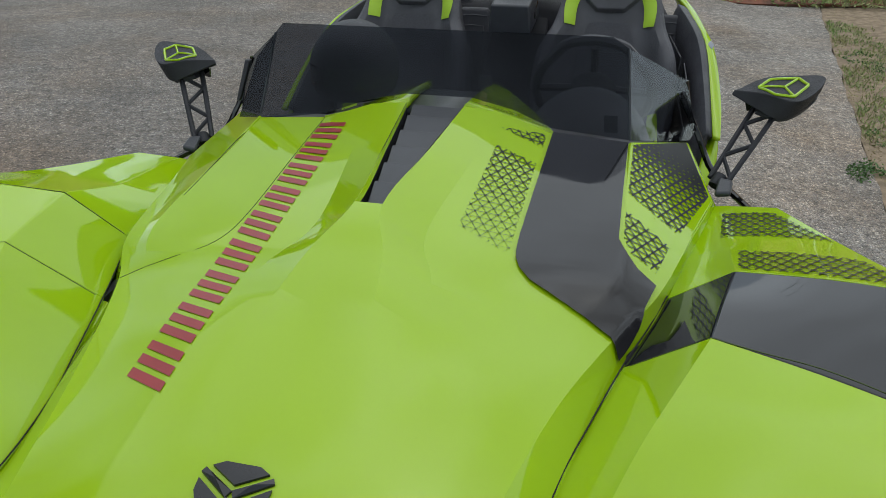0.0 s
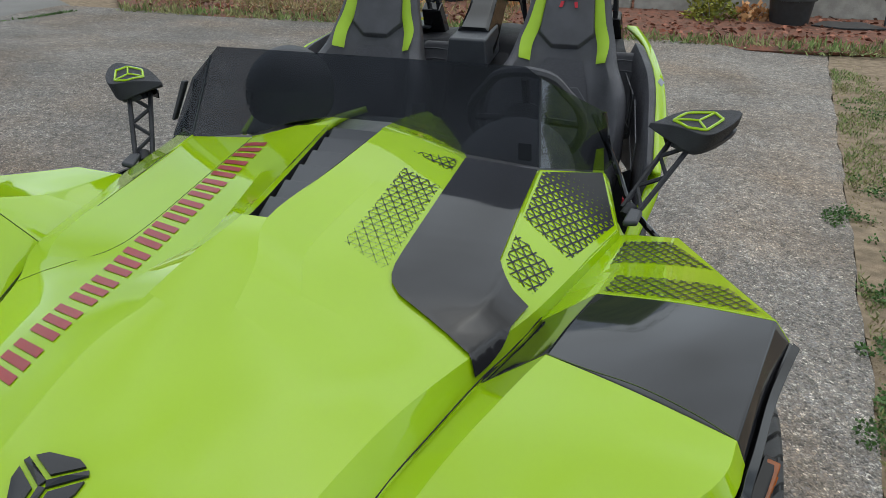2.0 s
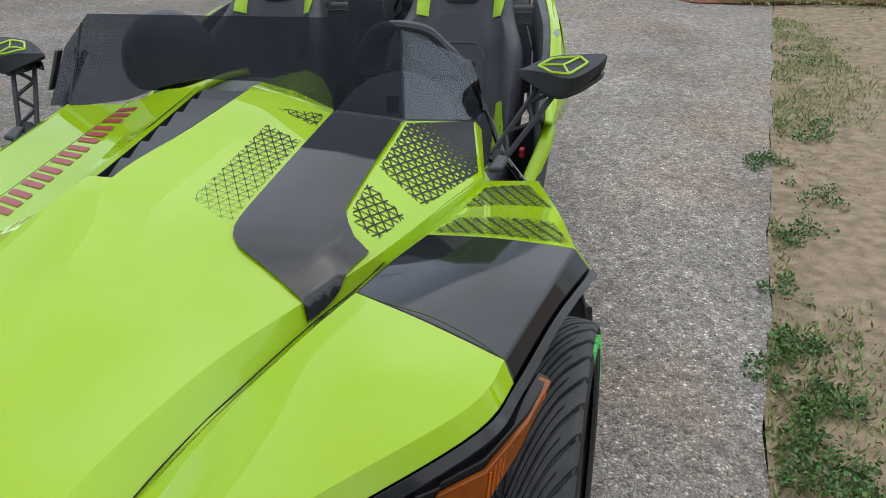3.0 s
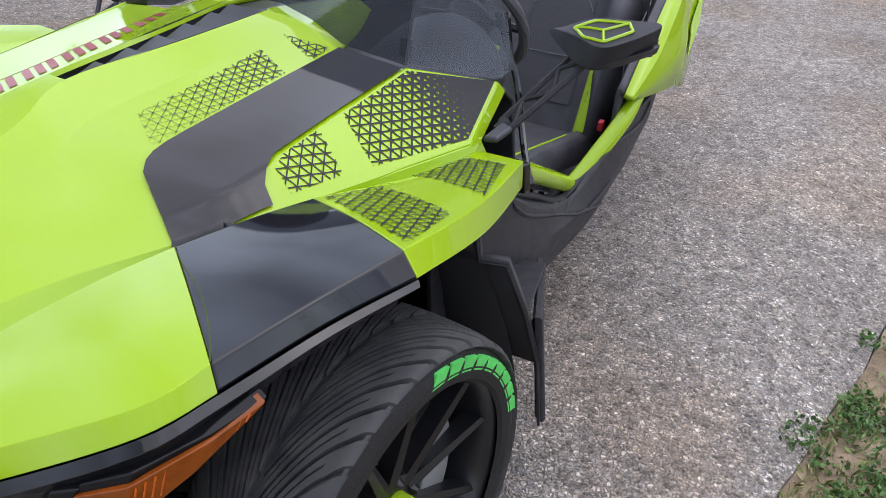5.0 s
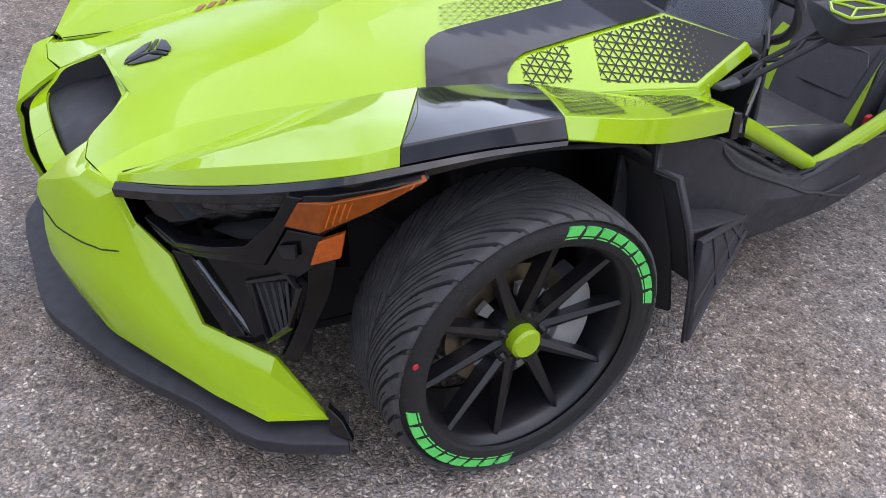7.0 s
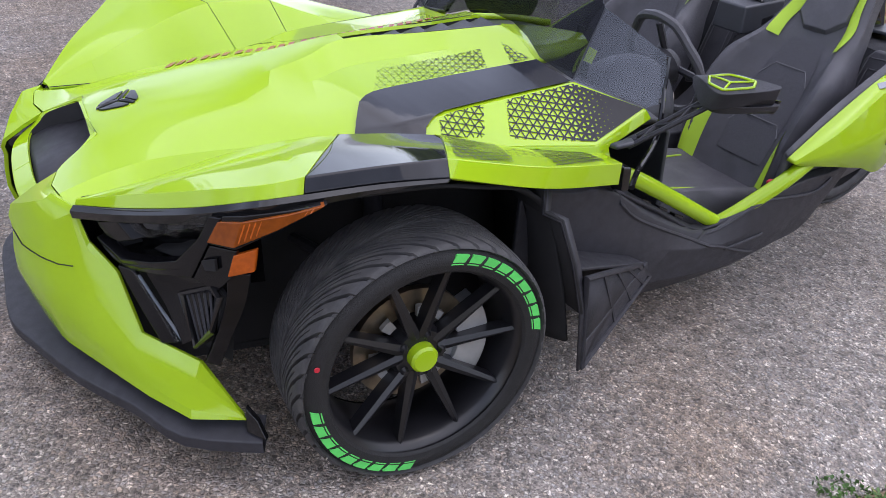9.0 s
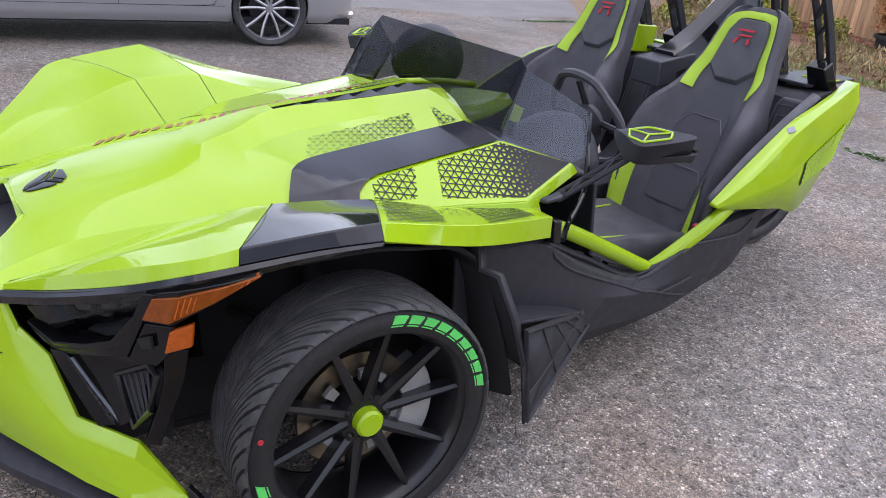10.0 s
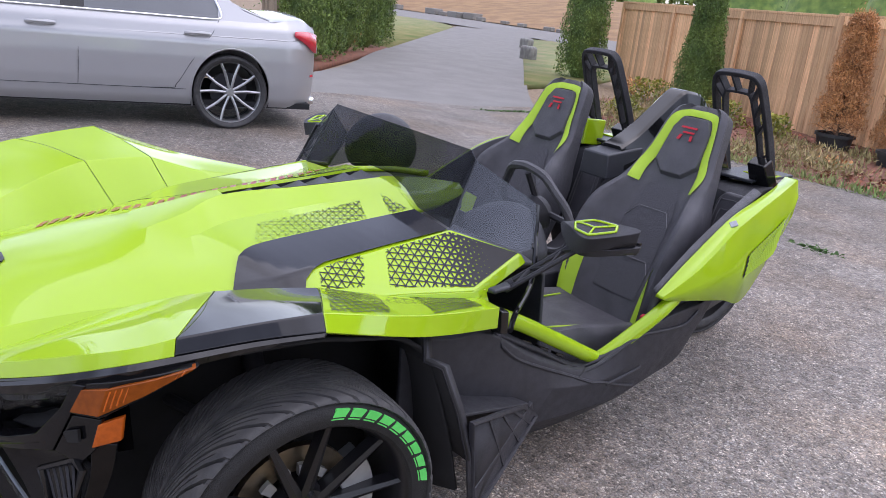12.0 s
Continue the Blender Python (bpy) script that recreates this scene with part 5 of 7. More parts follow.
# ---- tub, sills, tubes, quarter panels ----
for sign in (1, -1):
    def s3(*pts):
        return [(sign * x, y, z) for x, y, z in pts]
    r = [s3((0.79, 0.36, 0.78), (0.83, 0.36, 0.70), (0.835, 0.36, 0.50), (0.80, 0.36, 0.30), (0.70, 0.36, 0.18)),
         s3((0.78, 0.52, 0.73), (0.825, 0.52, 0.67), (0.83, 0.52, 0.48), (0.795, 0.52, 0.30), (0.69, 0.52, 0.17)),
         s3((0.765, 0.68, 0.675), (0.81, 0.68, 0.652), (0.82, 0.70, 0.48), (0.79, 0.70, 0.29), (0.68, 0.70, 0.165)),
         s3((0.745, 0.92, 0.55), (0.785, 0.90, 0.52), (0.80, 0.92, 0.42), (0.775, 0.92, 0.28), (0.67, 0.92, 0.16)),
         s3((0.715, 1.19, 0.425), (0.748, 1.18, 0.415), (0.772, 1.2, 0.37), (0.75, 1.2, 0.26), (0.65, 1.2, 0.155)),
         s3((0.725, 1.36, 0.50), (0.760, 1.36, 0.49), (0.77, 1.38, 0.40), (0.74, 1.38, 0.27), (0.63, 1.4, 0.16)),
         s3((0.73, 1.55, 0.565), (0.762, 1.55, 0.555), (0.765, 1.56, 0.45), (0.72, 1.56, 0.30), (0.60, 1.6, 0.17)),
         s3((0.722, 1.74, 0.588), (0.752, 1.74, 0.578), (0.748, 1.74, 0.48), (0.705, 1.74, 0.35), (0.58, 1.76, 0.25)),
         s3((0.718, 1.84, 0.632), (0.745, 1.84, 0.626), (0.74, 1.84, 0.60), (0.71, 1.83, 0.555), (0.60, 1.82, 0.50))]
    tub = part("tub_side", sheet(r, 4, 1, up=(sign, 0, 0)), SATIN, car, "black textured plastic tub side", 38, 0.006, 0.015)
    skin = BVHTree.FromPolygons([v.co for v in tub.data.vertices], [p.vertices[:] for p in tub.data.polygons])
    for line in (((0.785, 0.70, 0.63), (0.785, 0.79, 0.552), (0.785, 0.94, 0.482), (0.785, 1.126, 0.412), (0.785, 1.285, 0.344), (0.785, 1.454, 0.283)), ((0.785, 1.131, 0.41), (0.785, 1.213, 0.452), (0.785, 1.309, 0.496), (0.785, 1.406, 0.512), (0.785, 1.575, 0.508), (0.785, 1.668, 0.512), (0.785, 1.73, 0.55)), ((0.785, 1.27, 0.345), (0.785, 1.36, 0.36), (0.785, 1.44, 0.375))):
        on_skin = [skin.find_nearest(Vector((sign * x, y, z)))[0] + Vector((sign * 0.001, 0, 0)) for x, y, z in spline(line, 5)]
        part("tub_ridge", tube(on_skin, 0.0065, 1, 6), SATIN, tub)
    # step ledge inside the sill
    r = [s3((0.80, 0.70, 0.655), (0.66, 0.72, 0.62)), s3((0.772, 0.92, 0.545), (0.64, 0.94, 0.50)), s3((0.735, 1.17, 0.425), (0.62, 1.19, 0.38)), s3((0.745, 1.36, 0.49), (0.6, 1.40, 0.38))]
    part("sill_ledge", sheet(r, 3, 2, up=(0, 0, 1)), MATTE, car, "", 40, 0, 0.01)
    for i in range(3):
        y = 0.86 + 0.09 * i
        z = 0.60 - 0.48 * (y - 0.80)
        part("sill_rib", prism(s3((0.755 - i * 0.012, y, z), (0.70 - i * 0.012, y + 0.03, z - 0.02), (0.695 - i * 0.012, y + 0.065, z - 0.036), (0.75 - i * 0.012, y + 0.045, z - 0.02)), (0, 0, 0.012)), GLOSS, car, "", 30, 0.003)
    part("frame_tube", tube(s3((0.755, 0.72, 0.69), (0.757, 0.84, 0.640), (0.73, 1.05, 0.532), (0.702, 1.25, 0.428), (0.712, 1.28, 0.425), (0.74, 1.38, 0.50), (0.77, 1.50, 0.60), (0.74, 1.72, 0.72)), 0.026, 4, 12), LIME, car, "lime painted frame tube")
    # quarter panel
    r = [s3((0.772, 1.44, 0.662), (0.792, 1.45, 0.654), (0.794, 1.46, 0.646), (0.785, 1.472, 0.637)),
         s3((0.755, 1.62, 0.775), (0.792, 1.63, 0.738), (0.799, 1.611, 0.682), (0.805, 1.583, 0.63)),
         s3((0.73, 1.84, 0.893), (0.764, 1.85, 0.858), (0.798, 1.82, 0.726), (0.809, 1.774, 0.607)),
         s3((0.688, 2.04, 0.937), (0.722, 2.045, 0.912), (0.768, 1.994, 0.736), (0.792, 1.927, 0.58)),
         s3((0.642, 2.22, 0.967), (0.676, 2.23, 0.95), (0.72, 2.197, 0.825), (0.739, 2.141, 0.71)),
         s3((0.565, 2.42, 0.99), (0.605, 2.455, 0.983), (0.644, 2.421, 0.918), (0.679, 2.343, 0.85))]
    quarter = part("quarter_panel", sheet(r, 12, 1, up=(sign, 0, 0.2)), LIME, car, "lime rear quarter panel", 18, 0, 0.015)
    part("rivet", moved(box(bmesh.new(), -0.011, 0.011, -0.016, 0.016, -0.004, 0.003), Matrix.Translation((sign * 0.748, 1.84, 0.877)) @ Matrix.Rotation(radians(46 * sign), 4, "Y") @ Matrix.Rotation(radians(24), 4, "X")), SILVERG, quarter, "grey marker plate", 30, 0.002)
    skin = BVHTree.FromPolygons([v.co for v in quarter.data.vertices], [p.vertices[:] for p in quarter.data.polygons])
    mesh = [Vector(p) for p in s3((0.775, 1.902, 0.671), (0.775, 1.926, 0.75), (0.695, 2.258, 0.854), (0.715, 2.184, 0.727))]

    def out(u, v, lift):
        h = skin.find_nearest(mesh[0].lerp(mesh[3], u).lerp(mesh[1].lerp(mesh[2], u), v))
        n = h[1] if h[1].x * sign > 0 else -h[1]
        return h[0] + n * lift
    part("side_grille", sheet([[out(i / 8, j / 4, 0.003) for j in range(5)] for i in range(9)], 1, 1, up=(sign, 0, 0)), DARK, quarter, "black honeycomb side grille")
    bm = bmesh.new()
    for slant in (1, -1):
        for i in range(-4, 20):
            line = [((i + slant * (j / 5 - 0.5) * 5) / 16, j / 5) for j in range(6)]
            line = [(u, v) for u, v in line if 0 <= u <= 1]
            if len(line) > 1:
                tube([out(u, v, 0.005) for u, v in line], 0.0022, 1, 4, bm)
    part("grille_mesh", bm, LIME, quarter, "lime diamond mesh")
    # padded inner side
    r = [s3((0.765, 1.45, 0.66), (0.735, 1.46, 0.655), (0.725, 1.47, 0.45)), s3((0.752, 1.62, 0.77), (0.715, 1.63, 0.762), (0.70, 1.65, 0.45)), s3((0.728, 1.84, 0.888), (0.682, 1.855, 0.868), (0.665, 1.88, 0.5)), s3((0.66, 2.12, 0.955), (0.61, 2.11, 0.93), (0.60, 2.1, 0.5))]
    part("side_padding", sheet(r, 4, 3, up=(-sign, 0, 0.3)), LEATHER, car, "padded black inner side", 60, 0, 0.02)
    for lo_, hi_ in ((0.30, 0.62), (0.70, 0.95)):
        pts = []
        for u, v in ((lo_, 0.25), (hi_, 0.2), (hi_, 0.85), (lo_, 0.85)):
            k = min(int(u * 3), 2)
            g = u * 3 - k
            a_, b_ = [Vector(r[k][c]).lerp(Vector(r[k + 1][c]), g) for c in (1, 2)]
            pts.append(a_.lerp(b_, v * 0.6) + Vector((-sign * 0.022, -0.004, 0)))
        part("padding_stitch", tube(pts, 0.0025, 1, 5, closed=True), STITCH, car)
# cabin floor and rear bulkhead
part("cabin_floor", prism([(-0.66, 0.6, 0.2), (0.66, 0.6, 0.2), (0.58, 1.72, 0.25), (-0.58, 1.72, 0.25)], (0, 0, 0.02)), DARK, car)
part("firewall", prism([(-0.7, 0.62, 0.2), (0.7, 0.62, 0.2), (0.7, 0.62, 0.72), (-0.7, 0.62, 0.72)], (0, 0.02, 0)), DARK, car)
r = [[(-0.40, 2.08, 0.42), (-0.2, 2.1, 0.40), (0, 2.1, 0.40), (0.2, 2.1, 0.40), (0.40, 2.08, 0.42)], [(-0.60, 2.12, 0.80), (-0.3, 2.2, 0.82), (0, 2.2, 0.85), (0.3, 2.2, 0.82), (0.60, 2.12, 0.80)], [(-0.58, 2.2, 0.93), (-0.3, 2.28, 0.92), (0, 2.3, 0.95), (0.3, 2.28, 0.92), (0.58, 2.2, 0.93)], [(-0.5, 2.6, 0.93), (-0.28, 2.65, 0.90), (0, 2.7, 0.93), (0.28, 2.65, 0.90), (0.5, 2.6, 0.93)], [(-0.3, 2.9, 0.80), (-0.2, 2.95, 0.80), (0, 3.0, 0.82), (0.2, 2.95, 0.80), (0.3, 2.9, 0.80)]]
part("rear_deck", sheet(r, 3, 3, up=(0, -0.4, 1)), MATTE, car, "dark grey rear deck", 40, 0, 0.02)
for sign in (1, -1):
    part("deck_flash", prism([(sign * 0.36, 2.42, 0.955), (sign * 0.5, 2.40, 0.962), (sign * 0.47, 2.62, 0.95), (sign * 0.40, 2.66, 0.945)], (0, 0, 0.012)), LIME, car, "lime deck flash", 30, 0.004)
part("deck_box", prism([(-0.60, 2.20, 0.93), (-0.42, 2.20, 0.93), (-0.43, 2.22, 1.06), (-0.58, 2.22, 1.05)], (0, 0.14, -0.01)), LIME, car, "lime upright deck cover", 30, 0.008)
# centre spine between the seats, rising to the rear
r = []
for y, w, z in ((1.95, 0.062, 1.02), (2.06, 0.056, 1.075), (2.22, 0.050, 1.195), (2.31, 0.055, 1.262), (2.36, 0.060, 1.268), (2.46, 0.070, 1.235), (2.54, 0.08, 1.06)):
    low = max(0.90, z - 0.10)
    r.append([(-w - 0.025, y + 0.01, low), (-w, y, z - 0.012), (-w + 0.014, y, z), (w - 0.014, y, z), (w, y, z - 0.012), (w + 0.025, y + 0.01, low)])
part("centre_spine", sheet(r, 3, 1, up=(0, -0.3, 1)), GLOSS, car, "black centre spine rising behind the seats", 24, 0.008, 0.02)
part("spine_foot", prism([(-0.075, 1.855, 0.99), (0.075, 1.855, 0.99), (0.085, 1.855, 0.88), (-0.085, 1.855, 0.88)], (0, 0.22, 0.03)), GREYP, car, "dark grey spine foot", 30, 0.01)
r = [[(-0.1, 1.15, 0.62), (0.1, 1.15, 0.62)], [(-0.11, 1.45, 0.50), (0.11, 1.45, 0.50)], [(-0.12, 1.8, 0.56), (0.12, 1.8, 0.56)], [(-0.12, 2.1, 0.9), (0.12, 2.1, 0.9)]]
part("centre_console", sheet([[(a[0], a[1], 0.25), a, b, (b[0], b[1], 0.25)] for a, b in r], 4, 1, up=(0, 0, 1)), MATTE, car, "black centre console", 35, 0.01)


# ---- seats ----
def seat(cx):
    def q(rows):
        return [[(cx + x, y, z) for x, y, z in r] for r in rows]

    def ring(y, z, w, dep, bol, lean):
        """A closed section across the backrest: bolsters forward at the sides."""
        f = Vector((0, -math.cos(lean), math.sin(lean)))
        c = Vector((0, y, z))
        prof = [(-w, 0.0), (-w * 1.0, bol), (-w * 0.82, bol + 0.012), (-w * 0.62, bol * 0.35), (-w * 0.3, 0.01), (0, 0.005), (w * 0.3, 0.01), (w * 0.62, bol * 0.35), (w * 0.82, bol + 0.012), (w * 1.0, bol), (w, 0.0), (w * 0.8, -dep), (-w * 0.8, -dep)]
        return [tuple(c + Vector((x, 0, 0)) + f * d) for x, d in prof]
    lean = radians(26)
    levels = [(1.66, 0.40, 0.235, 0.09, 0.07), (1.71, 0.52, 0.25, 0.10, 0.10), (1.77, 0.66, 0.26, 0.10, 0.115), (1.835, 0.80, 0.25, 0.10, 0.10), (1.89, 0.91, 0.205, 0.10, 0.045), (1.93, 0.99, 0.185, 0.09, 0.018), (1.97, 1.08, 0.160, 0.085, 0.012), (2.01, 1.17, 0.143, 0.08, 0.012), (2.04, 1.225, 0.122, 0.07, 0.01), (2.055, 1.245, 0.08, 0.05, 0.005)]
    rows = [ring(y, z, w, d, b, lean) for y, z, w, d, b in levels]
    bm = sheet(q(rows), 4, 2, ring=True)
    bmesh.ops.holes_fill(bm, edges=bm.edges)
    bmesh.ops.recalc_face_normals(bm, faces=bm.faces)
    tree = BVHTree.FromBMesh(bm)
    back_ = part("backrest", bm, LEATHER, car, "black bucket seat with lime bands", 50)
    # laid strips, thrown on to the front of the backrest
    fwd = Vector((0, -math.cos(lean), math.sin(lean)))

    def on(x, t, lift=0.004):
        y, z = 1.66 + t * 0.40, 0.40 + t * 0.845
        h = tree.ray_cast(Vector((cx + x, y, z)) + fwd * 0.5, -fwd)
        return (h[0] if h[0] else Vector((cx + x, y, z))) + fwd * lift

    def band(line, mat, name, label="", lift=0.005):
        a = spline([(x, t, 0) for x, t, _ in line], 5)
        w = spline([(g, 0, 0) for _, _, g in line], 5)
        rows = []
        for i, p in enumerate(a):
            g = w[i].x / 2
            d = a[min(i + 1, len(a) - 1)] - a[max(i - 1, 0)]
            e = Vector((d.y * 0.93, -d.x, 0)).normalized() * g
            rows.append([on(p.x - e.x, p.y - e.y / 0.93, lift), on(p.x, p.y, lift + 0.003), on(p.x + e.x, p.y + e.y / 0.93, lift)])
        return part(name, sheet(rows, 1, 1, up=tuple(fwd)), mat, back_, label, 60)
    band([(-0.145, 0.60, 0.038), (-0.146, 0.68, 0.046), (-0.125, 0.76, 0.044), (-0.112, 0.85, 0.036), (-0.098, 0.915, 0.034), (-0.075, 0.948, 0.032), (-0.03, 0.956, 0.03), (0.03, 0.956, 0.03), (0.075, 0.948, 0.032), (0.098, 0.915, 0.034), (0.112, 0.85, 0.036), (0.125, 0.76, 0.044), (0.146, 0.68, 0.046), (0.145, 0.60, 0.038)], LIMEV, "lime_band", "arched lime vinyl band")
    # headrest pad: pointed plate
    pad = [(-0.102, 0.725), (-0.088, 0.88), (-0.06, 0.93), (0.06, 0.93), (0.088, 0.88), (0.102, 0.725), (0.05, 0.672), (-0.05, 0.672)]
    b = bmesh.new()
    cpt = b.verts.new(on(0, 0.82, 0.022))
    rim = [b.verts.new(on(x, t, 0.016)) for x, t in pad]
    low = [b.verts.new(on(x * 1.06, 0.82 + (t - 0.82) * 1.08, 0.0)) for x, t in pad]
    for i in range(len(pad)):
        j = (i + 1) % len(pad)
        b.faces.new((cpt, rim[i], rim[j]))
        b.faces.new((rim[i], low[i], low[j], rim[j]))
    bmesh.ops.recalc_face_normals(b, faces=b.faces)
    part("headrest_pad", b, LEATHER, back_, "black headrest pad", 40, 0.004)
    for pts in (((-0.036, 0.884), (0.040, 0.884), (0.038, 0.876), (-0.038, 0.876)), ((-0.022, 0.862), (0.034, 0.862), (0.032, 0.854), (-0.024, 0.854)), ((-0.032, 0.846), (-0.020, 0.846), (-0.026, 0.822), (-0.038, 0.822)), ((0.018, 0.846), (0.030, 0.846), (0.034, 0.822), (0.022, 0.822))):
        part("seat_mark", prism([on(x, t, 0.0215) for x, t in pts], fwd * 0.003), REDT, back_, "plain red embroidered mark")
    # insert and stitching
    band([(0, 0.10, 0.22), (0, 0.3, 0.24), (0, 0.5, 0.21), (0, 0.62, 0.14)], LEATHERC, "insert", "black woven insert", 0.002)
    for pts in (((-0.11, 0.44), (-0.07, 0.50), (0.07, 0.50), (0.11, 0.44)), ((-0.12, 0.22), (-0.09, 0.27), (0.09, 0.27), (0.12, 0.22))):
        part("stitch", tube([on(x, t, 0.005) for x, t in pts], 0.0022, 1, 5), STITCH, back_)
    for s in (-1, 1):
        band([(s * 0.19, 0.0, 0.055), (s * 0.195, 0.12, 0.05), (s * 0.19, 0.25, 0.03)], LIMEV, "lime_flash", "lime vinyl flash")
    # cushion
    rows = []
    for y, z, w, b2 in ((1.10, 0.40, 0.20, 0.0), (1.13, 0.455, 0.215, 0.01), (1.25, 0.462, 0.225, 0.028), (1.45, 0.435, 0.23, 0.035), (1.66, 0.415, 0.23, 0.03)):
        rows.append([(-w, y, 0.30), (-w * 1.02, y, z), (-w * 0.85, y, z + b2), (-w * 0.6, y, z), (0, y, z - 0.006), (w * 0.6, y, z), (w * 0.85, y, z + b2), (w * 1.02, y, z), (w, y, 0.30)])
    bm = sheet(q(rows), 4, 2, up=(0, 0, 1))
    bmesh.ops.holes_fill(bm, edges=bm.edges)
    part("cushion", bm, LEATHER, car, "black seat cushion", 50)
    for s in (-1, 1):
        part("cushion_piping", tube([(cx + s * 0.13, 1.2, 0.468), (cx + s * 0.15, 1.4, 0.452), (cx + s * 0.17, 1.56, 0.44)], 0.004, 3, 6), LIMEV, car, "lime piping")


for cx in (0.375, -0.40):
    seat(cx)
# padded shoulder panels beside the seats, with a stitched border
for cx in (0.585, -0.185):
    def pane_at(u, v, d):
        return Vector((cx + u, 1.99 + 0.30 * (v - 0.70) - d, v + 0.3 * d))
    corners = ((-0.075, 0.58), (0.075, 0.62), (0.085, 0.90), (0.06, 0.935), (-0.05, 0.935), (-0.075, 0.90))
    pad = part("shoulder_panel", prism([pane_at(u, v, 0.0) for u, v in corners], (0, 0.03, 0)), LEATHER, car, "padded black shoulder panel", 30, 0.012, 0, 3)
    for k in (0.80, 0.58):
        part("padding_stitch", tube([pane_at(u * k, 0.76 + (v - 0.76) * (k + 0.04), 0.002) for u, v in corners], 0.0022, 2, 5, closed=True), STITCH, pad)


def rail(path, nrm, wide, deep):
    """A flat bar of rectangular section along a line, its depth along nrm."""
    rows = []
    line = spline(path, 4) if len(path) > 2 else [Vector(p) for p in path]
    for i, p in enumerate(line):
        d = (line[min(i + 1, len(line) - 1)] - line[max(i - 1, 0)]).normalized()
        m = d.cross(nrm).normalized() * wide / 2
        e = nrm * deep / 2
        rows.append([p - m - e, p + m - e, p + m + e, p - m + e])
    bm = sheet(rows, 1, 1, ring=True)
    bmesh.ops.holes_fill(bm, edges=bm.edges)
    bmesh.ops.recalc_face_normals(bm, faces=bm.faces)
    return bm


def hoop(cx):
    """A roll hoop of an outer and an inner rail joined by webs."""
    nrm = Vector((0, 0.919, 0.395))
    o = [(-0.135, 2.42, 0.90), (-0.13, 2.34, 1.10), (-0.114, 2.235, 1.32), (-0.098, 2.21, 1.372), (-0.06, 2.20, 1.388), (0.06, 2.20, 1.388), (0.098, 2.21, 1.372), (0.114, 2.235, 1.32), (0.13, 2.34, 1.10), (0.135, 2.42, 0.90)]
    i = [(-0.085, 2.42, 0.90), (-0.084, 2.34, 1.09), (-0.072, 2.26, 1.26), (-0.062, 2.24, 1.305), (-0.045, 2.236, 1.318), (0.045, 2.236, 1.318), (0.062, 2.24, 1.305), (0.072, 2.26, 1.26), (0.084, 2.34, 1.09), (0.085, 2.42, 0.90)]
    mv = lambda l: [Vector((cx + x, y, z)) for x, y, z in l]
    oo, ii = mv(o), mv(i)
    h = part("roll_hoop", rail(oo, nrm, 0.020, 0.040), MATTE, car, "black pierced roll hoop", 30, 0.005)
    part("inner_hoop", rail(ii, nrm, 0.011, 0.034), MATTE, h, "", 30, 0.003)
    for a in range(len(o) - 1):
        for u in ((0.1, 0.5) if a in (0, 1, 7, 8) else (0.35,)):
            part("web", rail([oo[a].lerp(oo[a + 1], u), ii[a].lerp(ii[a + 1], min(1, u + 0.15))], nrm, 0.009, 0.034), MATTE, h)
    for s in (-1, 1):
        part("foot", prism(mv([(s * 0.16, 2.33, 1.06), (s * 0.075, 2.33, 1.06), (s * 0.065, 2.44, 0.88), (s * 0.175, 2.44, 0.88)]), (0, -0.05, -0.03)), GLOSS, h, "", 30, 0.008)


for cx in (0.385, -0.40):
    hoop(cx)
    part("deck_plate", prism([(cx - 0.11, 2.30, 0.945), (cx + 0.11, 2.30, 0.945), (cx + 0.10, 2.62, 0.955), (cx - 0.10, 2.62, 0.955)], (0, 0, 0.014)), GREYP, car, "grey deck plate", 30, 0.005)

# steering wheel, column, stalk
sw = Matrix.Translation((0.375, 1.20, 0.866)) @ Matrix.Rotation(radians(-66), 4, "X")
ringp = [sw @ Vector((0.175 * math.cos(a), 0.165 * math.sin(a) - (0.02 if math.sin(a) < -0.8 else 0), 0)) for a in (2 * math.pi * i / 24 for i in range(24))]
wheel = part("steering_wheel", tube(ringp, 0.016, 2, 8, closed=True), LEATHER, car, "black leather steering wheel")
part("boss", moved(lathe([(0, 0.03), (0.05, 0.03), (0.07, 0.0), (0.05, -0.05), (0.03, -0.22)], 20, "Z"), sw), MATTE, wheel)
for a in (0, math.pi, -math.pi / 2):
    part("spoke", tube([sw @ Vector((0.05 * math.cos(a), 0.05 * math.sin(a), 0.01)), sw @ Vector((0.17 * math.cos(a), 0.16 * math.sin(a), 0))], 0.012, 1, 6), MATTE, wheel)
rows_ = []
for y, z, w in ((0.86, 0.79, 0.21), (0.95, 0.86, 0.20), (1.05, 0.905, 0.185), (1.12, 0.90, 0.17)):
    rows_.append([(0.375 + w * math.cos(a), y, 0.74 + (z - 0.74) * math.sin(a)) for a in [math.pi * (1 - i / 12) for i in range(13)]])
part("gauge_hood", sheet(rows_, 3, 1, up=(0, 0, 1)), DASH, car, "black domed gauge hood", 50, 0, 0.01)
part("key_tag", prism([(0.43, 0.80, 0.915), (0.465, 0.80, 0.915), (0.47, 0.79, 0.872), (0.435, 0.79, 0.872)], (0, 0.005, 0)), GREYP, car, "grey tag hanging on the dash")
part("dash_label", prism([(0.045, 1.062, 0.93), (0.085, 1.062, 0.93), (0.085, 1.062, 0.885), (0.045, 1.062, 0.885)], (0, 0.004, 0)), STITCH, car, "small pale dash label")

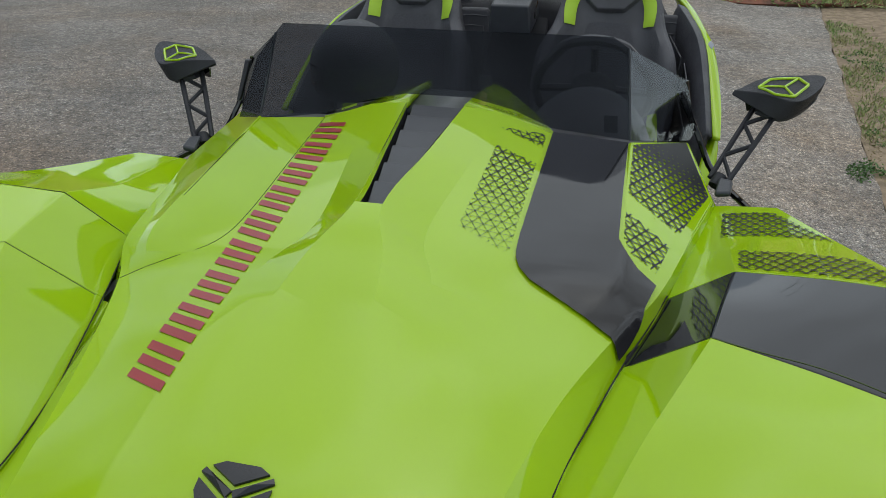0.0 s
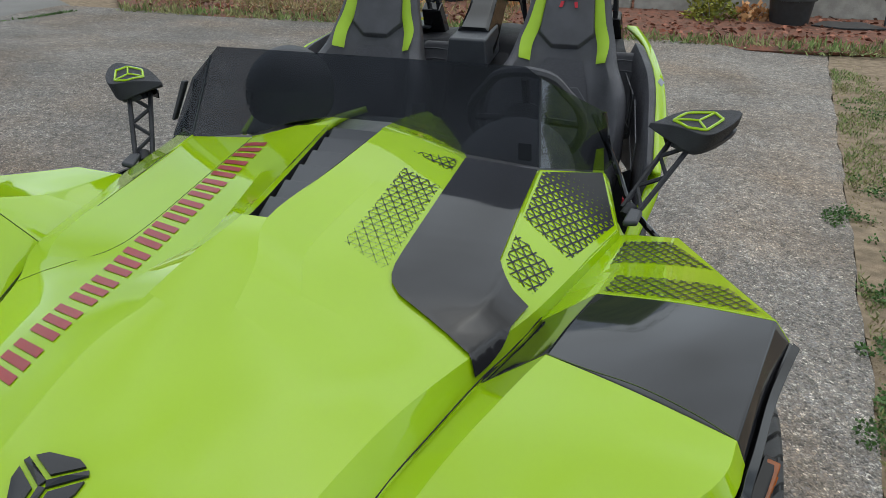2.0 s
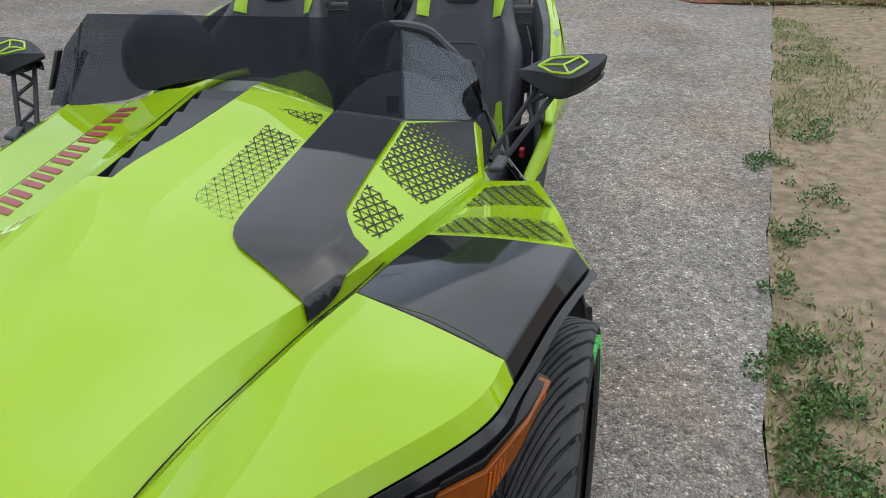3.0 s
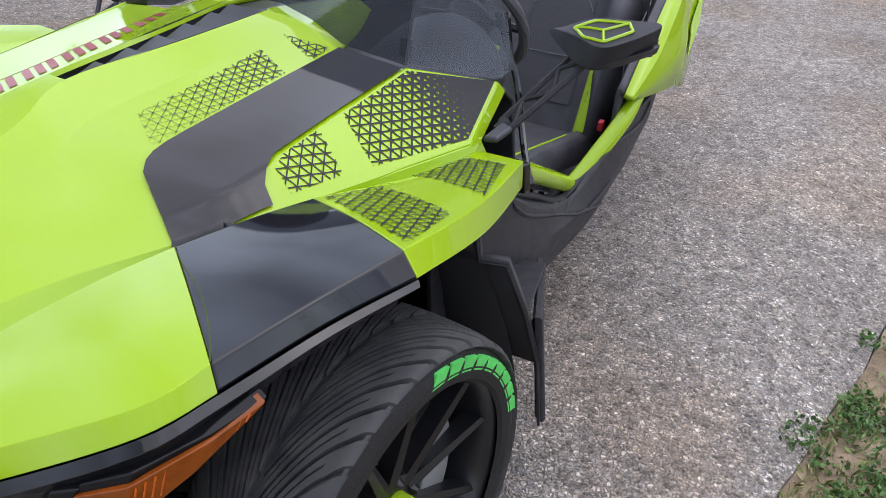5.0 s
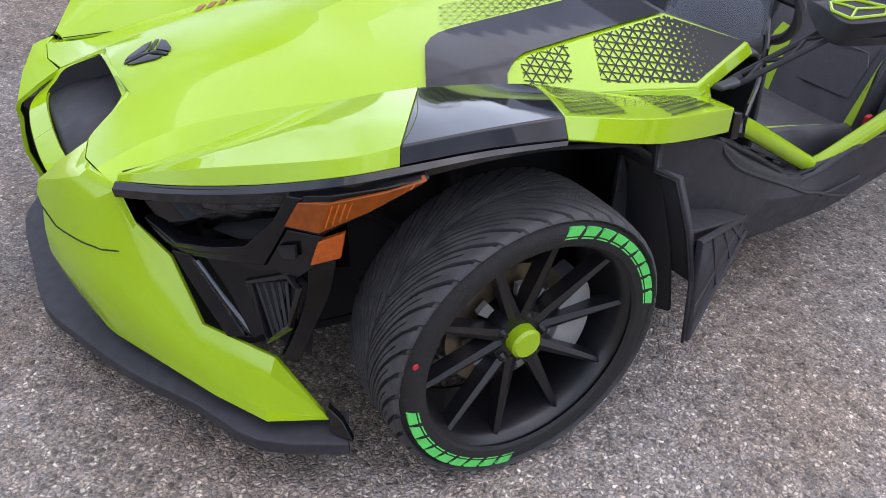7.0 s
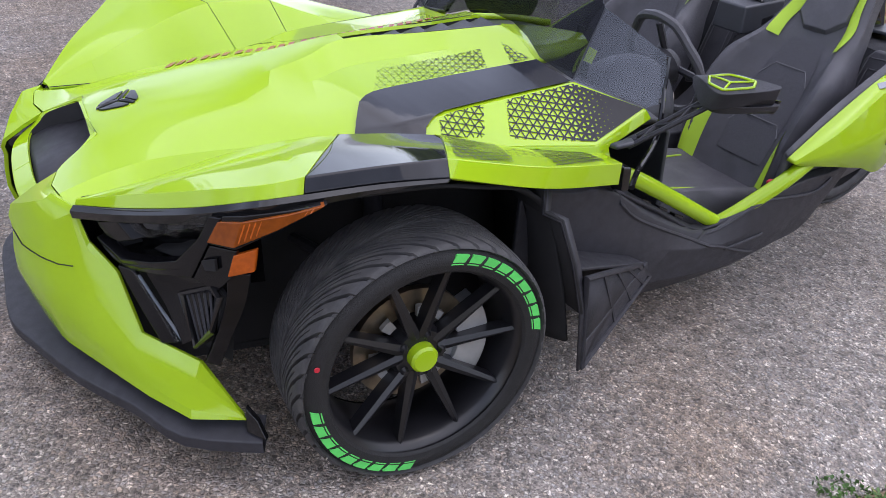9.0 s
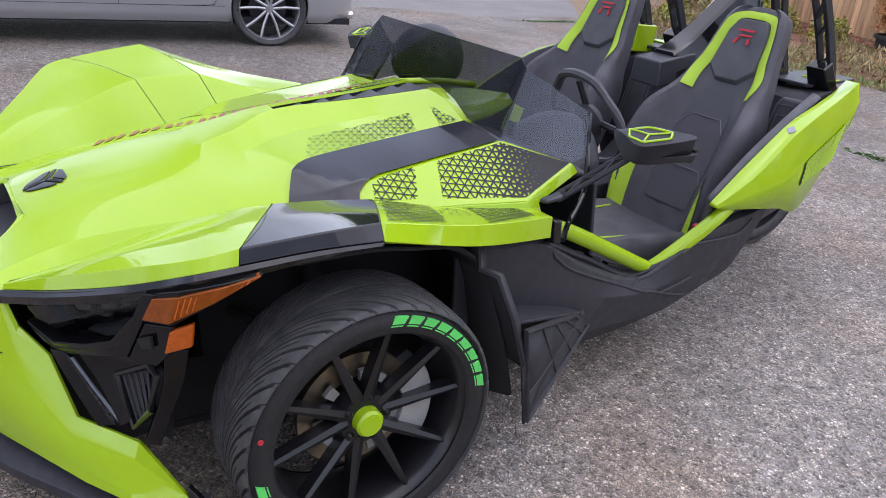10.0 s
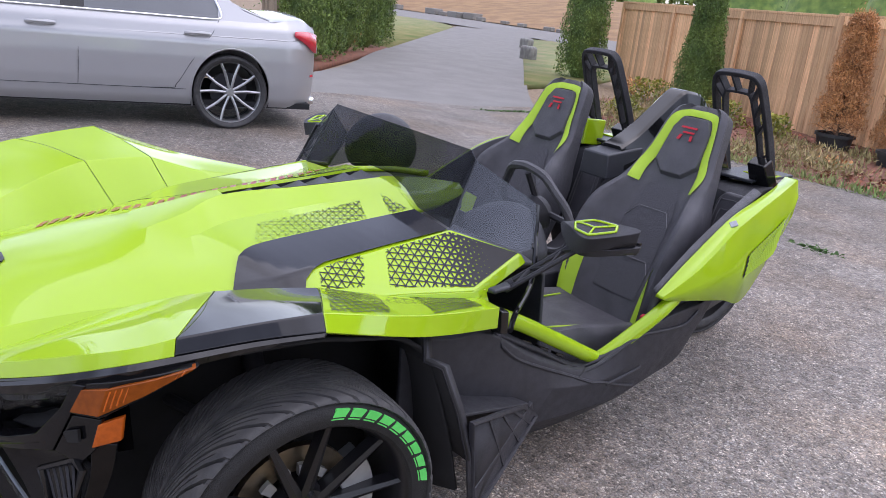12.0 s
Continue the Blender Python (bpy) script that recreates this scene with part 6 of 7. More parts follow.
helmet = thing("helmet", "black full-face helmet lying on the passenger side", "helmet", at=(-0.30, 0.945, 0.965))
bm = bmesh.new()
bmesh.ops.create_uvsphere(bm, u_segments=32, v_segments=20, radius=0.135)
for v in bm.verts:
    v.co.x *= 0.95
    v.co.y *= 1.1
    if v.co.z < -0.07:
        v.co.z = -0.07 - (v.co.z + 0.07) * -0.2
part("shell", bm, SATIN, helmet, "satin black shell")
part("eye_port", sheet([[(0.128 * math.sin(a), -0.148 * math.cos(a), z) for a in (-0.9, -0.45, 0, 0.45, 0.9)] for z in (-0.03, 0.0, 0.03)], 3, 3, up=(0, -1, 0)), CARGLASS, helmet, "dark glossy visor")
part("belt_buckle", prism([(0.672, 1.50, 0.505), (0.690, 1.50, 0.505), (0.690, 1.50, 0.535), (0.672, 1.50, 0.535)], (0, 0.02, 0.006)), REDT, car, "red belt buckle button", 30, 0.004)


# ---- planting, fence and far setting ----
def tuft_mass(points, size, bm, tall=1.0, flat=0.0, rnd=random, slim=0.3):
    """Many small leaf slips: one bent pair of triangles at each point."""
    for p in points:
        a = rnd.uniform(0, 2 * math.pi)
        el = rnd.uniform(-0.5, 1.2) * (1 - flat)
        d = Vector((math.cos(a) * math.cos(el), math.sin(a) * math.cos(el), math.sin(el) * tall))
        s = size * rnd.uniform(0.6, 1.4)
        side = d.cross(Vector((rnd.uniform(-1, 1), rnd.uniform(-1, 1), rnd.uniform(-1, 1)))).normalized() * s * slim
        p = Vector(p)
        v = [bm.verts.new(q) for q in (p, p + d * s * 0.5 + side, p + d * s, p + d * s * 0.5 - side)]
        bm.faces.new(v)
    return bm


def conifer(name, label, x, y, h, r, mat, n=2600, top=0.35, seed=1, z0=0.0, leaf=0.10):
    rnd = random.Random(seed)
    tree = thing(name, label, "tree", at=(x, y, z0))
    bm = bmesh.new()
    pts = []
    for i in range(n):
        t = rnd.random() ** 0.8
        rr = r * (1 - (1 - top) * t) * (1 if t < 0.9 else (1 - (t - 0.9) * 8))
        a = rnd.uniform(0, 2 * math.pi)
        lump = 1 + 0.16 * noise.noise((math.cos(a) * 2.5, math.sin(a) * 2.5, t * h * 3 + seed))
        k = rr * lump * rnd.uniform(0.72, 1.02)
        pts.append((k * math.cos(a), k * math.sin(a), 0.05 + t * h))
    tuft_mass(pts, leaf, bm, 1.6, 0, rnd, 0.24)
    part("crown", bm, mat, tree)
    part("core", sheet([[(r * f * (1 - (1 - top) * t) * math.cos(2 * math.pi * j / 14), r * f * (1 - (1 - top) * t) * math.sin(2 * math.pi * j / 14), 0.04 + t * h * 0.94) for j in range(14)] for t, f in ((0, 0.3), (0.12, 0.66), (0.5, 0.7), (0.8, 0.66), (0.96, 0.1))], 1, 1, ring=True, up=None), mat, tree)
    part("trunk", tube([(0, 0, -0.05), (0.01, 0, h * 0.4), (0, 0, h * 0.8)], 0.045, 2, 8), TIMBER, tree)
    return tree


conifer("cedar_hedge", "tall clipped green cedar hedge tree beside the lane", -14.5, 7.95, 2.9, 0.55, CEDAR, 14000, 0.85, 3, 0.0, 0.055)
conifer("cedar_hedge", "tall clipped green cedar hedge tree beside the lane", -15.8, 9.1, 2.9, 0.6, CEDAR, 14000, 0.85, 4, 0.0, 0.055)
conifer("cedar_hedge", "tall clipped green cedar hedge tree beside the lane", -17.5, 10.75, 2.9, 0.55, CEDAR, 14000, 0.85, 5, 0.0, 0.055)
conifer("cedar_hedge", "tall clipped green cedar hedge tree beside the lane", -13.2, 6.9, 2.9, 0.6, CEDAR, 14000, 0.85, 6, 0.0, 0.055)
conifer("cedar_hedge", "tall clipped green cedar hedge tree beside the lane", -18.9, 11.95, 2.9, 0.55, CEDAR, 14000, 0.85, 12, 0.0, 0.055)
conifer("cedar_tree", "dense green cedar column at the fence end", -11.9, 13.6, 3.2, 0.62, CEDAR, 16000, 0.7, 7, 0.0, 0.05)
conifer("cedar_tree", "green cone-shaped cedar in front of the fence", -6.46, 11.0, 2.3, 0.46, CEDAR, 24000, 0.45, 8, 0.0, 0.034)


def dead_conifer(label, x, y, h, r, sprays, seed, z0, leaf=0.020):
    """A dried conifer: thin trunk, rising limbs, each ending in a drooping spray of fine brown scales."""
    rnd = random.Random(seed)
    tree = thing("dead_shrub", label, "tree", at=(x, y, z0))
    pts, limbs = [], bmesh.new()
    for i in range(sprays):
        t = rnd.random() ** 0.85
        a = rnd.uniform(0, 6.283)
        w = r * (1 - 0.62 * t) * rnd.uniform(0.35, 1.05) * (1 + 0.25 * noise.noise((a, t * 5, seed)))
        z = 0.02 + t * h * 0.93
        tip = Vector((w * math.cos(a), w * math.sin(a), z + 0.10))
        if i % 3 == 0:
            tube([(0, 0, z - 0.05), (tip.x * 0.5, tip.y * 0.5, z + 0.03), tip], 0.004, 2, 4, limbs)
        g = rnd.uniform(0.030, 0.055)
        for k in range(rnd.randint(34, 60)):
            f = rnd.random()
            pts.append((tip.x * (1 + 0.15 * f) + rnd.gauss(0, g * 0.8), tip.y * (1 + 0.15 * f) + rnd.gauss(0, g * 0.8), max(0.0, tip.z + (0.6 - f) * 0.13 + rnd.gauss(0, g * 0.6))))
    part("crown", tuft_mass(pts, leaf, bmesh.new(), 1.5, 0, rnd, 0.17), BROWN, tree)
    part("limbs", limbs, BARK, tree)
    part("trunk", tube([(0, 0, -0.05), (0.01, 0, h * 0.4), (0, 0, h * 0.85)], 0.016, 2, 8), BARK, tree)


dead_conifer("tall dried brown conifer standing in a black pot", -3.40, 10.2, 1.62, 0.31, 620, 9, 0.26, 0.034)
dead_conifer("thin dried brown conifer beside the fence", -2.72, 10.4, 1.7, 0.25, 380, 10, 0.1, 0.034)
dead_conifer("dry brown patch between green hedges", -16.7, 9.8, 1.5, 0.34, 110, 11, 0.0, 0.045)


def pot(x, y, r, h, label):
    p = thing("plant_pot", label, "plant pot", at=(x, y, 0.0))
    prof = [(0.0, 0.0), (r * 0.78, 0.0), (r * 0.95, h * 0.86), (r * 1.06, h * 0.87), (r * 1.06, h), (r * 0.97, h), (r * 0.93, h * 0.84), (0.0, h * 0.84)]
    part("pot", lathe(prof, 28, "Z"), POT, p)
    part("soil", lathe([(0.0, h * 0.9), (r * 0.9, h * 0.86)], 20, "Z"), BED, p)
    return p


pot(1.92, 9.2, 0.26, 0.42, "large empty black plastic plant pot on bark mulch")
pot(-3.42, 10.2, 0.25, 0.33, "black plastic pot holding a dried conifer")
pot(-2.35, 9.75, 0.22, 0.30, "black plastic pot at the bed edge")


def shrub(x, y, r, h, mat, label, n=260, seed=0, size=0.085):
    rnd = random.Random(seed)
    s = thing("shrub", label, "shrub", at=(x, y, 0.0))
    pts = []
    for i in range(n):
        a, t = rnd.uniform(0, 6.283), rnd.random()
        k = r * math.sqrt(rnd.random()) * (1 - 0.5 * t)
        pts.append((k * math.cos(a), k * math.sin(a), t * h))
    part("leaves", tuft_mass(pts, size, bmesh.new(), 1.0, 0, rnd), mat, s)
    bm = bmesh.new()
    for i in range(7):
        a = i * 0.9
        tube([(0, 0, 0), (r * 0.3 * math.cos(a), r * 0.3 * math.sin(a), h * 0.5), (r * 0.6 * math.cos(a), r * 0.6 * math.sin(a), h * 0.85)], 0.006, 2, 4, bm)
    part("stems", bm, TIMBER, s)


shrub(1.05, 9.25, 0.42, 0.36, SHRUB, "low yellow-green shrub on bark mulch", 900, 1, 0.06)
shrub(1.5, 9.3, 0.3, 0.25, BROWN, "low dried brown shrub on bark mulch", 260, 2)
shrub(-4.2, 9.9, 0.4, 0.45, SHRUB, "yellow-green shrub at the fence foot", 900, 3, 0.055)
shrub(-5.3, 10.2, 0.5, 0.5, SHRUB, "loose yellowing shrub at the fence foot", 900, 4, 0.055)
shrub(-7.3, 10.8, 0.55, 0.55, SHRUB, "yellow and brown shrub near the cedar", 900, 5, 0.055)
shrub(-8.3, 11.6, 0.45, 0.4, BROWN, "dried reddish shrub near the cedar", 300, 6)
shrub(-1.6, 9.4, 0.4, 0.3, BROWN, "dry low stems in the bed", 240, 7)
shrub(-2.7, 9.0, 0.35, 0.17, BROWN, "low dry stems in the bed", 200, 8, 0.05)
shrub(-6.2, 9.0, 0.4, 0.35, SHRUB, "small shrub at the corner of the bed", 600, 9, 0.055)

rows = []
for i in range(40):
    x = -8.2 + 0.42 * i
    f = 7.75 if x > -6 else 7.75 + (-6 - x) * 1.1
    g = 11.3 if x > -4 else 11.3 + (-4 - x) * 0.43
    f2 = f + 0.08 * math.sin(x * 3)
    rows.append([(x, f2, 0.0), (x, f2 + 0.05, 0.055), (x, f + 0.7, 0.07 + 0.02 * noise.noise((x, 1, 0))), (x, f + 1.5, 0.11 + 0.03 * noise.noise((x, 2, 0))), (x, g, 0.13)])
tagged(part("planting_bed", sheet(rows, 1, 2, up=(0, 0, 1)), BED), "red-brown bark mulch bed along the fence", "garden bed", kind="structure")
rnd = random.Random(5)
bm = bmesh.new()
pts = []
for i in range(5200):
    x, y = rnd.uniform(-6, 7), 8.0 + 3.0 * rnd.random()
    pts.append((x, y, 0.075 + 0.04 * (y - 8) / 2))
tuft_mass(pts, 0.07, bm, 0.5, 0.5, rnd)
tagged(part("bark_chips", bm, MULCH), "loose red-brown bark chips", "bark mulch", kind="stuff")
bm = bmesh.new()
pts = []
for i in range(7000):
    x = rnd.uniform(-6.2, 8)
    pts.append((x, 7.72 + abs(rnd.gauss(0, 0.22)) - 0.04, 0.04))
tuft_mass(pts, 0.06, bm, 1.8, 0, rnd, 0.14)
tagged(part("edge_grass", bm, GRASS), "strip of rough green grass along the drive's end", "grass", kind="stuff")
bm = bmesh.new()
pts = []
for i in range(700):
    t = rnd.random()
    if noise.noise((t * 9, 3.3, 0)) > -0.15:
        pts.append((-6.98 + 0.28 * t + rnd.gauss(0, 0.035), 5.2 + 2.3 * t, 0.045))
for i in range(150):
    pts.append((-0.58 + rnd.gauss(0, 0.11), 5.02 + rnd.gauss(0, 0.035), 0.042))
tuft_mass(pts, 0.035, bm, 0.8, 0.3, rnd)
tagged(part("joint_weeds", bm, WEED), "green weeds growing along a concrete joint", "weeds", kind="stuff")
tagged(part("weed_fabric", prism([(2.15, 9.05, 0.10), (2.5, 8.9, 0.10), (2.95, 8.95, 0.11), (2.7, 9.25, 0.13), (2.3, 9.25, 0.12)], (0, 0, 0.012)), POT), "black sheet lying on the mulch", "ground fabric")
lampost = thing("path_light", "small dark solar path light stuck in the mulch", "garden light", at=(2.95, 9.25, 0.1))
part("stake", tube([(0, 0, -0.05), (0, 0, 0.28)], 0.012, 1, 8), POT, lampost)
part("head", moved(lathe([(0.0, 0.06), (0.06, 0.05), (0.07, 0.03), (0.05, 0.0), (0.0, 0.0)], 14, "Z"), Matrix.Translation((0, 0, 0.28))), POT, lampost)

bm = bmesh.new()
pts = []
for i in range(17000):
    x = rnd.uniform(-7.4, -1.2)
    y = 7.9 + 2.4 * rnd.random() + max(0.0, -6 - x) * 1.1
    if noise.noise((x * 1.3, y * 1.5, 4.4)) + 0.25 > rnd.random() * 0.6:
        pts.append((x, y, 0.06 + 0.12 * rnd.random()))
tuft_mass(pts, 0.075, bm, 1.5, 0, rnd, 0.1)
tagged(part("bed_grass", bm, DRYGRASS), "tangle of dry yellow-brown grass in the bed", "dry grass", kind="stuff")

# low timber edging behind the bed
for i in range(4):
    bm = box(bmesh.new(), -1.9 + 2.0 * i, 0.06 + 2.0 * i, 9.72, 9.86, 0.02, 0.36)
    tagged(part("timber_edging", bm, TIMBER, None, "", 30, 0.012), "pale weathered timber retaining beam", "timber beam", "timber edging")

# dry lawn beside the drive: grass tufts and weeds
bm, bmw = bmesh.new(), bmesh.new()
gp, wp = [], []
for i in range(110000):
    y = -1.5 + 9.5 * rnd.random() ** 1.25
    w = rnd.random() ** 1.4 * 3.2
    x = edge_x(y) + 0.01 + w
    d = noise.noise((x * 1.6, y * 1.1, 7.3)) + 0.55 * noise.noise((x * 5, y * 4, 1.7))
    if d > 0.02 + 0.3 * rnd.random():
        gp.append((x, y, -0.015))
for cx, cy, r, n in ((1.66, 1.62, 0.09, 260), (1.63, 1.24, 0.10, 320), (1.67, 0.98, 0.11, 420), (1.62, 0.62, 0.16, 700), (1.75, 0.35, 0.2, 500), (1.78, 2.2, 0.12, 260), (1.72, 3.0, 0.11, 240), (2.0, 3.6, 0.16, 300), (1.9, 2.6, 0.14, 240), (1.62, 0.9, 0.06, 90), (2.3, 5.4, 0.25, 300), (1.55, 1.05, 0.08, 160)):
    for i in range(n * 4):
        a, k = rnd.uniform(0, 6.283), 1.2 * r * math.sqrt(rnd.random())
        if noise.noise(((cx + k * math.cos(a)) * 9, (cy + k * math.sin(a)) * 9, 3.1)) < 0.5 * k / r - 0.45 + 0.3 * rnd.random():
            continue
        wp.append((cx + k * math.cos(a), cy + 1.3 * k * math.sin(a), -0.01 + rnd.random() * 0.035))
tuft_mass(gp, 0.028, bm, 1.3, 0, rnd, 0.12)
tuft_mass(wp, 0.0145, bmw, 0.9, 0, rnd, 0.36)
bms, sp = bmesh.new(), []
for i in range(42000):
    y = -1.5 + 9.0 * rnd.random() ** 1.3
    x = edge_x(y) + 0.012 + rnd.random() ** 1.5 * 2.8
    if noise.noise((x * 2.1, y * 1.7, 2.2)) + 0.4 * noise.noise((x * 9, y * 8, 5.1)) > -0.05:
        sp.append((x, y, -0.014))
tuft_mass(sp, 0.017, bms, 0.8, 0.2, rnd, 0.10)
tagged(part("lawn_stubble", bms, DRYGRASS), "short dry straw stubble on bare soil", "dry grass", kind="stuff")
tagged(part("lawn_grass", bm, GRASS), "patchy dry short grass on bare soil", "grass", kind="stuff")
tagged(part("lawn_weeds", bmw, WEED), "low green leafy weeds in the lawn edge", "weeds", kind="stuff")

# far lawns, blocks, road and houses beyond
def lawn_patch(name, label, pts, z, mat):
    bm = bmesh.new()
    bm.faces.new([bm.verts.new((x, y, z)) for x, y in pts])
    bm.normal_update()
    if bm.faces[:][0].normal.z < 0:
        bmesh.ops.reverse_faces(bm, faces=bm.faces)
    return tagged(part(name, bm, mat, None, "", 38, 0, 0.12), label, "lawn", kind="structure")


lawn_patch("far_lawn", "green lawn beside the lane", [(-17.6, 11.65), (-32.1, 24.05), (-36, 27.2), (-42, 29.7), (-58, 28), (-30, 12.5), (-20, 10.6)], 0.05, LAWN)
lawn_patch("side_lawn", "small green lawn by the stone blocks", [(-10.05, 10.25), (-13.2, 12.95), (-16.25, 15.55), (-22.4, 21.0), (-28.4, 26.4), (-27.8, 27.5), (-18, 25.2), (-11.2, 13.4)], 0.038, LAWN)
lawn_patch("mulch_strip", "red-brown mulch under the hedge", [(-10.8, 5.6), (-16.9, 11.0), (-18.5, 12.3), (-19.5, 11.0), (-12, 4.0)], 0.045, BED)
rows = []
for d, z in ((0, 0.02), (2, 0.25), (6, 0.8), (15, 1.8), (30, 3.0), (70, 4.0)):
    rows.append([(-12 - 88 * t - 0.35 * d, 37.3 + 5.7 * min(t * 1.6, 1) + 0.94 * d, z + 0.12 * noise.noise((t * 9, d, 2))) for t in [i / 14 for i in range(15)]])
tagged(part("dry_verge", sheet(rows, 2, 2, up=(0, 0, 1)), STRAW), "dry straw-coloured bank across the road", "lawn", kind="structure")
for i, (x, y, s) in enumerate(((-16.5, 15.95, 0.27), (-21.5, 20.2, 0.27), (-66.4, 42.4, 1.0), (-59.5, 42.0, 1.3), (-58.2, 42.2, 0.8), (-55.2, 41.3, 1.2), (-53.6, 41.9, 1.3), (-51.5, 41.2, 0.7), (-48.6, 41.4, 0.6), (-45.6, 40.6, 0.6), (-42.1, 40.2, 0.7), (-40.6, 39.9, 0.5))):
    s *= 0.62 if i > 1 else 1
    bm = box(bmesh.new(), -s, s * 0.9, -s * 0.55, s * 0.6, -0.05, s * 0.75)
    for v in bm.verts:
        v.co += Vector((noise.noise((i, v.co.x, 1)), noise.noise((i, v.co.y, 2)), noise.noise((i, v.co.z, 3)))) * 0.12 * s
    ob = part("stone_block", bm, STONE, None, "", 30, 0.06)
    ob.location = (x, y, 0.05)
    ob.scale.z = 1.75 if i < 2 else 0.8
    tagged(ob, "rough grey stone block at the lane's edge", "stone block", "stone blocks")


def fence_run(name, x0, y0, x1, y1, h, z0, mat, label):
    f = thing(name, label, "fence")
    d = Vector((x1 - x0, y1 - y0, 0))
    n = int(d.length / 0.146)
    u = d.normalized()
    ang = math.atan2(u.y, u.x)
    me = None
    for i in range(n):
        p = Vector((x0, y0, z0)) + u * ((i + 0.5) * d.length / n + rnd.uniform(-0.007, 0.007))
        if me is None:
            ob = part("board", box(bmesh.new(), -0.0695, 0.0695, -0.011, 0.011, 0, h), mat, f)
            me = ob.data
        else:
            ob = new("board", me)
            ob.parent = f
        k = rnd.uniform(-0.006, 0.006)
        ob.matrix_basis = Matrix.Translation(p + Vector((0, k, rnd.uniform(-0.012, 0.012)))) @ Matrix.Rotation(ang + rnd.uniform(-0.02, 0.02), 4, "Z") @ Matrix.Rotation(rnd.uniform(-0.006, 0.006), 4, "Y")
    m = Matrix.Translation((x0, y0, z0)) @ Matrix.Rotation(ang, 4, "Z")
    L = d.length
    part("cap_rail", box(bmesh.new(), -0.05, L + 0.05, -0.05, 0.03, h, h + 0.04, m), mat, f, "", 30, 0.004)
    part("top_rail", box(bmesh.new(), 0, L, -0.045, -0.012, h - 0.13, h + 0.0, m), mat, f, "", 30, 0.004)
    part("low_rail", box(bmesh.new(), 0, L, 0.012, 0.05, 0.2, 0.29, m), mat, f)
    k = int(L / 2.4)
    for i in range(k + 1):
        s = min(L * i / k, L)
        part("post", box(bmesh.new(), s - 0.045, s + 0.045, -0.06, -0.012, -0.02, h, m), mat, f, "", 30, 0.004)
    return f


fence_run("board_fence", -11.3, 14.2, -4.2, 11.05, 1.82, 0.05, FENCE, "brown upright cedar board fence with cap rail")
fence_run("board_fence", -4.15, 11.0, 7.8, 11.3, 1.80, 0.10, FENCE, "weathered cedar board fence behind the planting bed")
bm = bmesh.new()
pts = []
for i in range(5000):
    t = rnd.random()
    pts.append((-112 + 75 * t + rnd.gauss(0, 1.2), 60 + 60 * t + rnd.gauss(0, 1.2), 1.5 + rnd.random() ** 1.2 * 3.5))
tuft_mass(pts, 1.1, bm, 1.0, 0, rnd)
tagged(part("far_trees", bm, CEDAR), "distant dark belt of trees beyond the road", "trees", kind="stuff")
fence_run("board_fence", -14.0, 6.6, -19.5, 8.6, 1.82, 0.05, FENCEG, "greyed board fence behind the parked car")

# houses and trees beyond the road, low on the skyline; nearer conifers for reflections
def house(x, y, w, d, h, label, seed):
    hs = thing("house", label, "house", at=(x, y, 0))
    part("wall", box(bmesh.new(), -w / 2, w / 2, -d / 2, d / 2, 0, h), SIDING, hs)
    part("roof", prism([(-w / 2 - 0.4, -d / 2 - 0.4, h), (w / 2 + 0.4, -d / 2 - 0.4, h), (0, -d / 2 - 0.4, h + 2.0)], (0, d + 0.8, 0)), ROOF, hs)
    for i in range(3):
        cx = -w / 2 + w * (i + 0.5) / 3
        wd = part("window", box(bmesh.new(), cx - 0.6, cx + 0.6, -d / 2 - 0.03, -d / 2 + 0.02, 0.9, 2.1), TRIMW, hs)
        part("window_pane", box(bmesh.new(), cx - 0.5, cx + 0.5, -d / 2 - 0.045, -d / 2, 1.0, 2.0), CARGLASS, wd)


SIDING = material("pale_siding", (0.55, 0.54, 0.50), 0.8, 0, 0, 0.1, 2)
ROOF = material("dark_roof", (0.07, 0.065, 0.06), 0.9, 0, 0, 0.3, 3)
TRIMW = material("white_trim", (0.75, 0.75, 0.73), 0.6)
house(-96, 88, 18, 9, 3.4, "pale single-storey house across the road", 1)
# nearer trees, mostly out of view, are added to show as paint reflections
for i, (x, y, h, r) in enumerate(((-62, 72, 8, 3.4), (-92, 50, 9, 3.6), (-84, 62, 9, 4), (-50, 78, 8, 3.5), (-98, 42, 9, 4), (14, 24, 12, 3.4), (8, 21, 13, 3.2), (2, 24, 14, 3.6), (-4, 22, 12, 3.2), (-9, 25, 14, 3.6), (-15, 30, 13, 3.4), (-21, 33, 12, 3.2), (-26, 13, 6, 2.6), (-30, 6, 6, 2.6), (18, 4, 7, 2.6), (16, -6, 8, 3.0), (-14, -8, 8, 3.2), (-9, -15, 9, 3.4), (-26, -1, 5.5, 2.4))):
    conifer("fir_tree", "tall dark green conifer beyond the garden, mostly out of view", x, y, h, r, CEDAR, 1500, 0.3, 30 + i)


# ---- the parked sedan ----
sedan = thing("sedan", "silver four-door sedan with alloy wheels parked on the drive", "car")
TAILDIR = radians(11.0)
SM = Matrix.Translation((-4.72, 2.03, 0.195)) @ Matrix.Rotation(radians(90) - TAILDIR, 4, "Z") @ Matrix.Diagonal((1, -1, 1, 1))


WHEELS = ("wheel", "tyre", "hub", "brake_disc", "spokes")
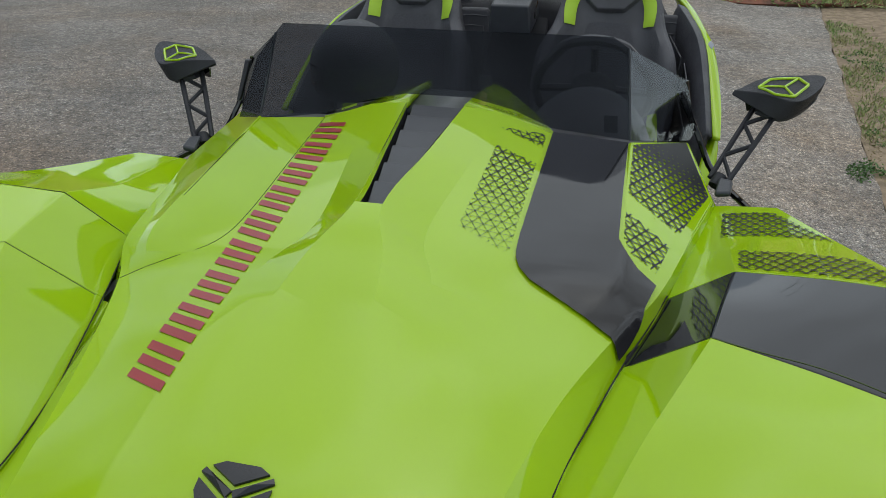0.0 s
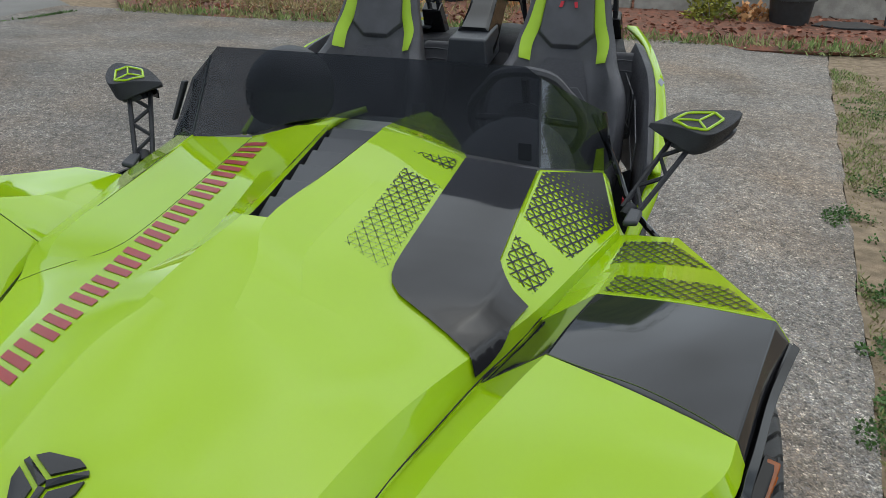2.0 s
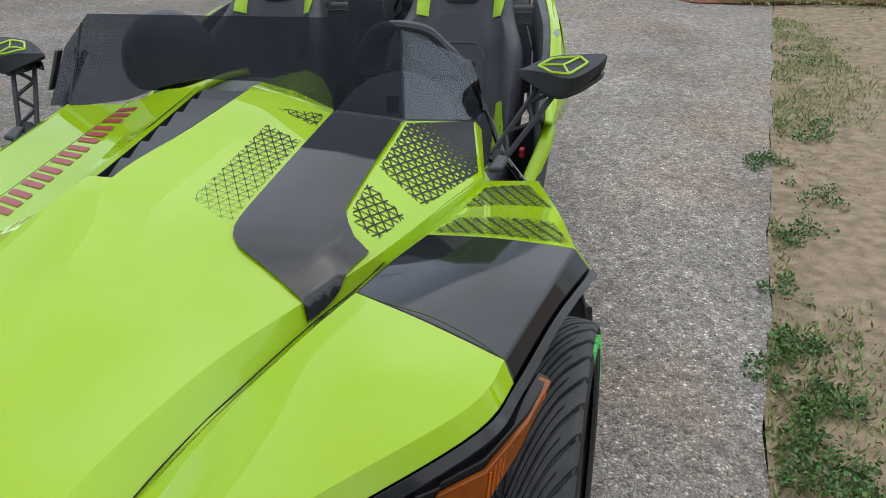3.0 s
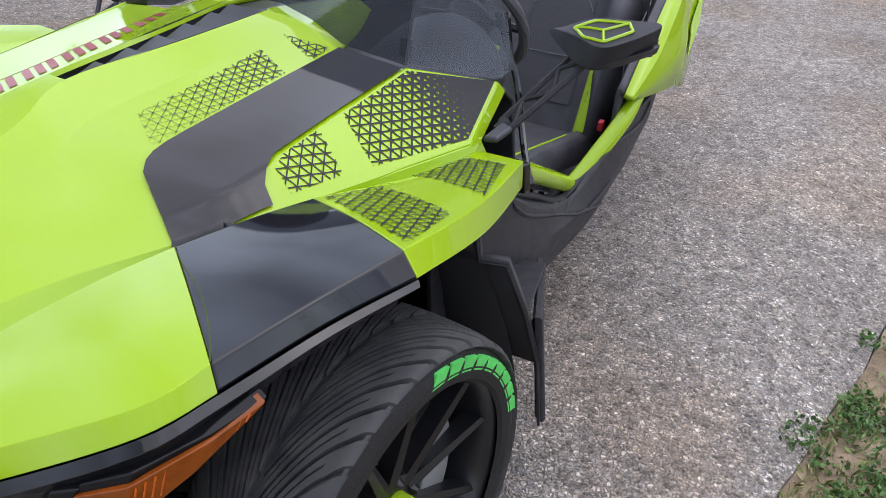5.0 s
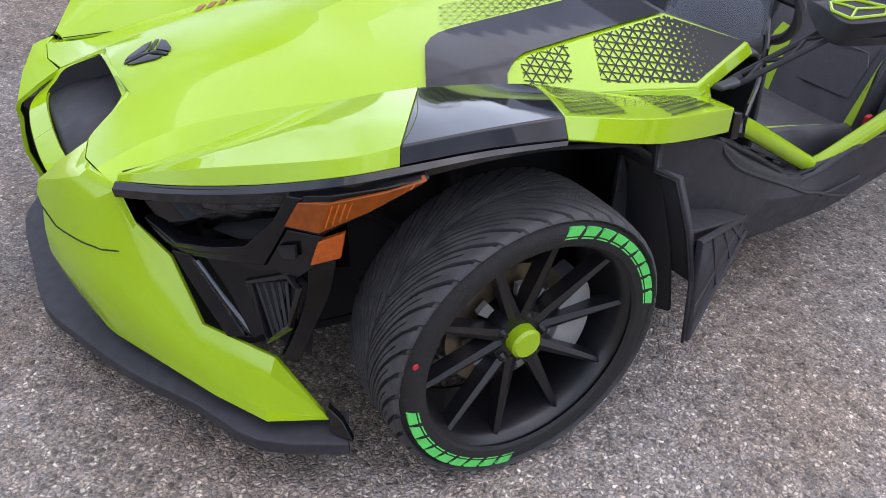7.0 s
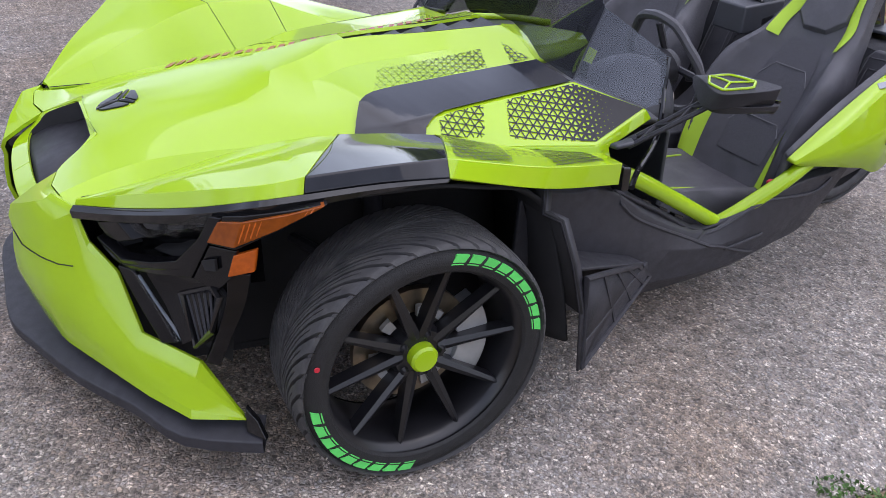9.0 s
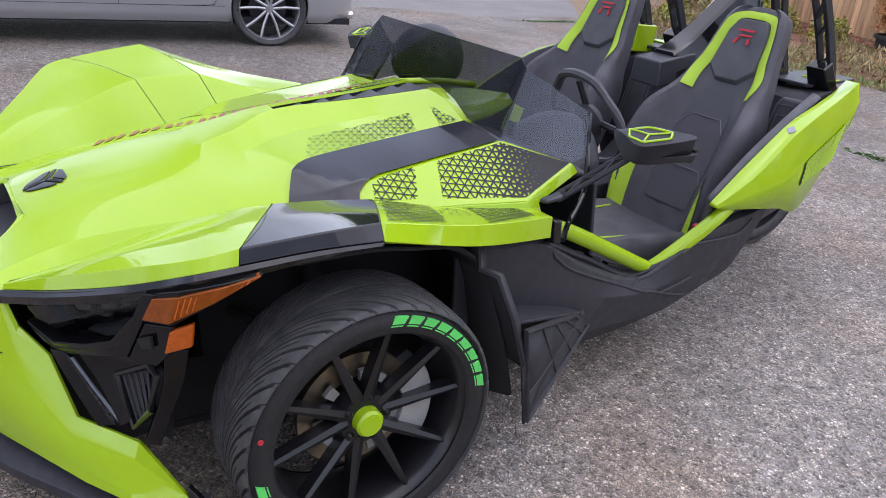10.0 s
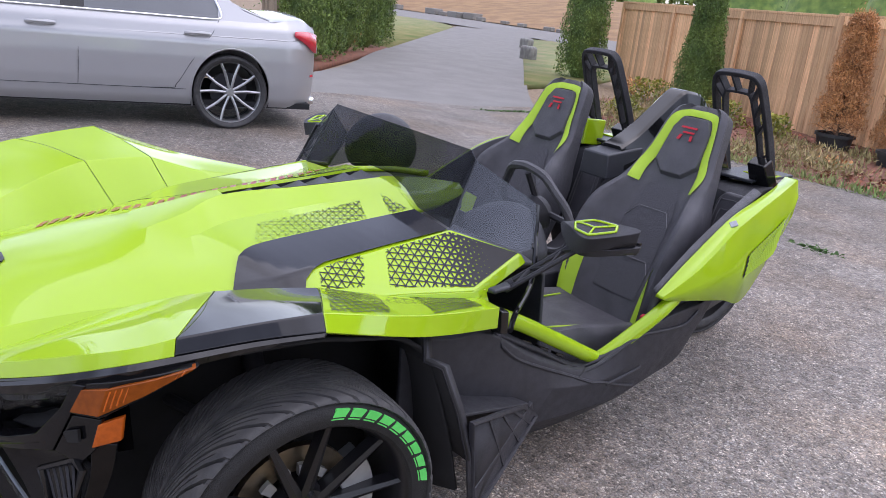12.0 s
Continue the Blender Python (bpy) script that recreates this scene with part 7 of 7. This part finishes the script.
# local axes: x to the tail, y outward to the drive, z up; wheel foot at the origin
def side_y(z):
    """How far out the body's side lies at a height."""
    pts = ((0.18, -0.07), (0.26, -0.01), (0.36, 0.02), (0.42, 0.035), (0.60, 0.055), (0.74, 0.05), (0.80, 0.03), (0.90, 0.005), (0.97, -0.04), (1.0, -0.06), (1.36, -0.30), (1.42, -0.5))
    for (a, b), (c, d) in zip(pts, pts[1:]):
        if z <= c:
            return b + (d - b) * (z - a) / (c - a)
    return pts[-1][1]


def taper(x):
    return -0.30 * max(0, (x - 0.55) / 0.6) ** 2.2 - 0.25 * max(0, (-3.3 - x) / 0.6) ** 2


def flank(x0, x1, z0, z1, nx, nz, cut=(), top=None, width=0.0):
    bm = bmesh.new()
    vs = []
    for i in range(nx + 1):
        x = x0 + (x1 - x0) * i / nx
        col = []
        for j in range(nz + 1):
            zt = z1 if top is None else top(x)
            z = z0 + (zt - z0) * j / nz
            xx, zz = x, z
            for cx, cz, r in cut:
                d = math.hypot(x - cx, z - cz)
                if d < r + 0.015 and d > r - 0.06:
                    k = r / max(d, 1e-6)
                    xx, zz = cx + (x - cx) * k, cz + (z - cz) * k
            col.append(bm.verts.new((xx, side_y(zz) + taper(xx), zz)))
        vs.append(col)
    for i in range(nx):
        for j in range(nz):
            q = (vs[i][j], vs[i + 1][j], vs[i + 1][j + 1], vs[i][j + 1])
            m = sum((v.co for v in q), Vector()) / 4
            if any(math.hypot(m.x - cx, m.z - cz) < r - 0.004 for cx, cz, r in cut):
                continue
            bm.faces.new(q)
    bmesh.ops.remove_doubles(bm, verts=bm.verts, dist=0.002)
    return bm


def deck(x):
    return 0.97 if x < 0.2 else 0.97 + 0.06 * min(1, (x - 0.2) / 0.5) - (0.12 * ((x - 0.8) / 0.3) ** 2 if x > 0.8 else 0)


def put(name, bm, mat, parent=sedan, label="", angle=35, **k):
    tall = name in WHEELS
    if not tall:
        for v in bm.verts:
            v.co.x *= 0.95
            v.co.z *= 1.05
            if v.co.x > 0.35:
                v.co.x = 0.35 + (v.co.x - 0.35) * 0.68
            if v.co.z > 0.80:
                v.co.z = 0.80 + (v.co.z - 0.80) * (0.75 if v.co.z < 1.04 else 0.75 + 0.1 * min(1, (v.co.z - 1.04) / 0.3))
    moved(bm, SM)
    bmesh.ops.recalc_face_normals(bm, faces=bm.faces)
    return part(name, bm, mat, parent, label, angle, **k)


ARCH = ((0.0, 0.325, 0.375), (-3.12, 0.325, 0.375))
body = put("body", flank(-3.9, 1.08, 0.2, 0.97, 200, 36, ARCH, deck), SILVERC, sedan, "silver painted body side")
put("far_side", box(bmesh.new(), -3.8, 0.95, -1.78, -1.70, 0.25, 0.97), SILVERC, body)
r = []
for x in (-3.9, -3.2, -2.6, -2.2, 0.0, 0.25, 0.55, 0.9, 1.08):
    z = deck(x)
    r.append([(x, side_y(z) + taper(x), z), (x, -0.25 + taper(x), z + 0.03), (x, -0.9, z + 0.05), (x, -1.6, z + 0.02), (x, -1.75, z - 0.05)])
put("deck", sheet(r, 4, 2), SILVERC, body)
put("tail_panel", sheet([[(1.08, side_y(z) + taper(1.08), z), (1.14, -0.5, z), (1.14, -1.3, z), (1.05, -1.72, z)] for z in (0.24, 0.4, 0.6, 0.75, 0.9, 0.955)], 3, 3), SILVERC, body)
put("underside", box(bmesh.new(), -3.8, 1.0, -1.7, -0.06, 0.19, 0.24), DARK, body)
# cabin above the belt line
roof = [(-2.75, 0.99), (-2.1, 1.30), (-1.4, 1.42), (-0.75, 1.40), (-0.22, 1.26), (0.12, 1.10), (0.42, 1.0)]
r = [[(x, -0.10 - 0.55 * (z - 0.97), z), (x, -0.35 - 0.4 * (z - 0.97), z + 0.015), (x, -0.86, z + 0.03), (x, -1.5, z)] for x, z in roof]
put("roof", sheet(r, 4, 2), SILVERC, body, "silver roof", solid=0.02)
r = [[(x, side_y(0.97) - 0.012 - 0.5 * (z - 0.97), z) for z in (0.965, 0.965 + (zt - 0.965) * 0.5, zt - 0.03)] for x, zt in roof]
put("side_glass", sheet(r, 4, 1), CARGLASS, body, "dark side windows")
put("pillar", sheet([[(x, side_y(0.97) - 0.004 - 0.5 * (z - 0.97), z) for z in (0.965, 0.965 + (zt - 0.965) * 0.5, zt - 0.02)] for x, zt in ((-0.12, 1.235), (0.0, 1.18), (0.12, 1.10), (0.42, 1.0))], 2, 1), SILVERC, body)
put("door_pillar", sheet([[(x, side_y(0.97) - 0.006 - 0.5 * (z - 0.97), z) for z in (0.965, 1.2, 1.36)] for x in (-1.46, -1.27)], 1, 1), GLOSS, body)
put("belt_trim", tube([(-2.5, side_y(0.975) + 0.006, 0.978), (-1.0, side_y(0.975) + 0.008, 0.978), (-0.25, side_y(0.975) + 0.006, 0.978), (-0.11, side_y(0.985), 0.99), (-0.10, side_y(1.03) + 0.006, 1.05), (-0.16, side_y(1.2) + 0.02, 1.2)], 0.011, 4, 6), CHROME, body, "bright window trim")
for pts in (((-1.33, 0.965), (-1.33, 0.6), (-1.34, 0.34)), ((-0.12, 0.965), (-0.2, 0.80), (-0.38, 0.56), (-0.50, 0.38), (-0.60, 0.34), (-1.33, 0.335))):
    put("door_joint", tube([(x, side_y(z) + 0.002, z) for x, z in pts], 0.0028, 5, 5), GREYP, body)
put("sill_line", tube([(x, side_y(0.335) + 0.001, 0.335) for x in (-2.55, -1.33, -0.42)], 0.0025, 4, 5), GREYP, body)
for x in (-0.32, -1.62):
    hd = put("door_handle", tube([(x - 0.11, side_y(0.82) + 0.012, 0.815), (x - 0.06, side_y(0.82) + 0.035, 0.822), (x + 0.06, side_y(0.82) + 0.035, 0.822), (x + 0.11, side_y(0.82) + 0.012, 0.815)], 0.02, 3, 8), SILVERC, body, "silver door handle")
put("swage", tube([(x, side_y(0.80) + taper(x) - 0.003, 0.80 + 0.01 * x) for x in (-3.2, -1.5, 0.0, 0.7, 1.0)], 0.007, 4, 6), SILVERC, body)
r = [[(x, side_y(z) + taper(x) + 0.010, z) for z in (zb, (zb + zt) / 2, zt)] for x, zb, zt in ((0.70, 0.855, 0.905), (0.82, 0.80, 0.915), (0.95, 0.735, 0.905), (1.04, 0.695, 0.89), (1.085, 0.69, 0.875))]
put("tail_lamp", sheet(r, 2, 1), TAIL, body, "red tail lamp", 30, solid=0.02)
put("bumper_reflector", prism([(x, side_y(z) + taper(x) + 0.006, z) for x, z in ((1.0, 0.50), (1.07, 0.50), (1.07, 0.475), (1.0, 0.478))], (0, -0.02, 0)), TAIL, body, "red bumper reflector")
put("exhaust", tube([(0.95, -0.25, 0.25), (1.12, -0.25, 0.25)], 0.035, 1, 12), CHROME, body)
for cx in (0.0, -3.12):
    put("wheel_arch", tube([(cx + 0.373 * math.cos(a), side_y(0.325 + 0.373 * math.sin(a)) - 0.01, 0.325 + 0.373 * math.sin(a)) for a in [math.pi * (1.12 - 1.24 * i / 16) for i in range(17)]], 0.012, 2, 6), SILVERC, body)
    put("arch_liner", sheet([[(cx + 0.39 * math.cos(a), y, 0.34 + 0.39 * math.sin(a)) for y in (-0.02, -0.35)] for a in [math.pi * (1.12 - 1.24 * i / 16) for i in range(17)]], 1, 1), DARK, body)

    def wl_(bm):
        return moved(bm, Matrix.Translation((cx * 0.95, -0.10, 0.335)) @ Matrix.Rotation(radians(90), 4, "Z"))
    w = put("wheel", wl_(lathe([(0.272, -0.10), (0.264, 0.0), (0.258, 0.05), (0.266, 0.075), (0.275, 0.085), (0.281, 0.08)], 48)), ALLOY, sedan, "silver multi-spoke alloy wheel")
    put("tyre", wl_(lathe([(0.252, -0.11), (0.30, -0.122), (0.328, -0.105), (0.335, -0.08), (0.335, 0.08), (0.328, 0.105), (0.31, 0.118), (0.29, 0.108), (0.274, 0.088)], 56)), RUBBER, w)
    put("hub", wl_(lathe([(0.0, 0.078), (0.032, 0.076), (0.045, 0.062), (0.05, 0.0), (0.05, -0.05)], 24)), ALLOY, w)
    put("brake_disc", wl_(lathe([(0.0, -0.02), (0.17, -0.02), (0.17, -0.05), (0.0, -0.05)], 32)), MATTE, w)
    bm = bmesh.new()
    for i in range(5):
        a = 2 * math.pi * i / 5 + 0.3
        for d in (-0.19, 0.19):
            tube([(0.060, 0.03 * math.cos(a + d * 2), 0.03 * math.sin(a + d * 2)), (0.068, 0.15 * math.cos(a + d * 1.35), 0.15 * math.sin(a + d * 1.35)), (0.072, 0.268 * math.cos(a + d * 1.62), 0.268 * math.sin(a + d * 1.62))], 0.0135, 2, 6, bm)
    put("spokes", wl_(bm), ALLOY, w, "silver split spokes")
